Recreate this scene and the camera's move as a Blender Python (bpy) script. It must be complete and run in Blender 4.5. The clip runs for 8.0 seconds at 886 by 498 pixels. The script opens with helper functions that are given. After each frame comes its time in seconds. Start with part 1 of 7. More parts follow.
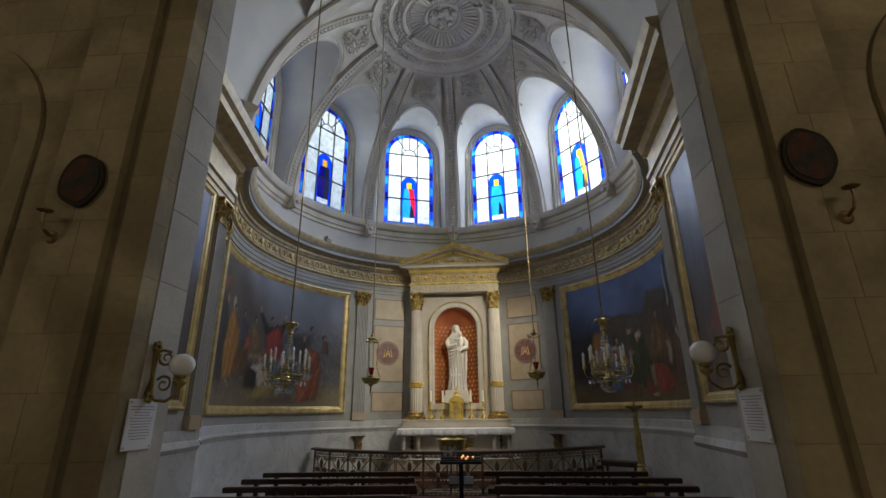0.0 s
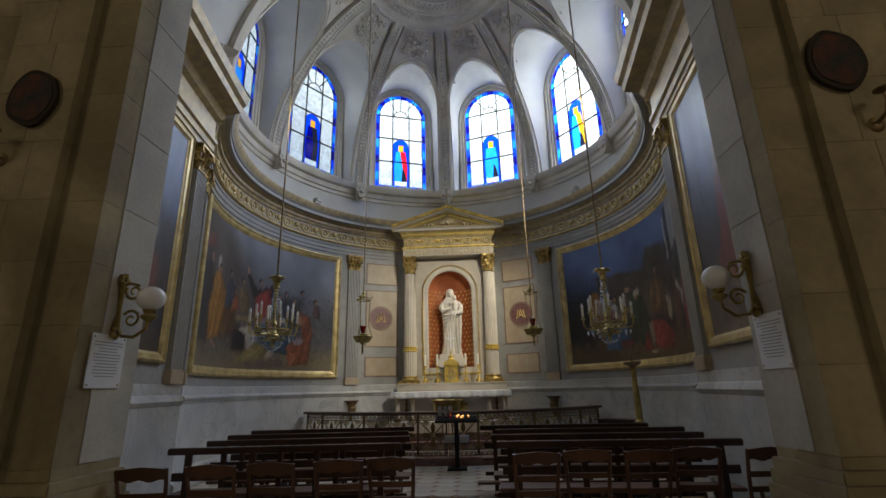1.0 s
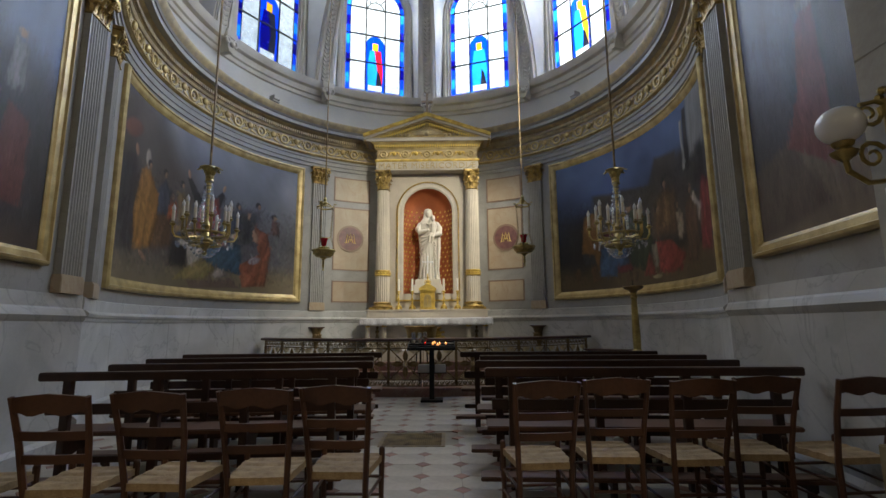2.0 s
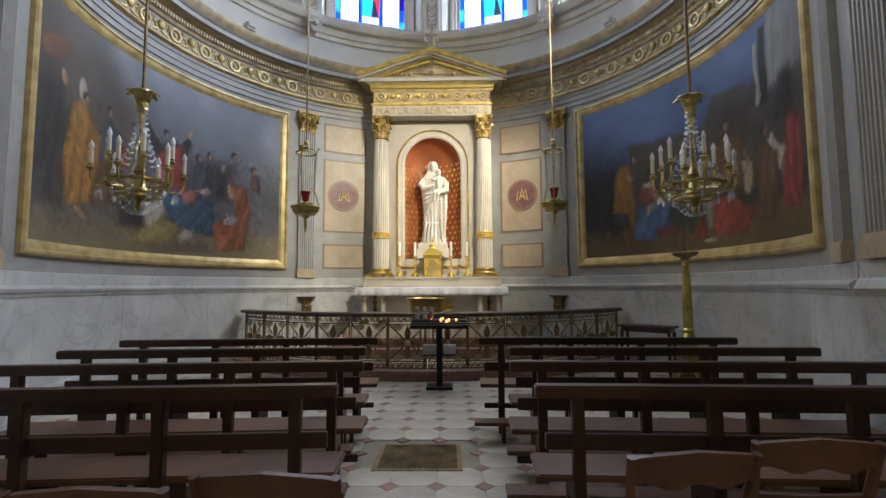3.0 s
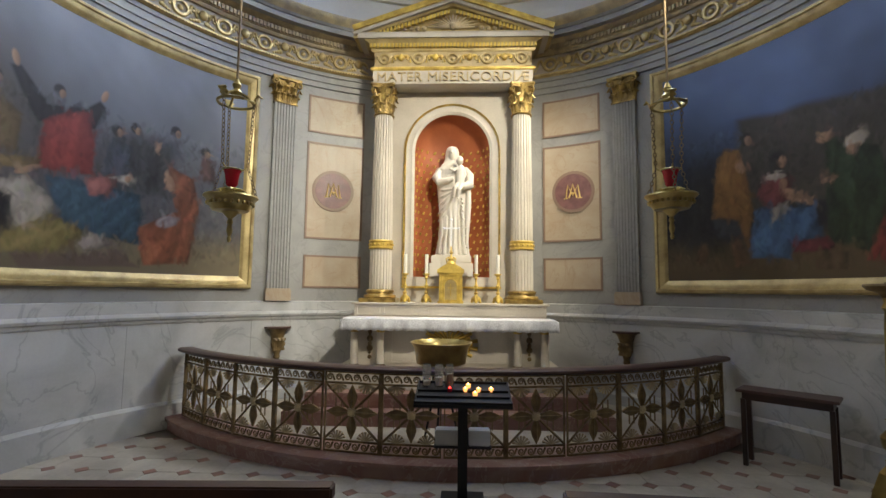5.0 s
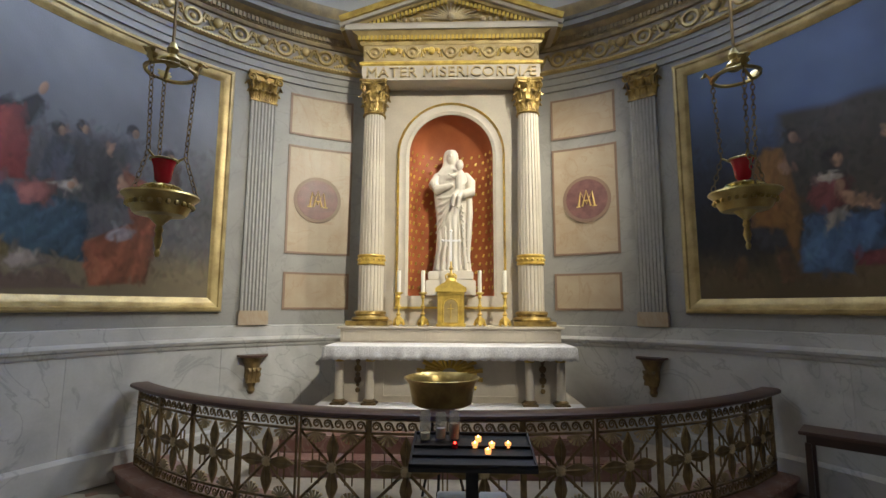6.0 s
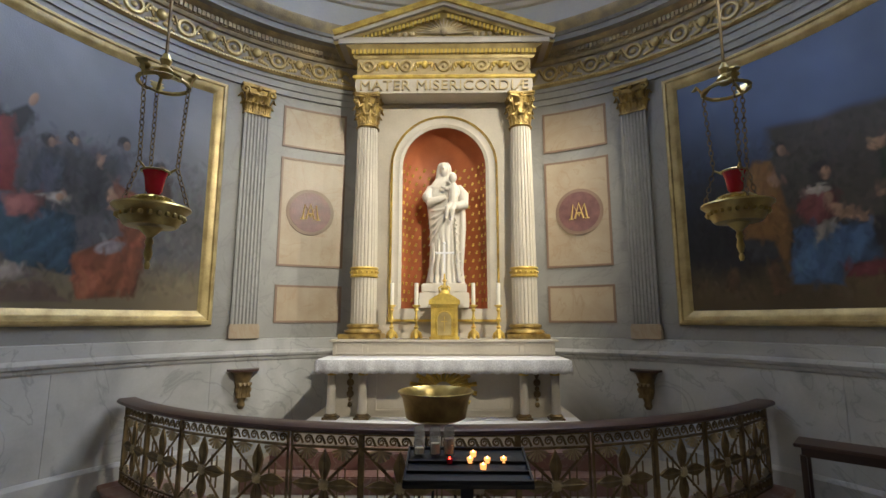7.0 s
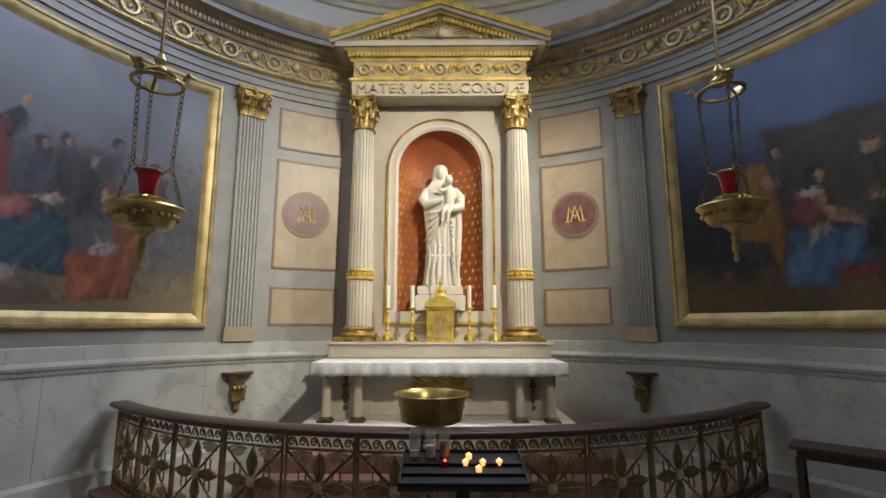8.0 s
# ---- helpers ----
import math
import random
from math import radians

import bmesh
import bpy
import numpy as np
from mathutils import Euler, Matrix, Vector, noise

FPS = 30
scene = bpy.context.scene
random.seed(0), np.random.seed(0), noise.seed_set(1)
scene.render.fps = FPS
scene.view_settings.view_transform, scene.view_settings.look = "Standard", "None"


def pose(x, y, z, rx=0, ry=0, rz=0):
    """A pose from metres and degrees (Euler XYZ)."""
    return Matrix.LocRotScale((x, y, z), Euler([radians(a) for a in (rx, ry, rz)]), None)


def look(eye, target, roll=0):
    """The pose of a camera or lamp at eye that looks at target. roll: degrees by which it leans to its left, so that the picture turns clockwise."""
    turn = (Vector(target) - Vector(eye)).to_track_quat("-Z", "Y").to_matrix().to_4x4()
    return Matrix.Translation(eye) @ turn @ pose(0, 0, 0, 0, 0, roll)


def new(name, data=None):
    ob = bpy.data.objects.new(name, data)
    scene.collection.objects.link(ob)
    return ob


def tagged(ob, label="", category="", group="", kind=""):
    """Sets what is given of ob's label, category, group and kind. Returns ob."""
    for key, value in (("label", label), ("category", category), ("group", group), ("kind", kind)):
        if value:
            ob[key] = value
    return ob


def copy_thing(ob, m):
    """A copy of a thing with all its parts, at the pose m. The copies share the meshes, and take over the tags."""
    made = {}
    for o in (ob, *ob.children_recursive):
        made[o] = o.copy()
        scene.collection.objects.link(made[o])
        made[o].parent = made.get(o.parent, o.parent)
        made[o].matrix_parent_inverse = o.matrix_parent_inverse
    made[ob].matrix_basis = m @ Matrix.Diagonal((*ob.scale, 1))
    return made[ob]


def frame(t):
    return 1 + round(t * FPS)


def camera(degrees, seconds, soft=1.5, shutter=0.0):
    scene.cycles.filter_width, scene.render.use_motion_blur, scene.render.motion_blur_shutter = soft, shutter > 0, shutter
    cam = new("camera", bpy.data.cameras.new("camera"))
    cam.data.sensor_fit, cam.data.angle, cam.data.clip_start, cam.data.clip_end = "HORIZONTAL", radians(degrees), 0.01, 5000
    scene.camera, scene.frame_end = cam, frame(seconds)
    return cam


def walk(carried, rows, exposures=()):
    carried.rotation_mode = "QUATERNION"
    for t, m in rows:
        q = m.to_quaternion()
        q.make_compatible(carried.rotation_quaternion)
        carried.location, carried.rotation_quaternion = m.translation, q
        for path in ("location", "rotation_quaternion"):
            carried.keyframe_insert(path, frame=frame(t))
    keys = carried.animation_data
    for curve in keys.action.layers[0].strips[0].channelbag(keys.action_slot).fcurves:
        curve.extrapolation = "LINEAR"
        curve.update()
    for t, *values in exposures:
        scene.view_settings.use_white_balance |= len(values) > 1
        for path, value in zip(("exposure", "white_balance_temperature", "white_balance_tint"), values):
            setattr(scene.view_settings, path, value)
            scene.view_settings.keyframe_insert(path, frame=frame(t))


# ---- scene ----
cam = camera(86.4, 8.0)
PATH = [
    (0, (0.547, 0.777, 1.774), (0.423, 2.664, 2.424), -0.7),
    (0.5, (0.505, 0.812, 1.735), (0.381, 2.711, 2.35), -1.3),
    (1, (0.525, 1.244, 1.438), (0.423, 3.159, 2.005), -1.4),
    (1.5, (0.49, 1.906, 1.264), (0.436, 3.848, 1.74), -1.2),
    (2, (0.461, 2.692, 1.242), (0.444, 4.667, 1.557), -0.5),
    (2.2, (0.456, 3.004, 1.276), (0.442, 4.984, 1.553), -0.0),
    (3.3, (0.295, 4.491, 1.433), (0.261, 6.486, 1.567), -0.7),
    (3.5, (0.307, 4.751, 1.468), (0.262, 6.746, 1.598), -0.8),
    (4, (0.233, 5.337, 1.607), (0.167, 7.33, 1.76), -0.1),
    (4.5, (0.243, 5.969, 1.706), (0.158, 7.96, 1.878), 0.7),
    (4.7, (0.22, 6.226, 1.71), (0.133, 8.217, 1.883), 0.8),
    (5.8, (0.113, 7.47, 1.818), (0.043, 9.454, 2.052), 0.0),
    (6, (0.101, 7.483, 1.81), (0.037, 9.467, 2.056), 0.2),
    (6.5, (0.106, 7.499, 1.816), (0.067, 9.481, 2.081), 0.5),
    (7, (0.089, 7.499, 1.808), (0.057, 9.476, 2.107), -0.0),
    (7.5, (0.093, 7.502, 1.802), (0.07, 9.478, 2.112), -0.1),
    (8, (0.094, 7.508, 1.795), (0.077, 9.483, 2.109), -0.0),
]
walk(cam, [(t, look(eye, target, roll)) for t, eye, target, roll in PATH],
     exposures=[(0, 0.15), (1.0, 0.2), (2.0, 0.5), (3.5, 1.35), (4.5, 1.25), (6.0, 1.0), (8.0, 0.97)])

# ---- world and light ----
CX, CY, RW = 0.0, 10.2, 4.28            # the rotunda's centre and the radius of its wall
world = bpy.data.worlds.new("world")
scene.world = world
world.use_nodes = True
wn = world.node_tree.nodes
sky = wn.new("ShaderNodeTexSky")
sky.sky_type, sky.sun_disc = "NISHITA", False
sky.sun_elevation, sky.sun_rotation = radians(35), radians(120)
wn["Background"].inputs[1].default_value = 0.1
world.node_tree.links.new(sky.outputs[0], wn["Background"].inputs[0])


def lamp(name, kind, energy, colour, m, **kw):
    data = bpy.data.lights.new(name, kind)
    data.energy, data.color = energy, colour
    ob = new(name, data)
    ob.matrix_world = m
    if kind == "AREA":
        data.shape, data.size, data.size_y = "RECTANGLE", kw["w"], kw["h"]
    if kind == "SPOT":
        data.spot_size, data.spot_blend, data.shadow_soft_size = radians(kw["cone"]), 0.9, 0.09
    return ob


def polar(az, r, z=0.0):
    a = radians(az)
    return Vector((CX + r * math.sin(a), CY + r * math.cos(a), z))


WINDOW_AZ = (-91.3, -54.9, -18.5, 17.9, 54.3, 90.7)
WINDOW_POWER = (300.0, 340.0, 760.0, 1000.0, 1450.0, 1020.0)      # the sunnier side of the sky is on the right
for az, power in zip(WINDOW_AZ, WINDOW_POWER):
    p = polar(az, 6.7, 10.6)
    lamp("window_daylight", "AREA", power, (0.97, 1.0, 0.95), look(p, polar(az, 0.0, 7.0)), w=3.0, h=5.6)
lamp("altar_spot", "SPOT", 420.0, (1.0, 0.93, 0.76), look(polar(57, 3.66, 6.26), (0, 13.75, 2.4)), cone=56)
lamp("altar_spot", "SPOT", 40.0, (1.0, 0.93, 0.76), look(polar(-57, 3.66, 6.26), (0, 13.75, 2.4)), cone=56)
# two unseen spots added above the side walls to brighten retable and niche frontally
for x, power in ((-2.75, 120.0), (2.75, 1000.0)):
    lamp("altar_spot", "SPOT", power, (1.0, 0.93, 0.75), look((x, 7.3, 6.35), (-0.4, 13.75, 3.3)), cone=50)
# warm fill lamps added unseen in the windowless nave, to light the piers
lamp("nave_daylight", "AREA", 90.0, (1.0, 0.85, 0.62), look((7.6, -1.5, 6.2), (0, 3.5, 2.5)), w=2.0, h=3.0)
lamp("nave_daylight", "AREA", 70.0, (1.0, 0.85, 0.62), look((-7.6, -1.5, 6.2), (0, 3.5, 2.5)), w=2.0, h=3.0)


# ---- materials ----
def material(name, base, rough=0.6, metal=0.0, scale=3.0, vary=0.25, fine=40.0, bump=0.15, second=None, warp=0.0, island=0.0, spec=0.5):
    """A surface with large stains, fine grain and relief; second: the colour of the stains."""
    m = bpy.data.materials.new(name)
    m.use_nodes = True
    t, n = m.node_tree, m.node_tree.nodes
    b = n["Principled BSDF"]
    b.inputs["Roughness"].default_value, b.inputs["Metallic"].default_value = rough, metal
    b.inputs["Specular IOR Level"].default_value = spec
    co = n.new("ShaderNodeTexCoord")
    big, small = n.new("ShaderNodeTexNoise"), n.new("ShaderNodeTexNoise")
    big.inputs["Scale"].default_value, big.inputs["Detail"].default_value, big.inputs["Distortion"].default_value = scale, 6, warp
    small.inputs["Scale"].default_value, small.inputs["Detail"].default_value = fine, 5
    ramp = n.new("ShaderNodeValToRGB")
    other = second or tuple(c * (1 - vary) for c in base)
    ramp.color_ramp.elements[0].position, ramp.color_ramp.elements[1].position = 0.35, 0.65
    ramp.color_ramp.elements[0].color, ramp.color_ramp.elements[1].color = (*other, 1), (*base, 1)
    mix = n.new("ShaderNodeMix")
    mix.data_type, mix.blend_type = "RGBA", "MULTIPLY"
    mix.inputs[0].default_value = vary
    L = t.links.new
    L(co.outputs["Object"], big.inputs["Vector"])
    L(co.outputs["Object"], small.inputs["Vector"])
    L(big.outputs[0], ramp.inputs[0])
    L(ramp.outputs[0], mix.inputs["A"])
    L(small.outputs[0], mix.inputs["B"])
    out = mix.outputs["Result"]
    if island:
        info, hsv, mr = n.new("ShaderNodeObjectInfo"), n.new("ShaderNodeHueSaturation"), n.new("ShaderNodeMapRange")
        mr.inputs["To Min"].default_value, mr.inputs["To Max"].default_value = 1 - island, 1 + island
        L(info.outputs["Random"], mr.inputs["Value"])
        L(mr.outputs[0], hsv.inputs["Value"])
        L(out, hsv.inputs["Color"])
        out = hsv.outputs[0]
    L(out, b.inputs["Base Color"])
    mr2 = n.new("ShaderNodeMapRange")
    mr2.inputs["To Min"].default_value, mr2.inputs["To Max"].default_value = max(0.04, rough - 0.1), min(1, rough + 0.12)
    L(big.outputs[0], mr2.inputs["Value"])
    L(mr2.outputs[0], b.inputs["Roughness"])
    if bump:
        bp = n.new("ShaderNodeBump")
        bp.inputs["Strength"].default_value, bp.inputs["Distance"].default_value = bump, 0.01
        L(small.outputs[0], bp.inputs["Height"])
        L(bp.outputs[0], b.inputs["Normal"])
    return m


def veined(name, base, vein, rough=0.35, scale=1.1, amount=0.6, island=0.0):
    """Marble: the plain surface with thin warped veins and cloudy patches."""
    m = material(name, base, rough, scale=scale * 1.3, vary=0.12, second=tuple(0.6 * a + 0.4 * b for a, b in zip(base, vein)), warp=1.2, bump=0.03, island=island)
    t, n = m.node_tree, m.node_tree.nodes
    b = n["Principled BSDF"]
    old = b.inputs["Base Color"].links[0].from_socket
    co, no, ab, rp, mx = (n.new("ShaderNode" + k) for k in ("TexCoord", "TexNoise", "Math", "ValToRGB", "Mix"))
    no.inputs["Scale"].default_value, no.inputs["Detail"].default_value, no.inputs["Distortion"].default_value = scale, 8, 2.2
    ab.operation = "PINGPONG"
    ab.inputs[1].default_value = 0.12
    rp.color_ramp.elements[0].position, rp.color_ramp.elements[1].position = 0.0, 0.02
    rp.color_ramp.elements[0].color, rp.color_ramp.elements[1].color = (amount, amount, amount, 1), (0, 0, 0, 1)
    mx.data_type = "RGBA"
    mx.inputs["B"].default_value = (*vein, 1)
    L = t.links.new
    L(co.outputs["Object"], no.inputs["Vector"])
    L(no.outputs[0], ab.inputs[0])
    L(ab.outputs[0], rp.inputs[0])
    L(rp.outputs[0], mx.inputs["Factor"])
    L(old, mx.inputs["A"])
    L(mx.outputs["Result"], b.inputs["Base Color"])
    return m


def clear(name, colour, rough=0.0, solid=0.35):
    """Window glass: tinted, part clear and part milky."""
    m = bpy.data.materials.new(name)
    m.use_nodes = True
    t, n = m.node_tree, m.node_tree.nodes
    n.clear()
    o, tr, tl, gl, m1, m2 = (n.new("ShaderNode" + k) for k in ("OutputMaterial", "BsdfTransparent", "BsdfTranslucent", "BsdfGlossy", "MixShader", "MixShader"))
    nz, hs, co = n.new("ShaderNodeTexNoise"), n.new("ShaderNodeHueSaturation"), n.new("ShaderNodeTexCoord")
    nz.inputs["Scale"].default_value = 9
    hs.inputs["Color"].default_value = (*colour, 1)
    mr = n.new("ShaderNodeMapRange")
    mr.inputs["To Min"].default_value, mr.inputs["To Max"].default_value = 0.75, 1.2
    L = t.links.new
    L(co.outputs["Object"], nz.inputs["Vector"])
    L(nz.outputs[0], mr.inputs["Value"])
    L(mr.outputs[0], hs.inputs["Value"])
    for s in (tr, tl):
        L(hs.outputs[0], s.inputs["Color"])
    gl.inputs["Roughness"].default_value = 0.1
    m1.inputs[0].default_value, m2.inputs[0].default_value = solid, 0.04
    L(tr.outputs[0], m1.inputs[1])
    L(tl.outputs[0], m1.inputs[2])
    L(m1.outputs[0], m2.inputs[1])
    L(gl.outputs[0], m2.inputs[2])
    L(m2.outputs[0], o.inputs["Surface"])
    return m


def glowing(name, colour, strength):
    m = bpy.data.materials.new(name)
    m.use_nodes = True
    b = m.node_tree.nodes["Principled BSDF"]
    b.inputs["Base Color"].default_value = b.inputs["Emission Color"].default_value = (*colour, 1)
    b.inputs["Emission Strength"].default_value = strength
    return m


STONE = material("nave_stone", (0.385, 0.32, 0.19), 0.85, scale=0.9, vary=0.35, fine=14, bump=0.4, second=(0.22, 0.175, 0.10), warp=1.1, island=0.08)
PALE_STONE = material("pale_limestone", (0.49, 0.465, 0.415), 0.8, scale=1.5, vary=0.25, fine=25, bump=0.3, island=0.08)
MARBLE = veined("grey_white_marble", (0.56, 0.56, 0.55), (0.20, 0.205, 0.205), 0.36, 1.0, 0.42, island=0.04)
GREY = veined("grey_painted_marble", (0.335, 0.33, 0.315), (0.20, 0.195, 0.19), 0.45, 1.2, 0.4)
OCHRE = veined("ochre_marble", (0.44, 0.36, 0.26), (0.33, 0.22, 0.14), 0.4, 1.6, 0.5, island=0.05)
BROWNLINE = material("brown_border", (0.27, 0.18, 0.13), 0.5, vary=0.15)
PURPLE = material("purple_porphyry", (0.26, 0.12, 0.11), 0.4, scale=9, vary=0.3, second=(0.16, 0.07, 0.07))
WHITE = material("white_painted_stone", (0.60, 0.54, 0.45), 0.5, scale=2.5, vary=0.15, bump=0.08)
PLASTER = material("white_plaster", (0.62, 0.61, 0.58), 0.8, scale=1.2, vary=0.12, fine=30, bump=0.12)
DOME = material("dome_plaster", (0.68, 0.64, 0.565), 0.8, scale=2.0, vary=0.15, fine=30, bump=0.2, second=(0.55, 0.51, 0.44))
RECESS_DIMMED = material("recess_plaster", (0.50, 0.49, 0.465), 0.85, scale=1.2, vary=0.15, fine=30, bump=0.12, second=(0.42, 0.41, 0.385))
ANTIQUE = material("antique_gilding", (0.60, 0.42, 0.13), 0.36, 0.55, scale=9, vary=0.4, fine=60, bump=0.25, second=(0.24, 0.155, 0.05))
GILT = material("gilding", (0.86, 0.63, 0.14), 0.32, 0.3, scale=8, vary=0.3, fine=60, bump=0.2, second=(0.52, 0.34, 0.08))
GILTSTONE = material("gilded_stone", (0.58, 0.46, 0.26), 0.5, 0.15, scale=6, vary=0.25, bump=0.2, second=(0.48, 0.37, 0.19))
GOLDPAINT = material("gold_paint", (0.80, 0.58, 0.22), 0.45, 0.1, vary=0.1)
OLDGILT = material("dull_gilding", (0.60, 0.48, 0.27), 0.5, 0.2, scale=7, vary=0.25, fine=50, bump=0.25, second=(0.40, 0.33, 0.22))
FRIEZE = material("frieze_paint", (0.45, 0.40, 0.33), 0.6, scale=4, vary=0.25, fine=40, bump=0.15, second=(0.33, 0.28, 0.22))
FRAMEGILT = material("gilt_frame", (0.66, 0.52, 0.24), 0.36, 0.35, scale=5, vary=0.25, fine=50, bump=0.2, second=(0.42, 0.31, 0.13))
BRASS = material("brass", (0.62, 0.50, 0.20), 0.34, 1.0, scale=6, vary=0.3, fine=40, bump=0.06, second=(0.33, 0.25, 0.10))
BRONZE = material("dark_bronze", (0.33, 0.23, 0.10), 0.45, 0.4, scale=6, vary=0.4, fine=40, bump=0.2, second=(0.12, 0.08, 0.04))
WOOD = material("dark_wood", (0.060, 0.026, 0.016), 0.38, scale=2.5, vary=0.4, fine=35, bump=0.12, second=(0.030, 0.013, 0.009), island=0.2)
SEATWOOD = material("worn_wood", (0.16, 0.075, 0.042), 0.42, scale=3, vary=0.35, fine=35, bump=0.12, second=(0.08, 0.036, 0.022), island=0.2)
CHAIRWOOD = material("chair_wood", (0.11, 0.046, 0.024), 0.4, scale=4, vary=0.4, fine=40, bump=0.1, second=(0.055, 0.023, 0.013), island=0.25)
STRAW = material("woven_straw", (0.50, 0.36, 0.20), 0.75, scale=14, vary=0.35, fine=90, bump=0.5, second=(0.33, 0.22, 0.11), island=0.15)
IRON = material("black_iron", (0.02, 0.02, 0.022), 0.5, 0.4, vary=0.3)
RAILWOOD = material("rail_wood", (0.10, 0.05, 0.04), 0.4, vary=0.3, fine=25)
REDSTEP = veined("red_marble", (0.26, 0.12, 0.095), (0.42, 0.33, 0.28), 0.4, 2.0, 0.6)
TILE = material("cream_tile", (0.58, 0.53, 0.45), 0.42, scale=2.2, vary=0.3, fine=22, bump=0.12, second=(0.40, 0.355, 0.29), island=0.1)
REDTILE = material("red_tile", (0.34, 0.165, 0.115), 0.45, scale=5, vary=0.3, fine=25, bump=0.12, second=(0.25, 0.13, 0.095), island=0.2)
GROUT = material("floor_mortar", (0.36, 0.315, 0.255), 0.85, scale=2, vary=0.3)
NICHE = material("red_niche", (0.46, 0.14, 0.05), 0.6, scale=3, vary=0.2, bump=0.1, second=(0.36, 0.10, 0.035))
STATUE = material("white_marble_statue", (0.66, 0.61, 0.53), 0.4, scale=4, vary=0.08, bump=0.05)
LINEN = material("white_linen", (0.80, 0.80, 0.82), 0.8, scale=12, vary=0.1, fine=150, bump=0.3)
LACE = material("white_lace", (0.80, 0.80, 0.83), 0.85, scale=70, vary=0.3, fine=160, bump=0.6, second=(0.55, 0.55, 0.58))
WAX = material("candle_wax", (0.82, 0.78, 0.68), 0.5, vary=0.05, bump=0.02)
BULB = material("frosted_bulb", (0.85, 0.86, 0.90), 0.25, vary=0.03, bump=0.0)
CRYSTAL = clear("crystal", (0.9, 0.92, 0.95), solid=0.25)
JAR = clear("jar_glass", (0.90, 0.89, 0.86), solid=0.12)
OPAL = material("opal_glass", (0.72, 0.74, 0.78), 0.15, vary=0.05, scale=4, bump=0.0)
RUBY = material("ruby_glass", (0.45, 0.012, 0.025), 0.12, vary=0.1, bump=0.0)
PAPER = material("white_notice", (0.66, 0.67, 0.70), 0.5, vary=0.06, bump=0.02)
INK = material("grey_ink", (0.30, 0.30, 0.33), 0.7, vary=0.05, bump=0.0)
GLOWCUP = glowing("candle_glow", (1.0, 0.42, 0.12), 0.8)
FLAME = glowing("flame", (1.0, 0.60, 0.22), 5.0)
REDFLAME = glowing("red_light", (1.0, 0.04, 0.02), 6.0)
GLASSWHITE = clear("white_window_glass", (0.93, 0.97, 1.0), solid=0.12)
GLASSBLUE = clear("blue_window_glass", (0.03, 0.20, 0.92), solid=0.3)
GLASSDEEP = clear("deep_blue_window_glass", (0.04, 0.04, 0.40), solid=0.3)
GLASSSKY = clear("pale_blue_window_glass", (0.10, 0.48, 0.95), solid=0.3)
GLASSRED = clear("red_window_glass", (0.80, 0.10, 0.16), solid=0.3)
GLASSGOLD = clear("amber_window_glass", (0.80, 0.55, 0.12), solid=0.3)
GLASSDARK = clear("dark_window_glass", (0.10, 0.11, 0.16), solid=0.3)
LEAD = material("window_lead", (0.05, 0.055, 0.06), 0.6, 0.3, vary=0.2)


# ---- mesh helpers ----
def part(name, bm, mat, parent=None, label="", smooth=False):
    me = bpy.data.meshes.new(name)
    bmesh.ops.recalc_face_normals(bm, faces=bm.faces)
    bm.to_mesh(me)
    bm.free()
    for x in (mat if isinstance(mat, (list, tuple)) else [mat]):
        me.materials.append(x)
    if smooth:
        me.shade_smooth()
        me.set_sharp_from_angle(angle=radians(38))
    ob = new(name, me)
    if parent:
        ob.parent = parent
    if label:
        tagged(ob, label)
    return ob


def again(ob, name, parent, m):
    """Another object on the same mesh."""
    o = new(name, ob.data)
    o.parent = parent
    o.matrix_basis = m
    return o


def thing(name, m, label, category, group="", kind=""):
    ob = new(name)
    ob.empty_display_size = 0.1
    ob.matrix_basis = m
    return tagged(ob, label, category, group, kind)


def box(bm, x0, x1, y0, y1, z0, z1, bevel=0.0, m=None):
    vs = [bm.verts.new((x, y, z)) for x in (x0, x1) for y in (y0, y1) for z in (z0, z1)]
    fs = [bm.faces.new([vs[i] for i in q]) for q in ((0, 1, 3, 2), (4, 6, 7, 5), (0, 4, 5, 1), (2, 3, 7, 6), (0, 2, 6, 4), (1, 5, 7, 3))]
    if bevel:
        es = list({e for f in fs for e in f.edges})
        r = bmesh.ops.bevel(bm, geom=es, offset=bevel, segments=2, affect="EDGES")
        vs = list({v for f in r["faces"] for v in f.verts} | {v for v in vs if v.is_valid})
    if m:
        bmesh.ops.transform(bm, matrix=m, verts=vs)
    return vs


def rings(bm, rows, closed=True, caps=True):
    """Skin rows of points; closed: each row is a loop."""
    vr = [[bm.verts.new(p) for p in row] for row in rows]
    k = len(vr[0])
    for a, b in zip(vr, vr[1:]):
        for i in range(k if closed else k - 1):
            j = (i + 1) % k
            bm.faces.new((a[i], a[j], b[j], b[i]))
    if closed and caps:
        bm.faces.new(vr[0])
        bm.faces.new(vr[-1][::-1])
    return vr


def lathe(bm, profile, seg=24, x=0.0, y=0.0, z=0.0, flutes=0, depth=0.0):
    rows = []
    for r, h in profile:
        row = []
        for i in range(seg):
            a = 2 * math.pi * i / seg
            rr = max(r, 1e-4)
            if flutes:
                rr -= depth * abs(math.cos(a * flutes / 2)) ** 0.6
            row.append((x + rr * math.cos(a), y + rr * math.sin(a), z + h))
        rows.append(row)
    rings(bm, rows)


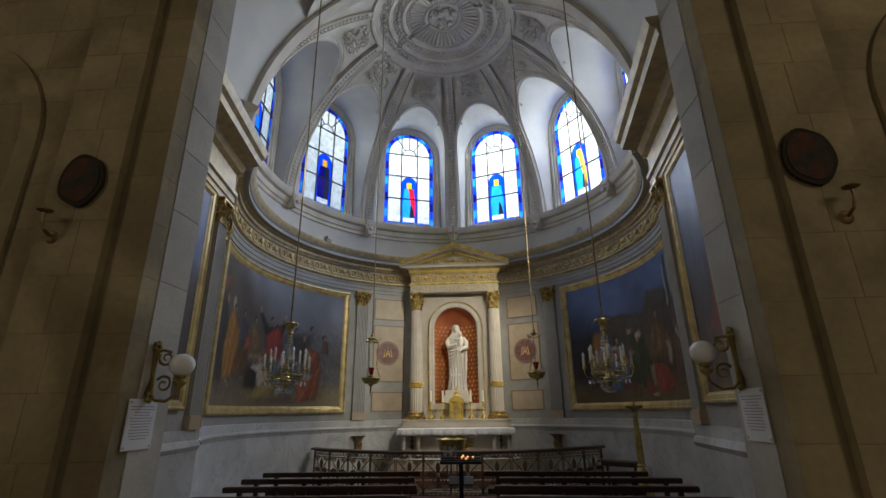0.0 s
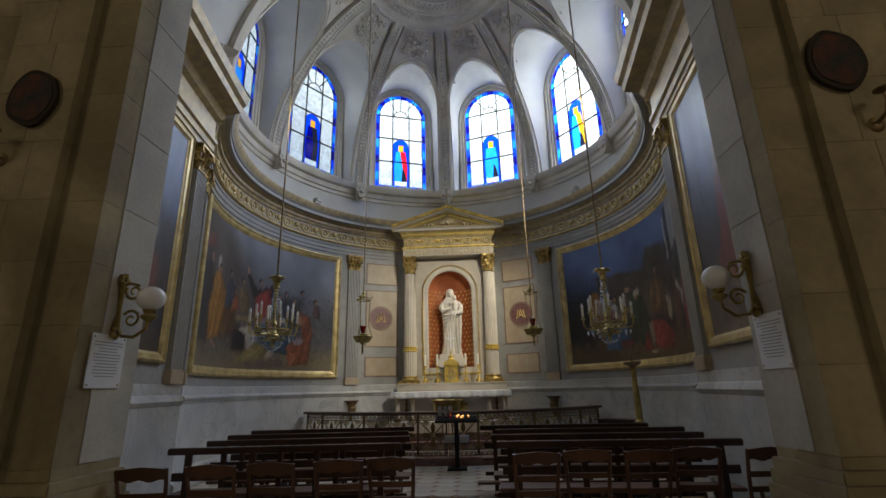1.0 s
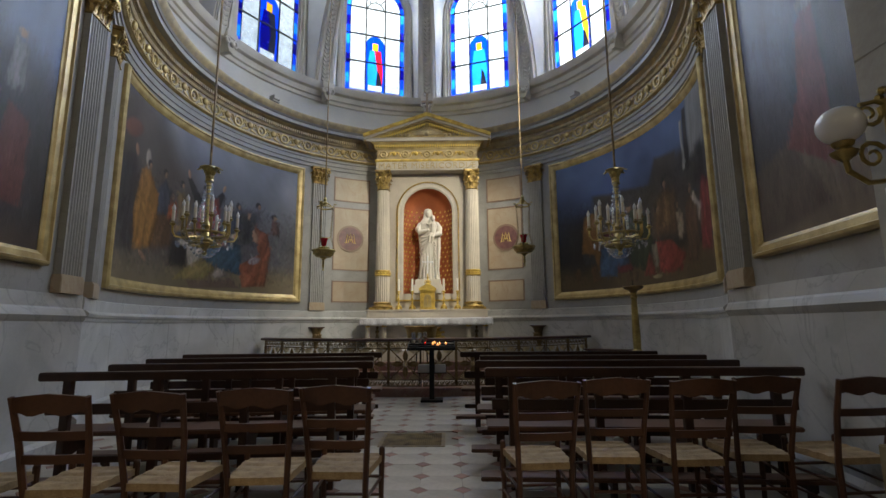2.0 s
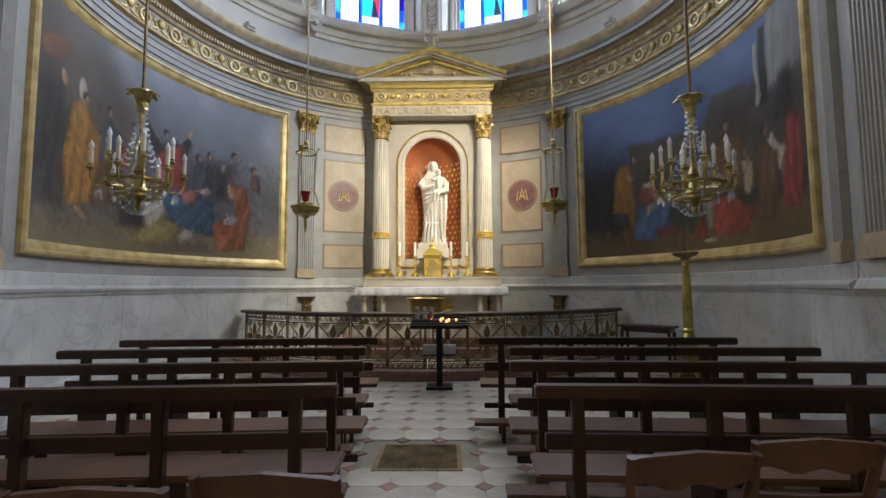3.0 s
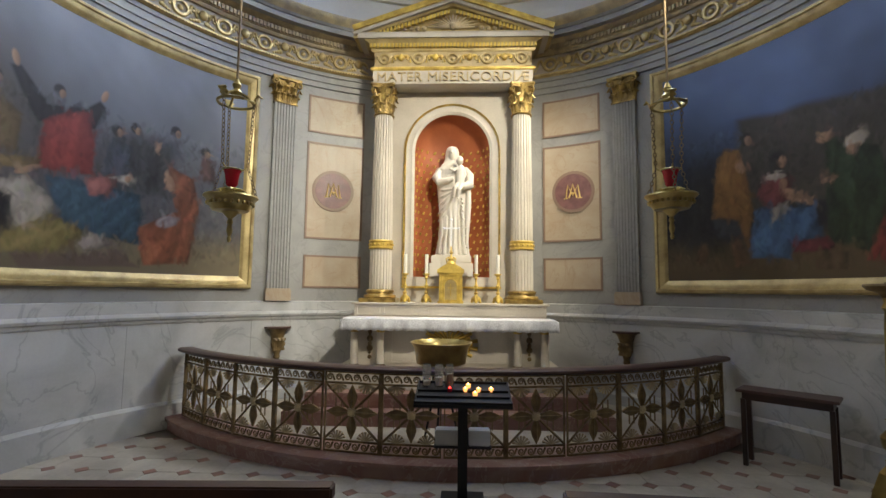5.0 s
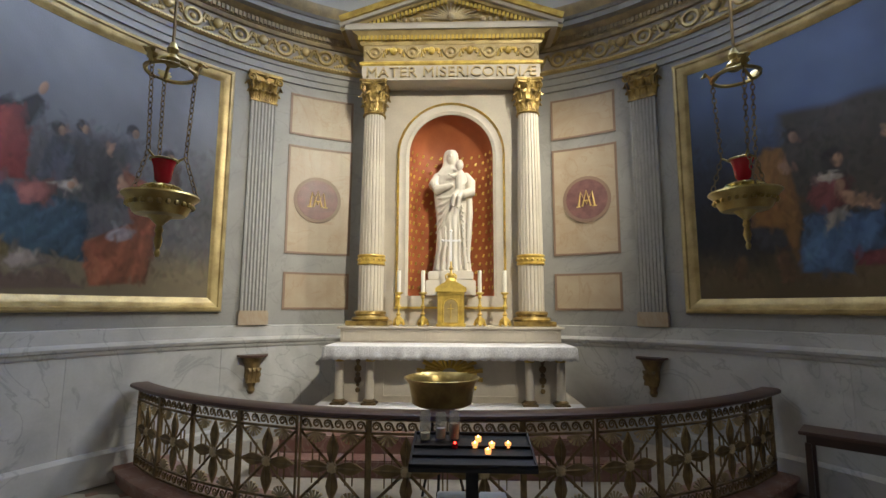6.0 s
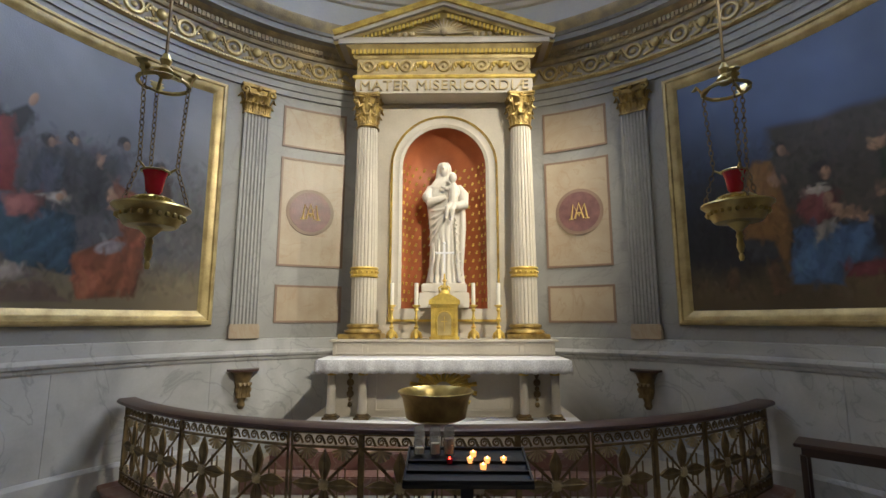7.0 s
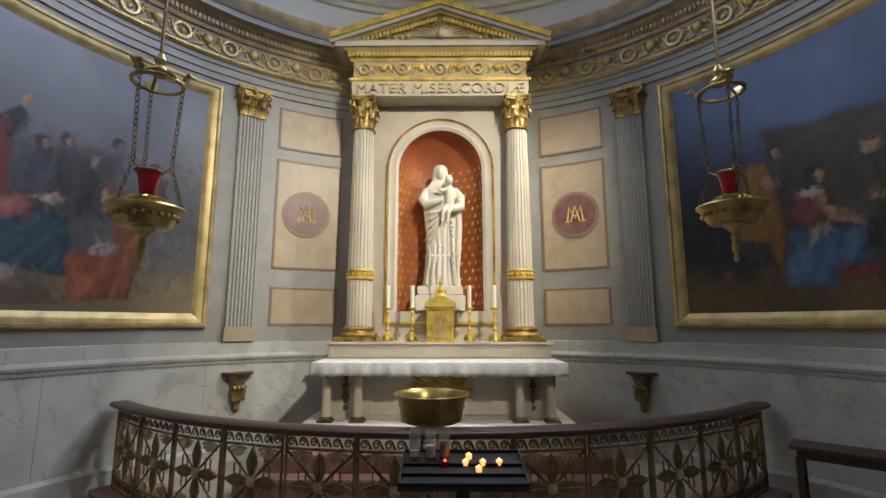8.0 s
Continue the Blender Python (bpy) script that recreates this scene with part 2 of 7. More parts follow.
def tube(bm, pts, r, seg=6, flat=1.0, closed=False):
    """A bar along points; r: one radius or one for each point."""
    pts = [Vector(p) for p in pts]
    rows = []
    n = len(pts)
    for i, p in enumerate(pts):
        d = (pts[(i + 1) % n] - pts[i - 1]) if closed else (pts[min(i + 1, n - 1)] - pts[max(i - 1, 0)])
        d = d.normalized() if d.length > 1e-9 else Vector((0, 0, 1))
        u = d.cross(Vector((0, 1, 0)) if abs(d.y) < 0.9 else Vector((1, 0, 0))).normalized()
        v = d.cross(u)
        q = r[i] if isinstance(r, (list, tuple)) else r
        rows.append([p + u * q * math.cos(2 * math.pi * k / seg) + v * q * flat * math.sin(2 * math.pi * k / seg) for k in range(seg)])
    if closed:
        rows.append(rows[0])
    rings(bm, rows, caps=not closed)


def ball(bm, c, r, sx=1.0, sy=1.0, sz=1.0, u=12, v=8):
    rows = [[(c[0] + r * sx * math.sin(math.pi * j / v) * math.cos(2 * math.pi * i / u), c[1] + r * sy * math.sin(math.pi * j / v) * math.sin(2 * math.pi * i / u),
              c[2] + r * sz * math.cos(math.pi * j / v)) for i in range(u)] for j in range(1, v)]
    vr = rings(bm, rows, caps=False)
    a, b = bm.verts.new((c[0], c[1], c[2] + r * sz)), bm.verts.new((c[0], c[1], c[2] - r * sz))
    for i in range(u):
        bm.faces.new((a, vr[0][i], vr[0][(i + 1) % u]))
        bm.faces.new((b, vr[-1][(i + 1) % u], vr[-1][i]))


def prism(bm, outline, y0, y1, m=None):
    """An outline in x and z, thick from y0 to y1."""
    a = [bm.verts.new((x, y0, z)) for x, z in outline]
    b = [bm.verts.new((x, y1, z)) for x, z in outline]
    n = len(a)
    bm.faces.new(a)
    bm.faces.new(b[::-1])
    for i in range(n):
        bm.faces.new((a[i], b[i], b[(i + 1) % n], a[(i + 1) % n]))
    if m:
        bmesh.ops.transform(bm, matrix=m, verts=a + b)


def arc_sweep(bm, profile, az0, az1, step=2.0, caps=True):
    """Turn an outline of (radius, height) about the rotunda's axis."""
    n = max(1, round(abs(az1 - az0) / step))
    rings(bm, [[polar(az0 + (az1 - az0) * i / n, r, z) for r, z in profile] for i in range(n + 1)], caps=caps)


def line_sweep(bm, profile, p, q, inward):
    """Carry an outline of (distance out of the wall, height) from p to q."""
    rings(bm, [[(a[0] + inward[0] * d, a[1] + inward[1] * d, z) for d, z in profile] for a in (p, q)])


def at_wall(az, r=RW):
    """A pose on the rotunda's wall: x along it, y out of the room, z up."""
    return Matrix.Translation(polar(az, r)) @ pose(0, 0, 0, 0, 0, -az)


def arch(w, z0, spring, n=12):
    """An upright opening's outline, from the lower left over the top to the lower right."""
    return [(-w, z0)] + [(-w * math.cos(math.pi * i / n), spring + w * math.sin(math.pi * i / n)) for i in range(n + 1)] + [(w, z0)]


# ---- structure ----
END = 126.0                                  # where the round wall meets the straight side walls
CORNER = polar(END, RW)
PIER_L, PIER_R, PIER_Y, NICHE_Y = -2.29, 2.75, 4.5, 4.9

bm = bmesh.new()
box(bm, -9, 9, -8, 16, -0.3, -0.012)
floor = part("floor", bm, GROUT)
tagged(floor, "worn tiled floor of cream octagons and red diamonds", "floor", kind="structure")

# round wall and the drum above it
bm = bmesh.new()
arc_sweep(bm, [(RW, 0), (RW, 7.12), (RW + 0.6, 7.12), (RW + 0.6, 0)], -END, END, 3)
wall_apse = tagged(part("wall_apse", bm, GREY, smooth=True), "curved grey marbled chapel wall behind the altar", "wall", kind="structure")
bm = bmesh.new()
arc_sweep(bm, [(RW - 0.012, 5.95), (RW - 0.012, 6.72), (RW, 6.72), (RW, 5.95)], -END, END, 3)
tagged(part("wall_drum", bm, PLASTER, smooth=True), "white plastered band between cornice and windows", "wall", kind="structure")
bm = bmesh.new()
arc_sweep(bm, [(RW - 0.012, 6.66), (RW - 0.05, 6.68), (RW - 0.06, 6.76), (RW - 0.10, 6.78), (RW - 0.12, 6.9), (RW - 0.2, 6.93), (RW - 0.24, 7.0), (RW - 0.26, 7.08), (RW - 0.1, 7.12), (RW - 0.012, 7.12)], -END, END, 2)
tagged(part("trim_drum", bm, DOME, smooth=True), "moulded stone string course under the dome windows", "cornice", kind="structure")

# straight side walls, the piers of the nave and the far nave
for side, pier in ((-1, PIER_L), (1, PIER_R)):
    near = Vector((pier + side * (0.8 if side < 0 else 0.4), NICHE_Y + 0.24, 0))
    far = Vector((side * abs(CORNER.x), CORNER.y, 0))
    d = (far - near).normalized()
    n = Vector((-d.y, d.x, 0)) if side > 0 else Vector((d.y, -d.x, 0))      # into the room
    bm = bmesh.new()
    a, b, c, e = near, far, far - n * 0.5, near - n * 0.5
    rings(bm, [[(p.x, p.y, z) for p in (a, b, c, e)] for z in (0, 7.0)])
    tagged(part("wall_side", bm, GREY), "grey marbled side wall of the chapel", "wall", kind="structure")
    # wainscot of the side wall
    prof = [(0, 0), (0.10, 0), (0.10, 0.16), (0.06, 0.2), (0.06, 1.30), (0.075, 1.32), (0.10, 1.36), (0.07, 1.42), (0.05, 1.44), (0.05, 1.57), (0, 1.57)]
    bm = bmesh.new()
    line_sweep(bm, prof, near, far, n)
    tagged(part("wainscot_side", bm, MARBLE), "grey-white marble wainscot with a moulded cap", "wainscot", kind="structure")
    # entablature of the side wall
    bm = bmesh.new()
    line_sweep(bm, [(0, 4.98), (0.05, 4.98), (0.05, 5.07), (0.08, 5.08), (0.08, 5.18), (0.12, 5.2), (0.12, 5.26), (0.06, 5.28), (0.06, 5.6), (0.14, 5.64), (0.2, 5.74), (0.42, 5.78), (0.44, 5.88), (0.5, 5.92), (0.54, 6.04), (0, 6.06)], near, far, n)
    tagged(part("entablature_side", bm, OLDGILT), "moulded cornice with gilded mouldings along the side wall", "cornice", kind="structure")
    # pier of coursed limestone
    pierob = thing("pier_" + ("east" if side > 0 else "west"), Matrix(), "tall brown limestone pier of the nave arch", "pier", kind="structure")
    bm = bmesh.new()
    box(bm, *sorted((pier + side * 0.012, pier + side * 3.0)), PIER_Y + 0.075, NICHE_Y - 0.01, 0, 9.5)
    part("core", bm, STONE, pierob)
    rng = random.Random(5 + side)
    z, course = 0.98, 0
    while z < 8.2:
        h = rng.uniform(0.42, 0.58)
        # inner order, the broader order that stands before it, and the wall that falls back behind both
        cuts = [0.0, 0.36, 0.70 if course % 2 else 0.62, 1.02]
        while cuts[-1] < 2.9:
            w = rng.uniform(0.5, 0.9)
            cuts.append(cuts[-1] + w if cuts[-1] + w < 2.65 else 2.95)
        for xa, xb in zip(cuts, cuts[1:]):
            front = PIER_Y if xb <= 0.36 else (PIER_Y - 0.08 if xb <= 1.02 else PIER_Y + 0.06)
            back = NICHE_Y if xa == 0 else PIER_Y + 0.2
            x0, x1 = sorted((pier + side * (xa + 0.001), pier + side * (xb - 0.001)))
            bm = bmesh.new()
            box(bm, x0, x1, front + rng.uniform(0, 0.002), back, z + 0.0005, z + h - 0.0005, 0.002)
            part("stone", bm, STONE, pierob)
        z, course = z + h, course + 1
    bm = bmesh.new()                            # moulded edge of the blind arch beside the pier
    ax = pier + side * 2.72
    rows = [[(ax - side * r, PIER_Y + y, 0.98) for r, y in ((1.15, 0.08), (1.15, -0.005), (1.19, -0.03), (1.25, -0.01), (1.32, 0.02), (1.32, 0.08))]]
    for i in range(13):
        a = math.pi / 2 * i / 12
        rows.append([(ax - side * r * math.cos(a), PIER_Y + y, 4.35 + r * math.sin(a)) for r, y in ((1.15, 0.08), (1.15, -0.005), (1.19, -0.03), (1.25, -0.01), (1.32, 0.02), (1.32, 0.08))])
    rings(bm, rows)
    part("archivolt", bm, STONE, pierob, smooth=True)
    bm = bmesh.new()
    x0, x1 = sorted((pier - side * 0.035, pier + side * 0.66))
    for zz, o in ((0.0, 0.10), (0.62, 0.07), (0.72, 0.05), (0.82, 0.03), (0.9, 0.0)):
        x0, x1 = sorted((pier - side * (o + 0.002), pier + side * 3.0))
        box(bm, x0, x1, PIER_Y - o - 0.002, NICHE_Y + 0.25 + o, zz, {0.0: 0.62, 0.62: 0.72, 0.72: 0.82, 0.82: 0.9, 0.9: 0.98}[zz], 0.006)
    part("plinth", bm, STONE, pierob)
    bm = bmesh.new()
    x0, x1 = sorted((pier - side * 0.006, pier + side * 0.3))
    bm.free()
    z = 0.98
    while z < 8.4:
        h = rng.uniform(0.5, 0.72)
        bm = bmesh.new()
        box(bm, x0, x1, PIER_Y + 0.22, NICHE_Y + 0.256, z + 0.001, z + h - 0.001, 0.004)
        part("facing", bm, PALE_STONE, pierob, "pale limestone facing on the inner side")
        z += h
    bm = bmesh.new()
    x0, x1 = sorted((pier + side * 0.0, pier + side * 3.4))
    box(bm, x0, x1, NICHE_Y + 0.004, NICHE_Y + 0.25, 0, 9.5)
    tagged(part("wall_return", bm, PALE_STONE), "pale stone return wall beside the arch", "wall", kind="structure")

# barrel vault over the side walls, and the wall over them
bm = bmesh.new()
N = 24
rows = [[(3.98 * math.cos(math.pi * i / N), y, 7.0 + 3.98 * math.sin(math.pi * i / N)) for i in range(N + 1)] for y in (NICHE_Y, 8.85)]
rows += [[(4.3 * math.cos(math.pi * i / N), y, 7.0 + 4.3 * math.sin(math.pi * i / N)) for i in range(N + 1)] for y in (8.85, NICHE_Y)]
rings(bm, rows + [rows[0]], closed=False)
for s in (-1, 1):
    box(bm, *sorted((s * 3.98, s * 4.3)), NICHE_Y, 8.3, 5.9, 7.0)
tagged(part("ceiling_vault", bm, PLASTER, smooth=True), "white plastered barrel vault before the dome", "ceiling", kind="structure")
bm = bmesh.new()
rings(bm, [[polar(0, 0, 0) + Vector((r * math.cos(math.pi * i / 32), -1.33 - dy, 7.0 + r * math.sin(math.pi * i / 32))) for r, dy in ((4.12, 0), (4.0, 0.0), (3.9, 0.04), (3.9, 0.16), (3.86, 0.2), (3.86, 0.32), (4.12, 0.32))] for i in range(33)])
tagged(part("trim_arch", bm, DOME, smooth=True), "moulded stone arch in front of the dome", "arch", kind="structure")

# nave that closes the place behind the camera
bm = bmesh.new()
for x0, x1, y0, y1, z0, z1 in ((-9, -5.2, 4.6, 5.0, 0, 9.5), (5.7, 9, 4.6, 5.0, 0, 9.5), (-9, 9, 4.6, 5.0, 9.4, 12), (-9, -8.7, -8, 4.6, 0, 12), (8.7, 9, -8, 4.6, 0, 12), (-9, 9, -8.3, -8, 0, 12)):
    box(bm, x0, x1, y0, y1, z0, z1)
tagged(part("wall_nave", bm, STONE), "brown limestone walls of the dim nave", "wall", kind="structure")
bm = bmesh.new()
box(bm, -9, 9, -8, 5.0, 12, 12.3)
tagged(part("ceiling_nave", bm, PLASTER), "plain plastered nave ceiling", "ceiling", kind="structure")

# ---- dome with its window recesses ----
DR, DZ = 4.3, 7.0                             # the dome is half a ball
RING = 1.76
JAMB, SPRING_EL, TOP_EL = 15.0, 36.0, 52.3    # a recess: half its width, springing and crown, in degrees
SLOT_EL = 46.0                                # where the sunk slots beside the ribs begin
WY, WZ0, WSP, WW, WB = 4.5, 7.29, 9.79, 0.80, 0.12   # a window: its plane, sill, springing, half width and border


def on_dome(az, el, r=DR):
    a, e = radians(az), radians(el)
    return Vector((CX + r * math.cos(e) * math.sin(a), CY + r * math.cos(e) * math.cos(a), DZ + r * math.sin(e)))


def turned(az):
    return Matrix.Translation((CX, CY, 0)) @ pose(0, 0, 0, 0, 0, -az)


def rib_half(el):
    """Half the width of a rib and of a rib with its slots, in degrees of azimuth."""
    r = DR * math.cos(radians(el))
    w = 0.19 - 0.085 * el / 66
    return math.degrees(w / r), math.degrees((w + 0.085) / r)


def recess_edge(n=14):
    """The recess's outline on the dome, up one side and down the other: (azimuth, elevation)."""
    up = [(-JAMB, 1.6 + (SPRING_EL - 1.6) * i / 8) for i in range(8)]
    over = [(-JAMB * math.cos(math.pi * i / n), SPRING_EL + (TOP_EL - SPRING_EL) * math.sin(math.pi * i / n)) for i in range(n + 1)]
    return up + over + [(-a, e) for a, e in up[::-1]]


top_el = math.degrees(math.acos(RING / DR))
levels = [1.6 + (SPRING_EL - 1.6) * i / 8 for i in range(8)] + [SPRING_EL + (TOP_EL - SPRING_EL) * math.sin(math.pi / 2 * i / 9) for i in range(10)] + [TOP_EL + (top_el - TOP_EL) * i / 5 for i in range(1, 6)]


def gap(el):
    if el >= TOP_EL:
        return 0.0
    return JAMB if el < SPRING_EL else JAMB * math.sqrt(max(0.0, 1 - ((el - SPRING_EL) / (TOP_EL - SPRING_EL)) ** 2))


bm = bmesh.new()
for az in WINDOW_AZ:
    for sgn in (-1, 1):
        low = [e for e in levels if e <= SLOT_EL] + [SLOT_EL]
        rings(bm, [[on_dome(az + sgn * (gap(e) + (18.3 - gap(e)) * k / 3), e) for k in range(4)] for e in low], closed=False)
        high = [SLOT_EL] + [e for e in levels if e > SLOT_EL]
        rings(bm, [[on_dome(az + sgn * (gap(e) + (18.2 - rib_half(e)[1] - gap(e)) * k / 3), e) for k in range(4)] + [on_dome(az + sgn * (18.2 - rib_half(e)[1]), e, DR + 0.09)] for e in high], closed=False)
for az in (-109.5, -73.1, -36.7, -0.3, 36.1, 72.5, 108.9):      # the backs of the slots
    rings(bm, [[on_dome(az + k * 1.8, SLOT_EL - 1 + (top_el + 2 - SLOT_EL) * j / 6, DR + 0.085) for k in range(-4, 5)] for j in range(7)], closed=False)
    rings(bm, [[on_dome(az + k * 1.8, SLOT_EL, DR + 0.09 * q) for k in range(-4, 5)] for q in (0, 1)], closed=False)
# upper cap and the part over the front arch
rings(bm, [[on_dome(i * 10, top_el + (89.9 - top_el) * j / 6) for i in range(36)] for j in range(7)], caps=False)
for sgn in (-1, 1):
    rings(bm, [[on_dome(sgn * (108 + (180 - 108) * i / 12), 40 + (top_el - 40) * j / 8) for i in range(13)] for j in range(9)], closed=False)
tagged(part("ceiling_dome", bm, DOME, smooth=True), "stone-coloured plaster dome with window recesses", "dome", kind="structure")
# plaster inside the recesses, its colour darkened to hold down the window light
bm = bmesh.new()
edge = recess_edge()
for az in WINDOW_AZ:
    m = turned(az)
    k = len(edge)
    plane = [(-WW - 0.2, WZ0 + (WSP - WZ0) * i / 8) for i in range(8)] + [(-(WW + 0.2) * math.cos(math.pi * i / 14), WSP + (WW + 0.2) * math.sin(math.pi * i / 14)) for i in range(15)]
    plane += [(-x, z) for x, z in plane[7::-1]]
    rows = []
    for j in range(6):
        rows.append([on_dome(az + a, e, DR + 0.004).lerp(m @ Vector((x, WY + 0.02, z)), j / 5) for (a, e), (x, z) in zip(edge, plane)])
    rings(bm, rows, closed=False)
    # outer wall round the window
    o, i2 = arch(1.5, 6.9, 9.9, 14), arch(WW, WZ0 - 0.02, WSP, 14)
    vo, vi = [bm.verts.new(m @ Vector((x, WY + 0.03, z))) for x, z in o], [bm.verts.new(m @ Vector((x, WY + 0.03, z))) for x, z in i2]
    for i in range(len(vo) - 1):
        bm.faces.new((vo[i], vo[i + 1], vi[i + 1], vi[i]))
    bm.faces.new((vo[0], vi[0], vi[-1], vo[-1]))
tagged(part("ceiling_recesses", bm, RECESS_DIMMED, smooth=True), "plaster of the dome's window recesses, colour dimmed against window light", "vault", kind="structure")
# ribs, panels and rosette of the dome
bm = bmesh.new()
RIB_AZ = (-109.5, -73.1, -36.7, -0.3, 36.1, 72.5, 108.9)
for az in RIB_AZ:
    # fillet, sunk band, fillet
    for lo, hi, out in ((-1.0, -0.66, 0.07), (-0.66, 0.66, 0.035), (0.66, 1.0, 0.07)):
        rows = []
        for j in range(29):
            e = 1.5 + (top_el - 1.5) * j / 28
            w = rib_half(e)[0]
            rows.append([on_dome(az + lo * w, e, DR + 0.09), on_dome(az + lo * w, e, DR - out), on_dome(az + hi * w, e, DR - out), on_dome(az + hi * w, e, DR + 0.09)])
        rings(bm, rows)
    for j in range(44):                       # pairs of small leaves that climb the band
        e = 3 + (top_el - 4.5) * j / 44
        w = rib_half(e)[0] * 0.5
        for sgn in (-1, 1):
            tube(bm, [on_dome(az, e, DR - 0.03), on_dome(az + sgn * w * 0.7, e + 0.55, DR - 0.048), on_dome(az + sgn * w, e + 1.5, DR - 0.03)], [0.016, 0.034, 0.008], 4)
for az in WINDOW_AZ:                          # laurel leaves in relief over each window
    rng = random.Random(int(az))
    for k in range(70):
        aa, ee = rng.uniform(-9.5, 9.5), rng.uniform(55.2, 63.8)
        if abs(aa) > 9.5 - 0.35 * abs(ee - 59.5):
            continue
        turn_a = rng.uniform(0, 6.28)
        d1, d2 = 1.9 * math.cos(turn_a), 1.0 * math.sin(turn_a)
        tube(bm, [on_dome(az + aa + d1 * q, ee + d2 * q, DR - 0.022 - 0.03 * (1 - abs(q))) for q in (-1, -0.4, 0.3, 1)], [0.008, 0.036, 0.040, 0.006], 4)
    for off, rad in ((1.055, 0.030), (1.13, 0.020)):    # mouldings round the recess
        tube(bm, [on_dome(az + a * (off if e < SPRING_EL else off * 1.02), e + (0 if e < SPRING_EL else (off - 1) * 15 * math.sin(math.pi / 2 * (e - SPRING_EL) / (TOP_EL - SPRING_EL))), DR - 0.005) for a, e in edge], rad, 5)


def ring_tube(r, rad, seg=48):
    z = DZ + math.sqrt(DR * DR - r * r)
    tube(bm, [(CX + r * math.cos(2 * math.pi * i / seg), CY + r * math.sin(2 * math.pi * i / seg), z) for i in range(seg)], rad, 6, closed=True)


for r, rad in ((1.77, 0.06), (1.36, 0.07), (1.29, 0.03), (1.02, 0.09), (0.91, 0.05), (0.44, 0.06)):
    ring_tube(r, rad)
for i in range(44):
    a = 2 * math.pi * i / 44
    c = Vector((CX + 1.54 * math.cos(a), CY + 1.54 * math.sin(a), DZ + math.sqrt(DR * DR - 1.54 ** 2)))
    big = 0.13 if i % 2 == 0 else 0.07
    tube(bm, [c + Vector((big * math.cos(b), big * math.sin(b), 0)) for b in [2 * math.pi * k / 10 for k in range(10)]], 0.028, 5, closed=True)
    if i % 2 == 0:
        for k in range(6):
            ball(bm, c + Vector((0.55 * big * math.cos(k * 1.05), 0.55 * big * math.sin(k * 1.05), 0)), big * 0.3, u=6, v=4)
    else:
        ball(bm, c, big * 0.5, u=6, v=4)
for i in range(60):                           # wreath of leaves round the rosette
    a = 2 * math.pi * i / 60
    for k in range(2):
        b = a + 0.04 * k
        r = 1.10 + 0.09 * k
        tube(bm, [(CX + r * math.cos(b), CY + r * math.sin(b), DZ + 4.15), (CX + (r + 0.05) * math.cos(b + 0.04), CY + (r + 0.05) * math.sin(b + 0.04), DZ + 4.10), (CX + (r + 0.03) * math.cos(b + 0.1), CY + (r + 0.03) * math.sin(b + 0.1), DZ + 4.14)], [0.012, 0.035, 0.008], 5)
for i in range(44):
    a = 2 * math.pi * i / 44
    ball(bm, (CX + 1.13 * math.cos(a), CY + 1.13 * math.sin(a), DZ + 4.14), 0.07, sz=0.6, u=6, v=4)
    d = Vector((math.cos(a), math.sin(a), 0))
    c = Vector((CX, CY, DZ))
    tube(bm, [c + d * r + Vector((0, 0, math.sqrt(DR * DR - r * r) - 0.035)) for r in (0.48, 0.6, 0.75, 0.88)], [0.022, 0.034, 0.046, 0.055], 5)
rng = random.Random(3)
for i in range(40):
    a, r = rng.uniform(0, 6.28), rng.uniform(0.05, 0.36)
    ball(bm, (CX + r * math.cos(a), CY + r * math.sin(a), DZ + DR - 0.04), rng.uniform(0.05, 0.09), u=6, v=4)
tagged(part("ceiling_ornament", bm, DOME, smooth=True), "plaster ribs, leaf panels and central rosette of the dome", "moulding", kind="structure")

# ---- stained-glass windows ----


def strip(a, b):
    """Flat pieces between two outlines of equal length."""
    return [(a[i], a[i + 1], b[i + 1], b[i]) for i in range(len(a) - 1)]


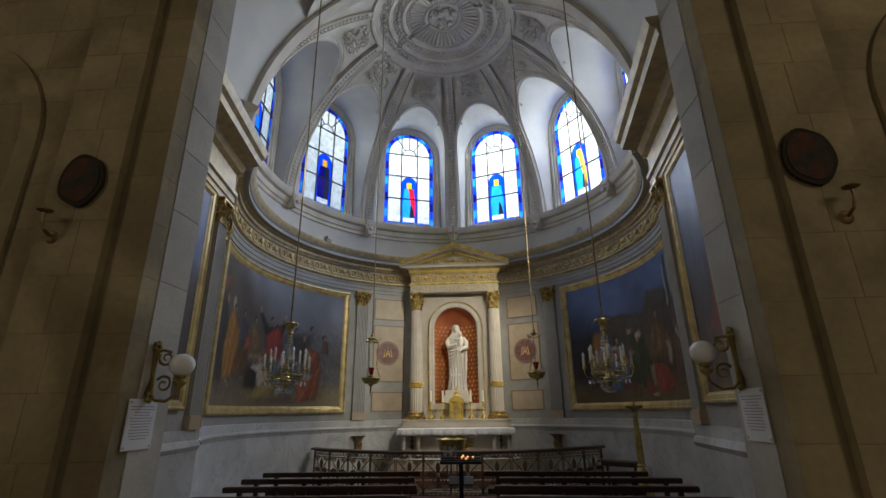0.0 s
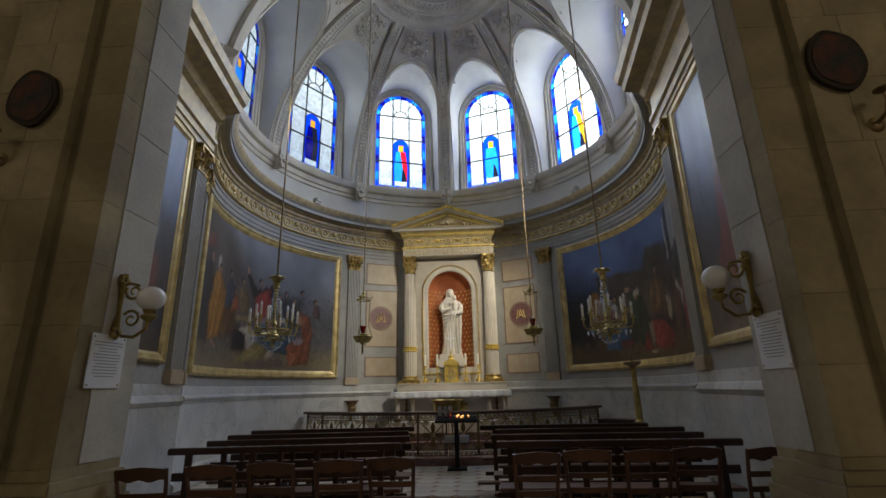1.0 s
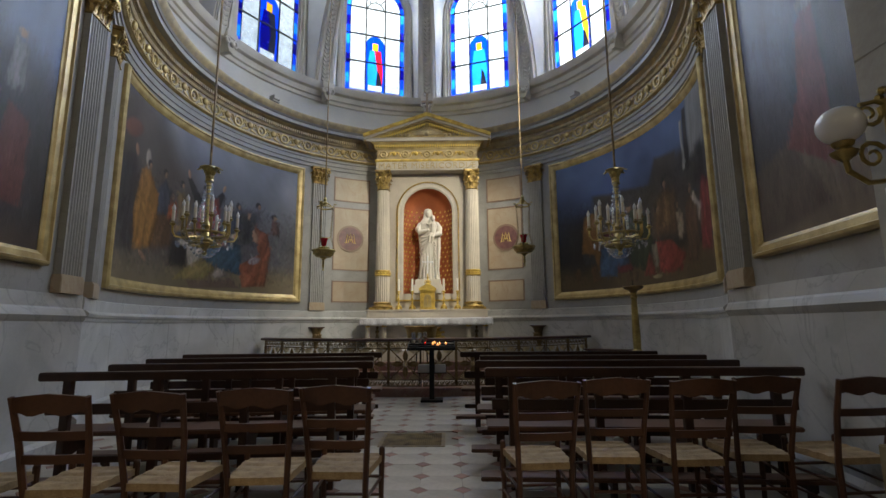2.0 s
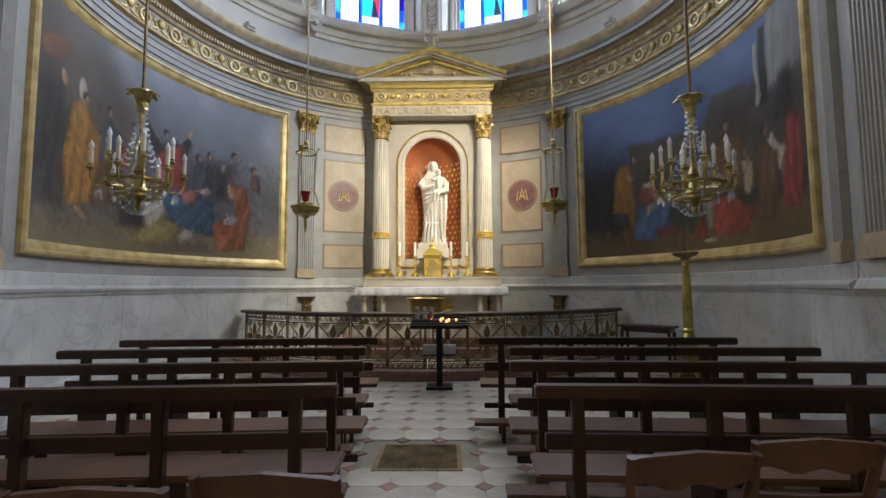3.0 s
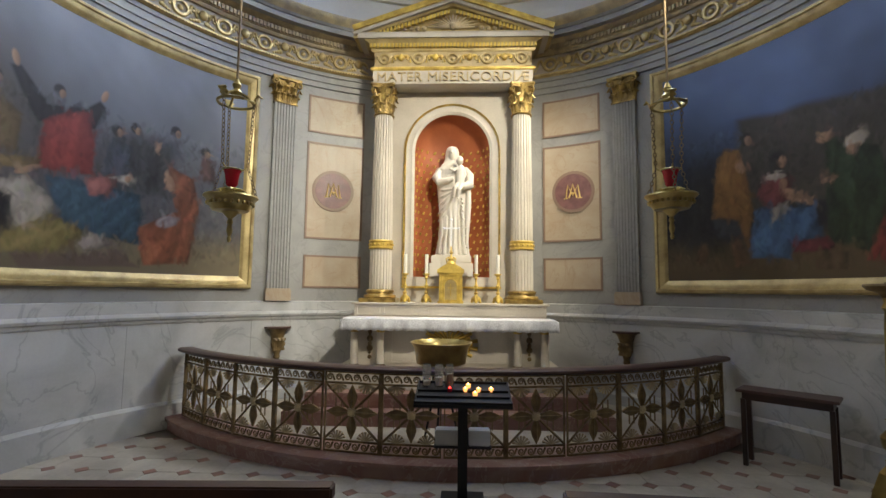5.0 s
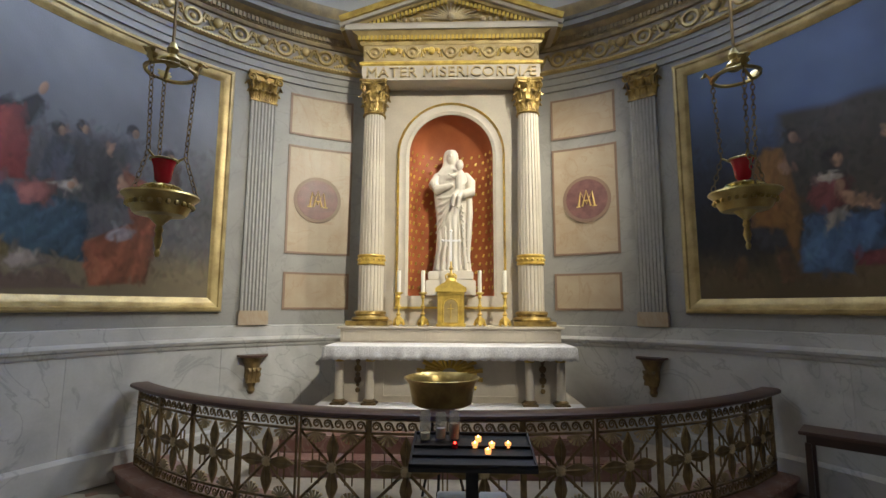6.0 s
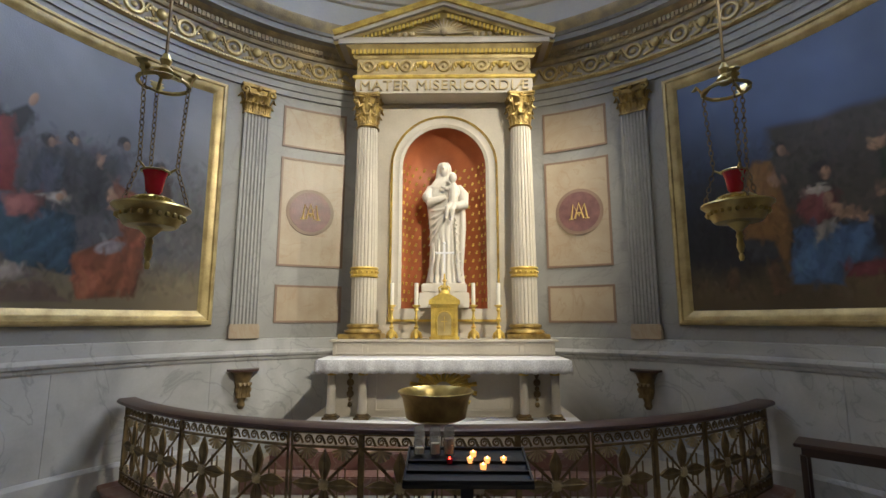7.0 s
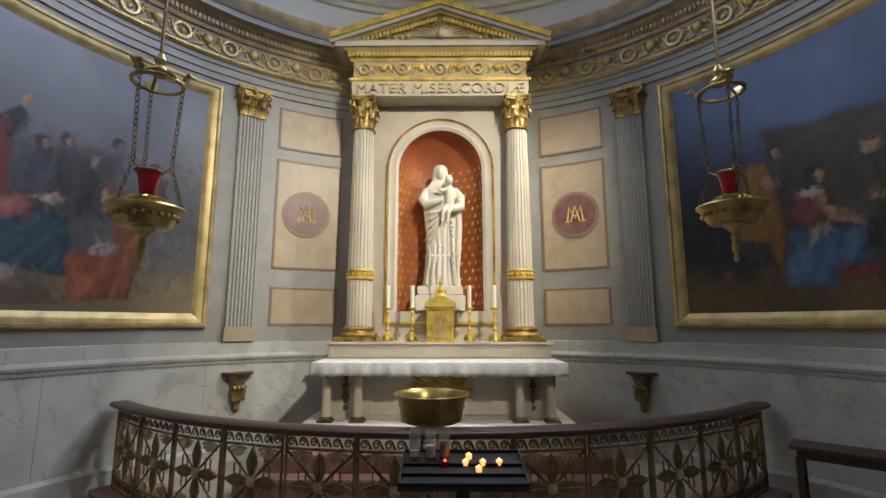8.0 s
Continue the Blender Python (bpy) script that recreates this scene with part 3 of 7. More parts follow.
def make_window(robe, number):
    w = thing("window_%d" % number, Matrix.Translation((CX, CY, 0)) @ pose(0, 0, 0, 0, 0, -WINDOW_AZ[number - 1]),
              "arched stained-glass window, blue border, small robed figure", "window", "dome windows", "structure")

    def pane(q, mat, y=WY):
        bm = bmesh.new()
        prism(bm, q, y, y + 0.006)
        ob = part("pane", bm, mat, w)
        return ob
    nb = 9
    oz = [WZ0 + (WSP - WZ0) * i / nb for i in range(nb)]
    na = 12
    outer = [(-WW, z) for z in oz] + [(-WW * math.cos(math.pi * i / na), WSP + WW * math.sin(math.pi * i / na)) for i in range(na + 1)] + [(WW, z) for z in oz[::-1]]
    wi = WW - WB
    inner = [(-wi, max(z, WZ0 + WB)) for z in oz] + [(-wi * math.cos(math.pi * i / na), WSP + wi * math.sin(math.pi * i / na)) for i in range(na + 1)] + [(wi, max(z, WZ0 + WB)) for z in oz[::-1]]
    for i, q in enumerate(strip(outer, inner)):
        pane(q, (GLASSBLUE, GLASSSKY, GLASSBLUE, GLASSDEEP)[i % 4])
    for i in range(8):
        x0, x1 = -wi + 2 * wi * i / 8, -wi + 2 * wi * (i + 1) / 8
        pane([(x0, WZ0), (x1, WZ0), (x1, WZ0 + WB), (x0, WZ0 + WB)], (GLASSBLUE, GLASSDEEP, GLASSSKY)[i % 3])
    xs = [-wi, -0.26, 0.26, wi]
    zs = [WZ0 + WB + (WSP - WZ0 - WB) * i / 3 for i in range(4)]
    for i in range(3):
        for j in range(3):
            if i == 1 and j in (0, 1):
                continue
            pane([(xs[i], zs[j]), (xs[i + 1], zs[j]), (xs[i + 1], zs[j + 1]), (xs[i], zs[j + 1])], GLASSWHITE)
    pane([(-wi * math.cos(math.pi * i / na), WSP + wi * math.sin(math.pi * i / na)) for i in range(na + 1)], GLASSWHITE)
    # the small picture: a blue arch with a plain robed shape in it
    zt = zs[2]
    z0, zn, ze = zs[0], zt - 0.42, zt - 0.20
    mantle = GLASSSKY if robe != GLASSDARK else GLASSDEEP
    for sx in (-1, 1):
        pane([(sx * x, z) for x, z in ((0.26, z0), (0.19, z0), (0.21, z0 + 0.62), (0.15, zn), (0.08, zn), (0.08, ze), (0.0, ze), (0.0, zt), (0.12, zt - 0.03), (0.21, zt - 0.12), (0.26, zt - 0.26))][::sx], GLASSBLUE)
        pane([(sx * x, z) for x, z in ((0.0, zt), (0.26, zt), (0.26, zt - 0.26), (0.21, zt - 0.12), (0.12, zt - 0.03))][::sx], GLASSWHITE)
    pane([(-0.19, z0), (0.19, z0), (0.19, z0 + 0.16), (-0.19, z0 + 0.16)], GLASSWHITE)
    pane([(-0.19, z0 + 0.16), (0.02, z0 + 0.16), (0.06, z0 + 0.6), (-0.02, zn), (-0.15, zn), (-0.21, z0 + 0.62)], mantle)
    pane([(0.02, z0 + 0.16), (0.19, z0 + 0.16), (0.12, z0 + 0.5), (0.06, z0 + 0.6)], GLASSDARK)
    pane([(0.12, z0 + 0.5), (0.19, z0 + 0.16), (0.21, z0 + 0.62), (0.15, zn), (-0.02, zn), (0.06, z0 + 0.6)], robe)
    pane([(-0.08, zn), (0.08, zn), (0.08, ze), (-0.08, ze)], GLASSGOLD)
    bm = bmesh.new()
    for x in xs[1:3]:
        box(bm, x - 0.018, x + 0.018, WY - 0.025, WY - 0.002, WZ0, WSP + math.sqrt(WW ** 2 - x * x) - 0.02)
    for z in zs[1:]:
        box(bm, -WW, WW, WY - 0.03, WY - 0.002, z - 0.017, z + 0.017)
    tube(bm, [(x, WY - 0.006, z) for x, z in inner], 0.014, 4)
    tube(bm, [(0.22 * math.cos(math.pi * i / 10), WY - 0.006, WSP + 0.22 * math.sin(math.pi * i / 10)) for i in range(11)], 0.018, 4)
    for i in (3, 5, 7):
        a = math.pi * i / 10
        tube(bm, [(0.22 * math.cos(a), WY - 0.006, WSP + 0.22 * math.sin(a)), (WW * math.cos(a), WY - 0.006, WSP + WW * math.sin(a))], 0.018, 4)
    part("bars", bm, LEAD, w, "dark iron glazing bars")
    bm = bmesh.new()
    # moulded surround: three steps that widen into the room
    rows = []
    for x, z in outer:
        dx, dz = (x / WW, (z - WSP) / WW) if z > WSP else (math.copysign(1, x), 0)
        rows.append([(x + dx * o, WY + y, z + dz * o) for o, y in ((-0.015, 0.05), (-0.015, -0.03), (0.05, -0.04), (0.06, -0.075), (0.12, -0.085), (0.13, -0.115), (0.20, -0.12), (0.20, 0.05))])
    rings(bm, rows)
    box(bm, -WW - 0.2, WW + 0.2, WY - 0.16, WY + 0.06, WZ0 - 0.14, WZ0 + 0.01)
    part("surround", bm, DOME, w, "moulded stone surround", smooth=True)
    return w


for i, robe in enumerate((GLASSSKY, GLASSDARK, GLASSRED, GLASSSKY, GLASSGOLD, GLASSRED)):
    make_window(robe, i + 1)

# brackets under the ribs
for az in RIB_AZ[1:6]:
    bm = bmesh.new()
    box(bm, -0.15, 0.15, -0.30, -0.05, 6.95, 7.1, 0.01)
    prism(bm, [(-0.12, 6.95), (0.12, 6.95), (0.09, 6.75), (0.05, 6.66), (-0.05, 6.66), (-0.09, 6.75)], -0.28, 0.0)
    for sx in (-1, 1):
        tube(bm, [(sx * (0.1 + 0.05 * math.cos(a)), -0.28, 6.88 + 0.06 * math.sin(a)) for a in [k * 0.7 for k in range(10)]], 0.025, 5)
    ball(bm, (0, -0.3, 6.82), 0.06, u=8, v=5)
    ob = part("bracket", bm, DOME, smooth=True)
    ob.matrix_basis = at_wall(az)
    tagged(ob, "carved stone bracket under a dome rib", "bracket", "dome brackets")


# ---- wall dressing of the rotunda ----
# wainscot: a plinth, marble slabs and a moulded cap
wainscot = thing("wainscot_apse", Matrix(), "grey-white veined marble slabs with a moulded cap", "wainscot", kind="structure")
bm = bmesh.new()
arc_sweep(bm, [(RW, 0), (RW - 0.10, 0), (RW - 0.10, 0.30), (RW - 0.065, 0.335), (RW, 0.335)], -END, END)
part("plinth", bm, MARBLE, wainscot, smooth=True)
bm = bmesh.new()
arc_sweep(bm, [(RW, 1.30), (RW - 0.06, 1.30), (RW - 0.075, 1.32), (RW - 0.075, 1.345), (RW - 0.10, 1.36), (RW - 0.11, 1.39), (RW - 0.08, 1.42), (RW - 0.055, 1.43), (RW - 0.055, 1.565), (RW - 0.03, 1.575), (RW, 1.575)], -END, END)
part("cap", bm, MARBLE, wainscot, smooth=True)
az = -END
while az < END - 1:
    w = 21.0
    bm = bmesh.new()
    arc_sweep(bm, [(RW, 0.335), (RW - 0.05, 0.335), (RW - 0.05, 1.30), (RW, 1.30)], az + 0.02, az + w - 0.02)
    part("slab", bm, MARBLE, wainscot)
    az += w

# entablature round the wall
ent = thing("entablature_apse", Matrix(), "curved entablature with a carved frieze and gilded mouldings", "cornice", kind="structure")
ENT = dict(architrave=([(0, 4.985), (0.03, 4.985), (0.03, 5.07), (0.05, 5.075), (0.05, 5.17), (0.07, 5.175), (0.07, 5.235), (0, 5.235)], GREY),
           gilt_moulding=([(0, 5.236), (0.09, 5.236), (0.12, 5.26), (0.12, 5.285), (0.09, 5.30), (0, 5.30)], FRAMEGILT),
           frieze=([(0, 5.301), (0.05, 5.301), (0.05, 5.60), (0, 5.60)], FRIEZE),
           bed_moulding=([(0, 5.601), (0.08, 5.601), (0.10, 5.63), (0.10, 5.65), (0.115, 5.655), (0.115, 5.745), (0.15, 5.75), (0.2, 5.80), (0, 5.80)], OLDGILT),
           cornice=([(0, 5.801), (0.30, 5.801), (0.30, 5.88), (0.32, 5.885), (0.34, 5.92), (0, 5.92)], GREY),
           crown=([(0, 5.921), (0.34, 5.921), (0.36, 5.95), (0.41, 6.02), (0.41, 6.05), (0, 6.06)], OLDGILT))
for name, (prof, mat) in ENT.items():
    bm = bmesh.new()
    arc_sweep(bm, [(RW - d, z) for d, z in prof], -END + 1, END - 1)
    part(name, bm, mat, ent, smooth=True)
bm = bmesh.new()
for i in range(330):
    az = -124 + 248 * i / 329
    box(bm, -0.018, 0.018, -0.155, -0.11, 5.665, 5.735, m=at_wall(az))
tagged(part("dentils", bm, OLDGILT, ent), kind="stuff")
bm = bmesh.new()
for i in range(420):
    ball(bm, polar(-124 + 248 * i / 419, RW - 0.122, 5.262), 0.014, u=5, v=3)
tagged(part("beading", bm, FRAMEGILT, ent), kind="stuff")

# frieze ornaments: wreaths and masks by turns
bm = bmesh.new()
tube(bm, [(0.085 * math.cos(a), 0, 0.085 * math.sin(a)) for a in [2 * math.pi * k / 14 for k in range(14)]], 0.024, 6, closed=True)
ball(bm, (0, 0, 0), 0.035, sy=0.5, u=8, v=5)
for s in (-1, 1):
    tube(bm, [(s * (0.10 + 0.03 * k), 0, 0.09 * math.sin(k * 1.1)) for k in range(5)], [0.02, 0.022, 0.02, 0.016, 0.01], 5)
wreath = part("wreath", bm, FRAMEGILT, ent, smooth=True)
wreath.matrix_basis = at_wall(-122, RW - 0.055) @ Matrix.Translation((0, 0, 5.45))
bm = bmesh.new()
ball(bm, (0, -0.02, 0.02), 0.055, sy=0.7, sz=1.15, u=9, v=7)
for s in (-1, 1):
    for k in range(4):
        ball(bm, (s * (0.06 + 0.028 * k), 0, 0.05 + 0.012 * k - 0.01 * k * k), 0.03 - 0.003 * k, sy=0.5, u=7, v=5)
        ball(bm, (s * (0.05 + 0.03 * k), 0, -0.06 - 0.01 * k), 0.03 - 0.004 * k, sy=0.5, u=7, v=5)
mask = part("mask", bm, FRAMEGILT, ent, "gilded ornament head with leaf scrolls", smooth=True)
mask.matrix_basis = at_wall(-118, RW - 0.06) @ Matrix.Translation((0, 0, 5.45))
for i in range(2, 62):
    az = -122 + 4 * i
    if abs(az) < 20:
        continue
    again((wreath, mask)[i % 2], ("wreath", "mask")[i % 2], ent, at_wall(az, RW - 0.06) @ Matrix.Translation((0, 0, 5.45)) @ Matrix.Scale(1.12, 4))


def leaf(bm, base, up, out, w, h, curl):
    """An acanthus leaf that climbs and curls over at its tip."""
    side = up.cross(out).normalized()
    rows = []
    for k in range(10):
        t = k / 9
        lift = t if t < 0.78 else 0.78 - 0.75 * (t - 0.78)
        c = base + up * h * 1.18 * lift + out * (curl * t ** 2.2 + 0.006)
        lobe = 1.0 if k % 3 != 2 else 0.66            # lobes along the edge
        ww = w * lobe * (0.7 + 0.45 * math.sin(math.pi * (0.15 + 0.7 * t))) * (1 if k < 9 else 0.45)
        th = 0.12 * w
        rows.append([c - side * ww - out * 0.30 * w, c - side * ww * 0.45 + out * th, c + out * 0.02 * w, c + side * ww * 0.45 + out * th, c + side * ww - out * 0.30 * w, c - out * 0.35 * w])
    rings(bm, rows)


def capital(bm, r, h, sides=8):
    """A Corinthian capital over the origin: bell, two rows of leaves, volutes and abacus."""
    lathe(bm, [(r * 1.12, 0), (r * 1.16, h * 0.025), (r * 1.1, h * 0.05), (r * 0.93, h * 0.06), (r * 0.90, h * 0.4), (r * 0.98, h * 0.7), (r * 1.2, h * 0.87)], 16)
    for row, (z, hh, cu) in enumerate(((h * 0.05, h * 0.36, r * 0.42), (h * 0.10, h * 0.60, r * 0.62))):
        for i in range(sides):
            a = 2 * math.pi * (i + 0.5 * row) / sides
            o = Vector((math.cos(a), math.sin(a), 0))
            leaf(bm, o * r * 0.93 + Vector((0, 0, z)), Vector((0, 0, 1)), o, r * (0.33 if row == 0 else 0.30), hh, cu)
    for i in range(4):
        a = math.pi / 4 + i * math.pi / 2
        o = Vector((math.cos(a), math.sin(a), 0))
        c = o * r * 1.48 + Vector((0, 0, h * 0.76))
        spiral = [c + o * (0.30 * r * (1 - k / 15)) * math.cos(2.2 - k * 0.62) + Vector((0, 0, 0.34 * r * (1 - k / 15) * math.sin(2.2 - k * 0.62))) for k in range(14)]
        tube(bm, [o * r * 0.95 + Vector((0, 0, h * 0.45)), o * r * 1.15 + Vector((0, 0, h * 0.72))] + spiral, [r * 0.08, r * 0.1] + [r * (0.115 - 0.004 * k) for k in range(14)], 5)
        for sgn in (-1, 1):                     # small inner scrolls
            t = Vector((-o.y, o.x, 0)) * sgn
            c2 = o * r * 1.02 + t * r * 0.62 + Vector((0, 0, h * 0.76))
            tube(bm, [c2 + t * 0.16 * r * (1 - k / 11) * math.cos(k * 0.7) + Vector((0, 0, 0.2 * r * (1 - k / 11) * math.sin(k * 0.7))) for k in range(10)], r * 0.055, 4)
    pts = []
    for i in range(4):
        a = math.pi / 4 + i * math.pi / 2
        pts += [(r * 1.78 * math.cos(a - 0.08), r * 1.78 * math.sin(a - 0.08)), (r * 1.78 * math.cos(a + 0.08), r * 1.78 * math.sin(a + 0.08)), (r * 1.3 * math.cos(a + 0.4), r * 1.3 * math.sin(a + 0.4)), (r * 1.16 * math.cos(a + math.pi / 4), r * 1.16 * math.sin(a + math.pi / 4)), (r * 1.3 * math.cos(a + math.pi / 2 - 0.4), r * 1.3 * math.sin(a + math.pi / 2 - 0.4))]
    rings(bm, [[(x * k, y * k, z) for x, y in pts] for k, z in ((0.92, h * 0.88), (0.94, h * 0.93), (1.0, h * 0.94), (1.0, h))])
    for i in range(4):
        a = i * math.pi / 2
        for k in range(6):
            ball(bm, (r * 1.24 * math.cos(a) - 0.12 * r * math.sin(a) * math.cos(k * 1.05), r * 1.24 * math.sin(a) + 0.12 * r * math.cos(a) * math.cos(k * 1.05), h * 0.92 + 0.12 * r * math.sin(k * 1.05)), r * 0.1, u=6, v=4)


def make_pilaster(m, z_top):
    p = thing("pilaster", m, "fluted grey pilaster with gilded leaf capital and ochre base", "pilaster", "wall pilasters")
    bm = bmesh.new()
    w = 0.165
    row = [(-w, 0.0)]
    for k in range(7):
        x = -w + 0.022 + k * 0.0435
        row += [(x, 0), (x + 0.008, 0.014), (x + 0.022, 0.014), (x + 0.03, 0)]
    row += [(w, 0.0), (w, 0.08), (-w, 0.08)]
    rings(bm, [[(x, y - 0.07, z) for x, y in row] for z in (1.76, z_top - 0.40)])
    part("shaft", bm, GREY, p)
    bm = bmesh.new()
    box(bm, -0.185, 0.185, -0.095, 0.01, 1.575, 1.74, 0.006)
    box(bm, -0.178, 0.178, -0.085, 0.01, 1.735, 1.762, 0.006)
    part("base", bm, OCHRE, p)
    bm = bmesh.new()
    rings(bm, [[(-x, -y, z), (x, -y, z), (x, 0.0, z), (-x, 0.0, z)] for x, y, z in ((w, 0.065, z_top - 0.40), (w * 0.95, 0.06, z_top - 0.2), (w * 1.15, 0.09, z_top - 0.04))])
    box(bm, -w - 0.015, w + 0.015, -0.085, 0.0, z_top - 0.405, z_top - 0.385, 0.004)
    for k in range(4):
        leaf(bm, Vector((-0.126 + k * 0.084, -0.062, z_top - 0.385)), Vector((0, 0, 1)), Vector((0, -1, 0)), 0.040, 0.15, 0.07)
    for k in range(3):
        leaf(bm, Vector((-0.10 + k * 0.10, -0.062, z_top - 0.36)), Vector((0, 0, 1)), Vector((0, -1, 0)), 0.045, 0.25, 0.10)
    for s in (-1, 1):
        leaf(bm, Vector((s * w, -0.03, z_top - 0.385)), Vector((0, 0, 1)), Vector((s, 0, 0)), 0.04, 0.15, 0.05)
        leaf(bm, Vector((s * w, -0.03, z_top - 0.36)), Vector((0, 0, 1)), Vector((s, 0, 0)), 0.045, 0.25, 0.08)
        tube(bm, [(s * 0.10, -0.08, z_top - 0.2)] + [(s * (0.175 + 0.055 * (1 - k / 14) * math.cos(2.4 - k * 0.65)), -0.12, z_top - 0.10 + 0.055 * (1 - k / 14) * math.sin(2.4 - k * 0.65)) for k in range(13)], 0.018, 5)
    ball(bm, (0, -0.11, z_top - 0.05), 0.035, u=7, v=5)
    box(bm, -0.22, 0.22, -0.13, 0.0, z_top - 0.045, z_top, 0.005)
    part("capital", bm, ANTIQUE, p, "gilded leaf capital", smooth=True)
    return p


first = make_pilaster(at_wall(-37.2), 4.985)
for az in (37.2, -117.5, 117.5):
    copy_thing(first, at_wall(az))
for side, pier in ((-1, PIER_L), (1, PIER_R)):
    near = Vector((pier + side * (0.8 if side < 0 else 0.4), NICHE_Y + 0.24, 0))
    far = Vector((side * abs(CORNER.x), CORNER.y, 0))
    d = (far - near).normalized()
    yaw = math.degrees(math.atan2(d.y, d.x))
    m = Matrix.Translation(far - d * 0.27) @ pose(0, 0, 0, 0, 0, yaw if side < 0 else yaw + 180)
    copy_thing(first, m)

# marble panels on both sides of the altar
for s in (-1, 1):
    for zl, zh in ((4.24, 4.845), (2.54, 4.085), (1.775, 2.285)):
        a0, a1 = sorted((s * 20.1, s * 32.2))
        panel = thing("wall_panel", Matrix(), "ochre marble wall panel with a brown border", "wall panel", "panels beside the altar")
        bm = bmesh.new()
        g = 0.42
        arc_sweep(bm, [(RW, zl + 0.03), (RW - 0.012, zl + 0.03), (RW - 0.012, zh - 0.03), (RW, zh - 0.03)], a0 + g, a1 - g, 2)
        part("slab", bm, OCHRE, panel)
        bm = bmesh.new()
        for p0, p1, q0, q1 in ((a0, a1, zl, zl + 0.03), (a0, a1, zh - 0.03, zh)):
            arc_sweep(bm, [(RW, q0), (RW - 0.016, q0), (RW - 0.016, q1), (RW, q1)], p0, p1, 2)
        for p0, p1 in ((a0, a0 + g), (a1 - g, a1)):
            arc_sweep(bm, [(RW, zl + 0.03), (RW - 0.016, zl + 0.03), (RW - 0.016, zh - 0.03), (RW, zh - 0.03)], p0, p1, 2)
        part("border", bm, BROWNLINE, panel)
        if zh == 4.085:
            bm = bmesh.new()
            disc = [(0.33 * math.cos(2 * math.pi * i / 32), 3.32 + 0.33 * math.sin(2 * math.pi * i / 32)) for i in range(32)]
            prism(bm, disc, -0.032, 0.0, at_wall(s * 26.5))
            part("border_disc", bm, BROWNLINE, panel)
            bm = bmesh.new()
            prism(bm, [(x * 0.86, 3.32 + (z - 3.32) * 0.86) for x, z in disc], -0.036, 0.0, at_wall(s * 26.5))
            roundel = part("roundel", bm, PURPLE, panel, "dark red porphyry roundel")
            bm = bmesh.new()
            for pts in ([(-0.14, -0.12), (-0.10, 0.12), (0.0, -0.08), (0.10, 0.12), (0.14, -0.12)], [(-0.075, -0.12), (0.0, 0.14), (0.075, -0.12)], [(-0.045, -0.03), (0.045, -0.03)]):
                tube(bm, [(x * 0.78, -0.044, 3.32 + z * 0.85) for x, z in pts], 0.014, 4)
            for x in (-0.11, 0.11):
                box(bm, x - 0.03, x + 0.03, -0.05, -0.032, 3.208, 3.222)
            bmesh.ops.transform(bm, matrix=at_wall(s * 26.5), verts=bm.verts)
            part("monogram", bm, GOLDPAINT, panel, "gilded interlaced letters")


# ---- paintings ----
def smoothstep(a, b, x):
    t = np.clip((x - a) / (b - a), 0, 1)
    return t * t * (3 - 2 * t)


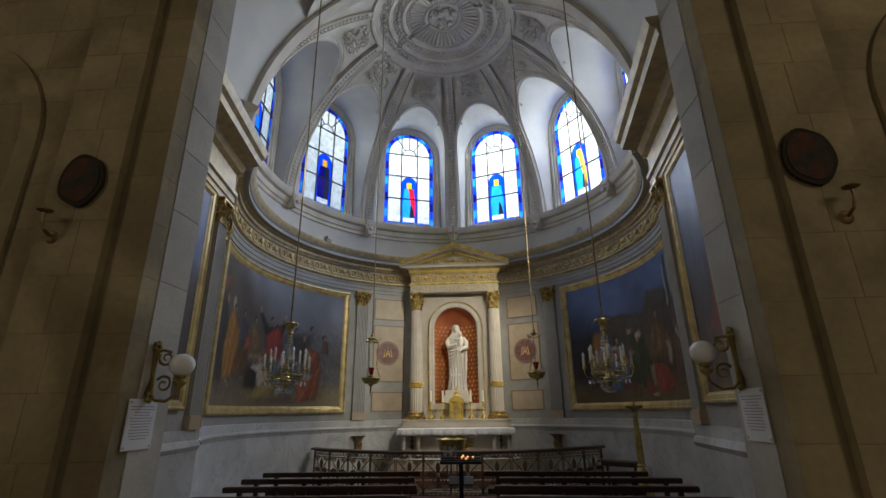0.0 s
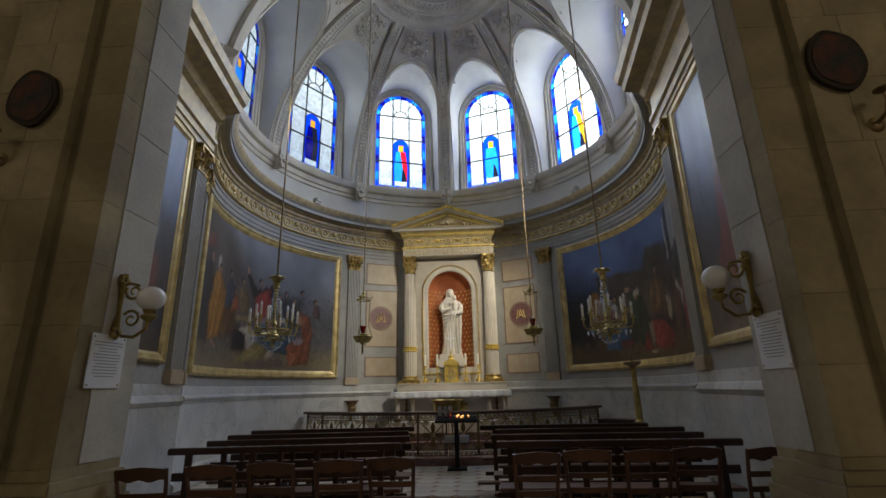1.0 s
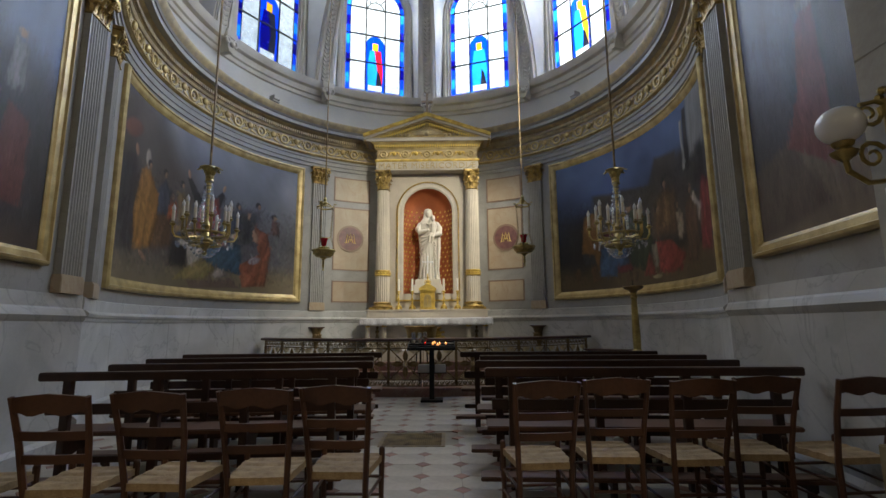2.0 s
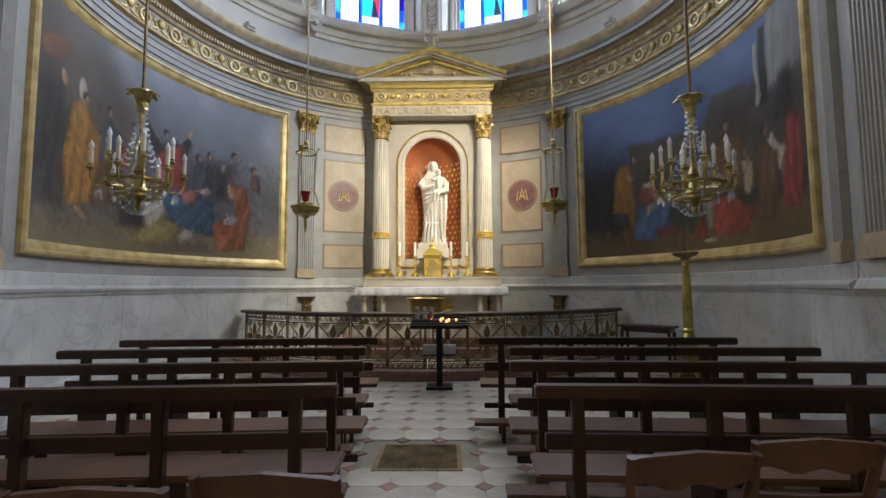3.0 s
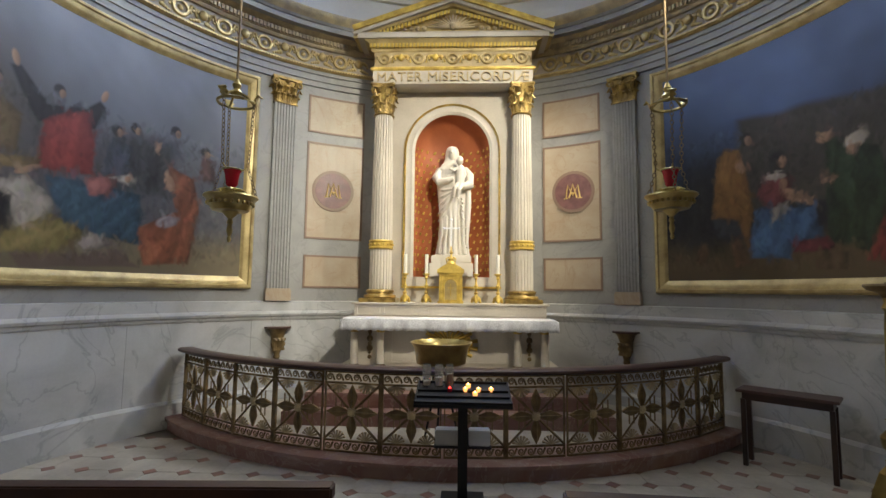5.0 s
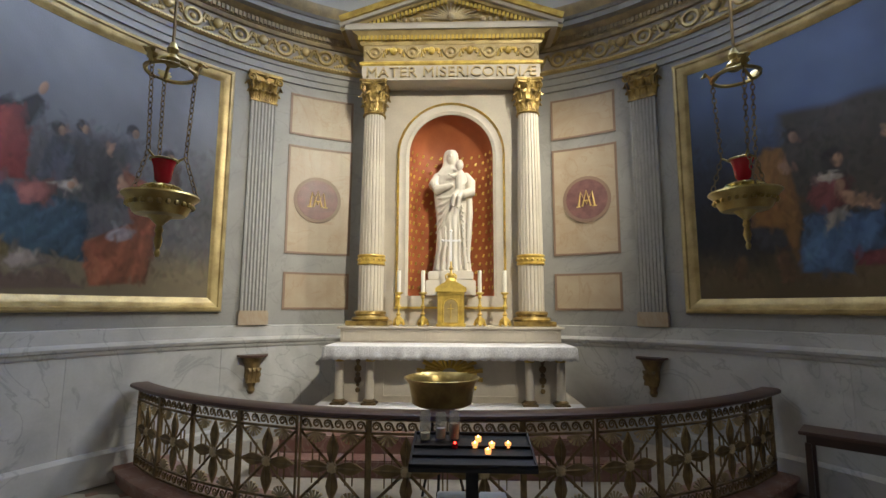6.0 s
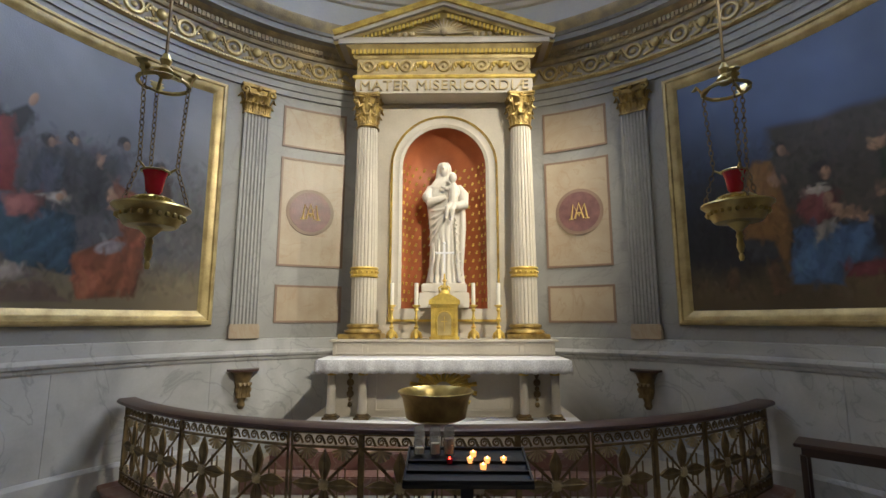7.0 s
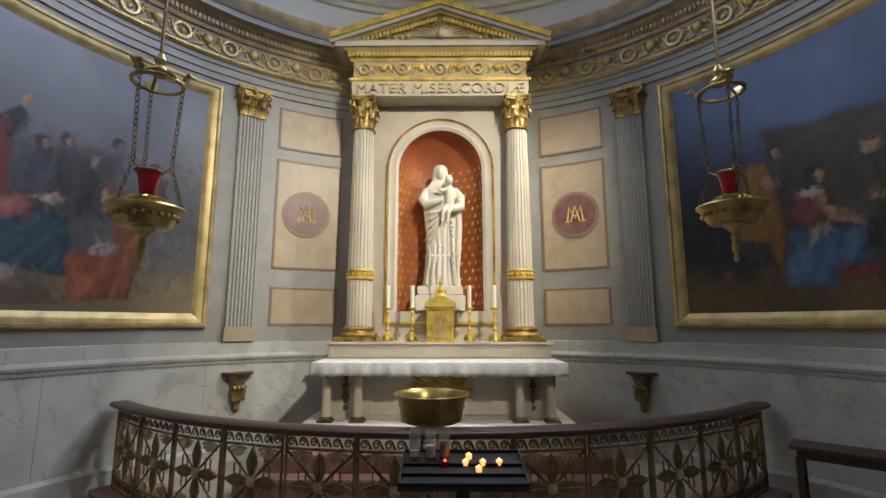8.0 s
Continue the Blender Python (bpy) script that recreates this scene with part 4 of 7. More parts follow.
def canvas_colours(U, V, ground, shapes, seed):
    """Oil colours over a canvas: a graded ground, then soft-edged fields of drapery and round touches, in order."""
    rs = np.random.RandomState(seed)
    sky_c, mid_c, low_c = (np.array(c) for c in ground)

    def cloud(f):
        out = np.zeros(U.shape)
        for _ in range(9):
            a, b, p = rs.uniform(-1, 1) * f, rs.uniform(-1, 1) * f, rs.uniform(0, 6.28)
            out += np.sin(a * U * 2 + b * V + p + 0.8 * np.sin(b * U * 1.3 - a * V))
        return out / 6
    c1, c2, c3 = cloud(8), cloud(28), cloud(75)
    k = smoothstep(0.3, 0.9, V + 0.05 * c1)[..., None]
    col = mid_c * (1 - k) + sky_c * k
    k = smoothstep(0.24, 0.10, V + 0.02 * c1)[..., None]
    col = col * (1 - k) + low_c * k
    col = col * (1 + 0.20 * c1 + 0.07 * c2)[..., None]
    for shape in shapes:
        c = np.array(shape[1])
        if shape[0] == "touch":
            u, v, ru, rv, rot = shape[2:7]
            a = radians(rot)
            du, dv = (U - u) * 1.55, V - v
            x, y = du * math.cos(a) + dv * math.sin(a), -du * math.sin(a) + dv * math.cos(a)
            d = np.sqrt((x / (ru * 1.55)) ** 2 + (y / rv) ** 2) * (1 + 0.08 * c2)
            k = (smoothstep(1.15, 0.7, d) * 0.95)[..., None]
            shade = 1.1 - 0.35 * np.clip(x / (ru * 1.55) - 0.4 * y / rv, -1, 1)
        else:
            pts, way, soft = shape[2], shape[3], shape[4]
            px = [p[0] * 1.55 for p in pts]
            py = [p[1] for p in pts]
            X, Y = U * 1.55 + 0.006 * c2, V + 0.008 * c2
            inside, dist = np.zeros(U.shape, bool), np.full(U.shape, 9.0)
            for i in range(len(pts)):
                x0, y0, x1, y1 = px[i - 1], py[i - 1], px[i], py[i]
                if y0 != y1:
                    inside ^= ((y0 > Y) != (y1 > Y)) & (X < (x1 - x0) * (Y - y0) / (y1 - y0) + x0)
                L2 = (x1 - x0) ** 2 + (y1 - y0) ** 2 + 1e-9
                t = np.clip(((X - x0) * (x1 - x0) + (Y - y0) * (y1 - y0)) / L2, 0, 1)
                dist = np.minimum(dist, np.hypot(X - x0 - t * (x1 - x0), Y - y0 - t * (y1 - y0)))
            d = np.where(inside, dist, -dist)
            k = (smoothstep(-soft, soft, d) * 0.96)[..., None]
            a = radians(way)                      # folds run along this direction
            q = X * math.cos(a) - Y * math.sin(a)
            cx = sum(px) / len(px)
            size = max(max(px) - min(px), 0.02)
            fold = np.sin(q * 80 + 5 * c1 + 2.5 * c2) + 0.6 * np.sin(q * 170 + 4 * c1 + 4 * c2)
            amp = 0.30 if size < 0.42 else 0.02
            shade = 1 + amp * fold * (0.6 + 0.6 * c1) + 0.12 * c2 - (0.45 if size < 0.42 else 0.0) * np.clip((X - cx) / size, -0.6, 0.6) - (0.3 if size < 0.42 else 0.0) * smoothstep(0.03, 0.0, dist)
        col = col * (1 - k) + c * np.clip(shade, 0.25, 1.7)[..., None] * k
    # short brush strokes that carry the colours over their edges and break up the fields
    nv, nu = U.shape
    for _ in range(5000):
        u, v = rs.uniform(0.01, 0.99), rs.uniform(0.02, 0.98)
        if v > 0.66 or v < 0.05:
            continue
        i, j = int(u * (nu - 1)), int(v * (nv - 1))
        i2, j2 = min(max(int(i + rs.normal(0, 0.004) * nu), 0), nu - 1), min(max(int(j + rs.normal(0, 0.008) * nv), 0), nv - 1)
        tone = col[j2, i2] * rs.choice((0.62, 0.78, 0.9, 1.0, 1.12, 1.3)) * (1 + rs.normal(0, 0.05, 3))
        ru, rv, a = rs.uniform(0.003, 0.008), rs.uniform(0.010, 0.03), rs.normal(0.1, 0.5)
        r = int(max(ru * nu, rv * nv) * 1.2) + 2
        w = (slice(max(j - r, 0), j + r + 1), slice(max(i - r, 0), i + r + 1))
        du, dv = (U[w] - u) * 1.55, V[w] - v
        x, y = du * math.cos(a) + dv * math.sin(a), -du * math.sin(a) + dv * math.cos(a)
        k = (smoothstep(1.1, 0.4, np.sqrt((x / (ru * 1.55)) ** 2 + (y / rv) ** 2)) * 0.5)[..., None]
        col[w] = col[w] * (1 - k) + tone * k
    col = col * (0.97 + 0.15 * c1 + 0.08 * c2)[..., None]
    grey = col.mean(axis=2, keepdims=True)
    col = grey + (col - grey) * 0.92
    return np.clip(col * (1 + 0.05 * c3)[..., None], 0.003, 0.9)


def painting_material():
    m = material("oil_canvas", (0.5, 0.5, 0.5), 0.42, scale=3, vary=0.1, fine=70, bump=0.15, spec=0.35)
    n = m.node_tree.nodes
    at = n.new("ShaderNodeVertexColor")
    at.layer_name = "paint"
    m.node_tree.links.new(at.outputs[0], n["Principled BSDF"].inputs["Base Color"])
    return m


OIL = painting_material()


def canvas(name, spot, nu, nv, ground, shapes, seed, parent):
    """spot(u, v) gives a place on the canvas."""
    bm = bmesh.new()
    rings(bm, [[spot(i / nu, j / nv) for i in range(nu + 1)] for j in range(nv + 1)], closed=False)
    ob = part(name, bm, OIL, parent, smooth=True)
    V, U = np.mgrid[0:nv + 1, 0:nu + 1].astype(float)
    c = canvas_colours(U / nu, V / nv, ground, shapes, seed).reshape(-1, 3)
    data = np.ones((len(c), 4), dtype=np.float32)
    data[:, :3] = c
    layer = ob.data.color_attributes.new("paint", "FLOAT_COLOR", "POINT")
    layer.data.foreach_set("color", data.ravel())
    return ob


RED, BLUE, OCH, WHI, DRK, SKIN, GRN, ORA, YEL, PNK, BRN = ((0.25, 0.035, 0.03), (0.04, 0.085, 0.13), (0.26, 0.125, 0.03), (0.38, 0.33, 0.28), (0.022, 0.02, 0.022), (0.30, 0.17, 0.105), (0.022, 0.040, 0.022),
                                                      (0.30, 0.08, 0.03), (0.26, 0.20, 0.07), (0.34, 0.12, 0.105), (0.10, 0.055, 0.028))
# the first colour, the sky, is lifted: window sheen on the varnish painted in
SHEEN_GROUND_A = ((0.185, 0.20, 0.25), (0.095, 0.093, 0.102), (0.17, 0.135, 0.082))
SHEEN_GROUND_B = ((0.075, 0.125, 0.28), (0.016, 0.016, 0.022), (0.105, 0.072, 0.036))


def robe_field(colour, way, *pts, soft=0.007):
    return ("field", colour, pts, way, soft)


def touch(colour, u, v, ru, rv, rot=0):
    return ("touch", colour, u, v, ru, rv, rot)


def head(u, v, dark=DRK, k=1.0):
    """A dark round touch with a lighter one before it."""
    return [touch(dark, u - 0.004, v + 0.010, 0.014 * k, 0.026 * k), touch((0.22, 0.13, 0.085), u + 0.003, v, 0.008 * k, 0.019 * k)]


GLOOM = (0.045, 0.042, 0.045)
LEFT_SHAPES = [
    robe_field((0.085, 0.07, 0.062), 0, (-0.1, 0.1), (0.3, 0.1), (0.5, 0.55), (0.42, 0.8), (0.2, 1.1), (-0.1, 1.1), soft=0.16), touch((0.16, 0.07, 0.05), 0.08, 0.80, 0.07, 0.05, 20),
    robe_field(GLOOM, 0, (0.0, 0.18), (0.12, 0.16), (0.13, 0.5), (0.10, 0.66), (0.02, 0.62), soft=0.05), robe_field(BRN, 8, (0.24, 0.2), (0.36, 0.24), (0.35, 0.5), (0.30, 0.58), (0.25, 0.5), soft=0.03),
    robe_field(OCH, 6, (0.135, 0.17), (0.24, 0.2), (0.275, 0.38), (0.262, 0.52), (0.205, 0.645), (0.155, 0.62), (0.125, 0.4)), touch(SKIN, 0.20, 0.15, 0.03, 0.014, -35),
    touch((0.28, 0.24, 0.2), 0.19, 0.69, 0.018, 0.06, 5), *head(0.205, 0.66), touch(SKIN, 0.115, 0.70, 0.012, 0.035, 20),
    robe_field((0.05, 0.06, 0.085), 0, (0.265, 0.4), (0.345, 0.42), (0.33, 0.56), (0.30, 0.63), (0.265, 0.56)), *head(0.30, 0.655),
    robe_field((0.15, 0.10, 0.05), 0, (0.367, 0.595), (0.40, 0.585), (0.45, 0.538), (0.445, 0.408), (0.388, 0.406)), *head(0.398, 0.635), robe_field(ORA, 0, (0.32, 0.40), (0.375, 0.42), (0.37, 0.52), (0.335, 0.5)), *head(0.345, 0.545),
    robe_field(GLOOM, 0, (0.60, 0.34), (0.78, 0.36), (0.80, 0.60), (0.70, 0.60), (0.62, 0.56), soft=0.05), robe_field((0.06, 0.065, 0.09), 0, (0.62, 0.40), (0.68, 0.40), (0.69, 0.54), (0.64, 0.56)),
    robe_field(DRK, 0, (0.48, 0.52), (0.44, 0.63), (0.420, 0.70), (0.440, 0.71), (0.498, 0.61), (0.58, 0.645), (0.608, 0.69), (0.622, 0.67), (0.602, 0.57)),
    touch(SKIN, 0.428, 0.73, 0.008, 0.03, 15), touch(SKIN, 0.618, 0.715, 0.008, 0.028, -15), *head(0.523, 0.665),
    robe_field(RED, 4, (0.481, 0.361), (0.489, 0.54), (0.535, 0.60), (0.585, 0.635), (0.605, 0.512), (0.603, 0.387)), robe_field((0.24, 0.16, 0.07), 0, (0.361, 0.381), (0.49, 0.395), (0.486, 0.35), (0.362, 0.345), soft=0.006),
    robe_field(DRK, 0, (0.34, 0.13), (0.44, 0.12), (0.45, 0.30), (0.36, 0.30), soft=0.03), robe_field(WHI, 25, (0.385, 0.28), (0.467, 0.334), (0.535, 0.246), (0.494, 0.129), (0.455, 0.135), (0.44, 0.25)), touch(SKIN, 0.47, 0.355, 0.03, 0.012, 30),
    robe_field(BLUE, 50, (0.501, 0.345), (0.578, 0.354), (0.718, 0.343), (0.73, 0.13), (0.583, 0.15), (0.535, 0.216)), robe_field(PNK, 40, (0.588, 0.373), (0.662, 0.397), (0.642, 0.306), (0.60, 0.303), soft=0.008),
    robe_field(WHI, 30, (0.64, 0.39), (0.69, 0.425), (0.705, 0.40), (0.69, 0.372), soft=0.006), touch(SKIN, 0.685, 0.398, 0.008, 0.016), robe_field(YEL, 60, (0.427, 0.117), (0.521, 0.211), (0.60, 0.16), (0.545, 0.075), (0.374, 0.046)),
    robe_field((0.34, 0.28, 0.25), 60, (0.58, 0.10), (0.60, 0.165), (0.67, 0.12), (0.60, 0.075)), robe_field((0.13, 0.09, 0.07), 10, (0.448, 0.055), (0.60, 0.075), (0.67, 0.10), (0.73, 0.035), (0.469, 0.010)),
    robe_field((0.24, 0.075, 0.035), 15, (0.782, 0.498), (0.853, 0.452), (0.874, 0.304), (0.85, 0.054), (0.736, 0.045), (0.721, 0.202), (0.81, 0.289)), touch(SKIN, 0.79, 0.42, 0.014, 0.05, 20), touch((0.25, 0.22, 0.24), 0.79, 0.24, 0.03, 0.025, 20),
    *head(0.656, 0.585), *head(0.70, 0.615), *head(0.75, 0.56, GLOOM), *head(0.802, 0.65), *head(0.886, 0.585), robe_field((0.10, 0.05, 0.045), 0, (0.865, 0.46), (0.915, 0.44), (0.91, 0.56), (0.875, 0.57))]
RIGHT_SHAPES = [
    robe_field((0.058, 0.050, 0.043), 90, (0.20, 0.30), (0.20, 0.70), (0.37, 0.68), (0.53, 0.645), (0.58, 0.80), (0.72, 0.76), (0.72, 0.3), soft=0.02), robe_field((0.05, 0.045, 0.042), 0, (0.56, 0.30), (0.60, 0.72), (1.1, 0.80), (1.1, 0.2), soft=0.06),
    robe_field((0.20, 0.205, 0.21), 0, (0.82, 0.66), (0.82, 1.05), (1.05, 1.05), (1.05, 0.66), soft=0.03), robe_field((0.30, 0.30, 0.29), 0, (0.765, 0.62), (0.765, 0.90), (0.785, 0.90), (0.785, 0.62), soft=0.006), robe_field(DRK, 0, (0.785, 0.6), (0.79, 0.95), (0.82, 0.95), (0.82, 0.6), soft=0.01),
    robe_field(DRK, 0, (0.05, 0.15), (0.15, 0.14), (0.16, 0.55), (0.05, 0.5), soft=0.08),
    touch(BRN, 0.098, 0.12, 0.016, 0.06, -15), touch(BRN, 0.19, 0.13, 0.018, 0.07, 8), touch(BRN, 0.205, 0.075, 0.03, 0.012, 15), robe_field((0.04, 0.04, 0.05), 0, (0.125, 0.29), (0.215, 0.29), (0.212, 0.186), (0.14, 0.19)),
    robe_field(OCH, 6, (0.145, 0.55), (0.175, 0.59), (0.207, 0.575), (0.216, 0.474), (0.232, 0.306), (0.219, 0.14), (0.195, 0.26), (0.125, 0.28)), *head(0.225, 0.60, DRK, 1.2), touch(SKIN, 0.205, 0.49, 0.012, 0.03, 30),
    robe_field((0.21, 0.05, 0.055), 20, (0.262, 0.43), (0.315, 0.41), (0.323, 0.322), (0.268, 0.29), (0.241, 0.355)), touch(DRK, 0.296, 0.485, 0.023, 0.05), touch(SKIN, 0.306, 0.478, 0.011, 0.028), touch(WHI, 0.288, 0.422, 0.026, 0.014, -5),
    robe_field((0.055, 0.12, 0.24), 35, (0.295, 0.287), (0.37, 0.285), (0.385, 0.16), (0.318, 0.15), (0.314, 0.085), (0.222, 0.10), (0.236, 0.30)), robe_field((0.14, 0.025, 0.035), 60, (0.315, 0.155), (0.40, 0.16), (0.41, 0.11), (0.32, 0.11)),
    robe_field(WHI, 20, (0.277, 0.293), (0.315, 0.315), (0.298, 0.26), (0.273, 0.229), soft=0.006), touch(SKIN, 0.325, 0.335, 0.032, 0.022, -35), touch(SKIN, 0.305, 0.388, 0.010, 0.022), touch(SKIN, 0.355, 0.30, 0.02, 0.012, -20),
    robe_field(GRN, 10, (0.40, 0.54), (0.455, 0.48), (0.507, 0.45), (0.53, 0.27), (0.476, 0.095), (0.394, 0.14)), touch(WHI, 0.462, 0.49, 0.026, 0.028, 20), touch(SKIN, 0.452, 0.46, 0.012, 0.022), touch(SKIN, 0.405, 0.37, 0.02, 0.012, 10), touch(SKIN, 0.402, 0.53, 0.02, 0.022),
    robe_field(RED, 40, (0.545, 0.265), (0.655, 0.248), (0.735, 0.141), (0.703, 0.058), (0.555, 0.07)), robe_field(RED, 20, (0.47, 0.07), (0.507, 0.215), (0.535, 0.06)), robe_field((0.30, 0.27, 0.20), 10, (0.522, 0.25), (0.553, 0.252), (0.56, 0.13), (0.534, 0.09), soft=0.008),
    robe_field(BRN, 0, (0.55, 0.30), (0.70, 0.28), (0.70, 0.52), (0.63, 0.58), (0.56, 0.50), soft=0.03), *head(0.625, 0.60, DRK, 1.2), robe_field((0.20, 0.11, 0.05), 0, (0.60, 0.34), (0.66, 0.34), (0.655, 0.50), (0.62, 0.53)), *head(0.57, 0.46), robe_field((0.30, 0.24, 0.18), 30, (0.70, 0.24), (0.74, 0.26), (0.735, 0.38), (0.69, 0.40)), *head(0.70, 0.44),
    robe_field((0.10, 0.055, 0.035), 5, (0.75, 0.10), (0.83, 0.09), (0.85, 0.40), (0.80, 0.46), (0.755, 0.40)), robe_field(WHI, 15, (0.80, 0.44), (0.83, 0.46), (0.875, 0.36), (0.87, 0.26), (0.85, 0.30), (0.845, 0.38), soft=0.008), *head(0.795, 0.485),
    robe_field((0.20, 0.035, 0.035), 0, (0.86, 0.14), (0.95, 0.12), (0.97, 0.46), (0.90, 0.52), (0.875, 0.40)), *head(0.905, 0.55), robe_field(DRK, 0, (0.85, 0.5), (0.93, 0.5), (0.93, 0.70), (0.87, 0.70), soft=0.03),
    robe_field((0.12, 0.075, 0.04), 0, (0.373, 0.103), (0.434, 0.098), (0.43, 0.039), (0.372, 0.042), soft=0.006), touch(BRN, 0.73, 0.10, 0.03, 0.016), touch((0.30, 0.26, 0.15), 0.545, 0.05, 0.03, 0.012)]


def frame_profile(w):
    """The section of a gilt frame: across its width, and out from the wall."""
    return [(0, 0), (0, 0.05), (w * 0.12, 0.075), (w * 0.28, 0.08), (w * 0.36, 0.06), (w * 0.55, 0.055), (w * 0.75, 0.05), (w * 0.85, 0.035), (w, 0.025), (w, 0)]


def big_painting(s, shapes, ground, seed):
    a0, a1 = (42.4, 109.5)
    zl, zh, fw = 1.75, 4.90, 0.17
    p = thing("painting", Matrix(), "large curved oil painting of plain robed shapes in a gilt frame", "painting", "apse paintings")
    da = math.degrees(fw / RW)

    def spot(u, v):
        t = u if s > 0 else 1 - u
        return polar(s * (a0 + da * 0.9 + (a1 - a0 - 1.8 * da) * t), RW - 0.02, zl + fw * 0.9 + (zh - zl - 1.8 * fw) * v)
    canvas("canvas", spot, 420, 230, ground, shapes, seed, p)
    prof = frame_profile(fw)
    for name, flip in (("frame_bottom", False), ("frame_top", True)):
        bm = bmesh.new()
        n = 34
        rows = []
        for i in range(n + 1):
            row = []
            for w, d in prof:
                inset = da * w / fw
                az = s * (a0 + inset + (a1 - a0 - 2 * inset) * i / n)
                row.append(polar(az, RW - d, (zh - w) if flip else (zl + w)))
            rows.append(row)
        rings(bm, rows)
        part(name, bm, FRAMEGILT, p, smooth=True)
    for base, sign in ((a0, 1), (a1, -1)):
        bm = bmesh.new()
        rings(bm, [[polar(s * (base + sign * da * w / fw), RW - d, zl + w + (zh - zl - 2 * w) * k) for w, d in prof] for k in (0, 1)])
        part("frame_side", bm, FRAMEGILT, p, smooth=True)
    return p


big_painting(-1, LEFT_SHAPES, SHEEN_GROUND_A, 3)
big_painting(1, RIGHT_SHAPES, SHEEN_GROUND_B, 8)


def side_painting(s, pier):
    near = Vector((pier + s * (0.8 if s < 0 else 0.4), NICHE_Y + 0.24, 0))
    far = Vector((s * abs(CORNER.x), CORNER.y, 0))
    d = (far - near).normalized()
    n = Vector((-d.y, d.x, 0)) if s > 0 else Vector((d.y, -d.x, 0))
    L = (far - near).length
    x0, x1, zl, zh, fw = L - 2.25, L - 0.60, 1.82, 5.0, 0.13
    p = thing("painting", Matrix(), "tall dark oil painting with blue sky in gilt frame", "painting", "side paintings")

    def at(x, out, z):
        return near + d * x + n * out + Vector((0, 0, z))
    prof = frame_profile(fw)

    def spot(u, v):
        return at(x0 + fw * 0.9 + (x1 - x0 - 1.8 * fw) * u, 0.02, zl + fw * 0.9 + (zh - zl - 1.8 * fw) * v)
    if s > 0:
        shapes = [robe_field((0.16, 0.12, 0.09), 60, (-0.1, 0.0), (1.1, -0.1), (1.1, 0.16), (0.5, 0.27), (-0.1, 0.12), soft=0.02), robe_field((0.09, 0.065, 0.055), 60, (0.3, 0.05), (1.1, 0.0), (1.1, 0.2), (0.6, 0.26), soft=0.02),
                  robe_field(GLOOM, 0, (0.0, 0.2), (0.25, 0.2), (0.3, 0.62), (0.1, 0.7), (0.0, 0.5), soft=0.06), robe_field((0.17, 0.045, 0.045), 10, (0.25, 0.14), (0.62, 0.24), (0.48, 0.36), (0.42, 0.56), (0.28, 0.60), (0.24, 0.36)),
                  robe_field((0.22, 0.19, 0.19), 5, (0.25, 0.58), (0.40, 0.57), (0.36, 0.68), (0.27, 0.69)), touch(DRK, 0.27, 0.70, 0.05, 0.025), touch(SKIN, 0.27, 0.69, 0.03, 0.016)]
    else:
        shapes = [robe_field(GLOOM, 0, (-0.1, 0.1), (1.1, 0.05), (1.1, 0.55), (0.6, 0.62), (-0.1, 0.5), soft=0.08), robe_field((0.13, 0.045, 0.04), 8, (0.5, 0.12), (0.8, 0.12), (0.78, 0.38), (0.6, 0.42)), robe_field((0.16, 0.15, 0.16), 5, (0.55, 0.46), (0.72, 0.46), (0.70, 0.60), (0.6, 0.62)),
                  touch(SKIN, 0.64, 0.64, 0.035, 0.016), robe_field((0.10, 0.06, 0.04), 0, (0.2, 0.1), (0.42, 0.12), (0.4, 0.42), (0.25, 0.44)), touch(SKIN, 0.33, 0.46, 0.03, 0.015), touch(WHI, 0.3, 0.16, 0.1, 0.02, 10), touch((0.2, 0.12, 0.09), 0.5, 0.43, 0.04, 0.014)]
    canvas("canvas", spot, 90, 180, ((0.09, 0.13, 0.25), (0.045, 0.045, 0.065), (0.07, 0.05, 0.04)), shapes, 11 + s, p)
    for flip in (False, True):
        bm = bmesh.new()
        rings(bm, [[at(x0 + w if e == 0 else x1 - w, dd, (zh - w) if flip else (zl + w)) for w, dd in prof] for e in (0, 1)])
        part("frame_" + ("top" if flip else "bottom"), bm, FRAMEGILT, p)
        bm = bmesh.new()
        rings(bm, [[at(x1 - w if flip else x0 + w, dd, zl + w if e == 0 else zh - w) for w, dd in prof] for e in (0, 1)])
        part("frame_side", bm, FRAMEGILT, p)


side_painting(-1, PIER_L)
side_painting(1, PIER_R)


# ---- altar and retable ----
retable = thing("retable", Matrix(), "white and gold marble retable with columns and a pediment", "retable")
RY = 14.00                                     # its flat back


def shaft(bm, x, y, z0, z1, r0, r1):
    k = 160
    rows = []
    for j in range(9):
        t = j / 8
        r = r0 + (r1 - r0) * t * t
        rows.append([(x + (r - 0.016 * max(0, math.sin(20 * 2 * math.pi * i / k + 0.01)) ** 0.7) * math.cos(2 * math.pi * i / k), y + (r - 0.016 * max(0, math.sin(20 * 2 * math.pi * i / k + 0.01)) ** 0.7) * math.sin(2 * math.pi * i / k), z0 + (z1 - z0) * t) for i in range(k)])
    rings(bm, rows)


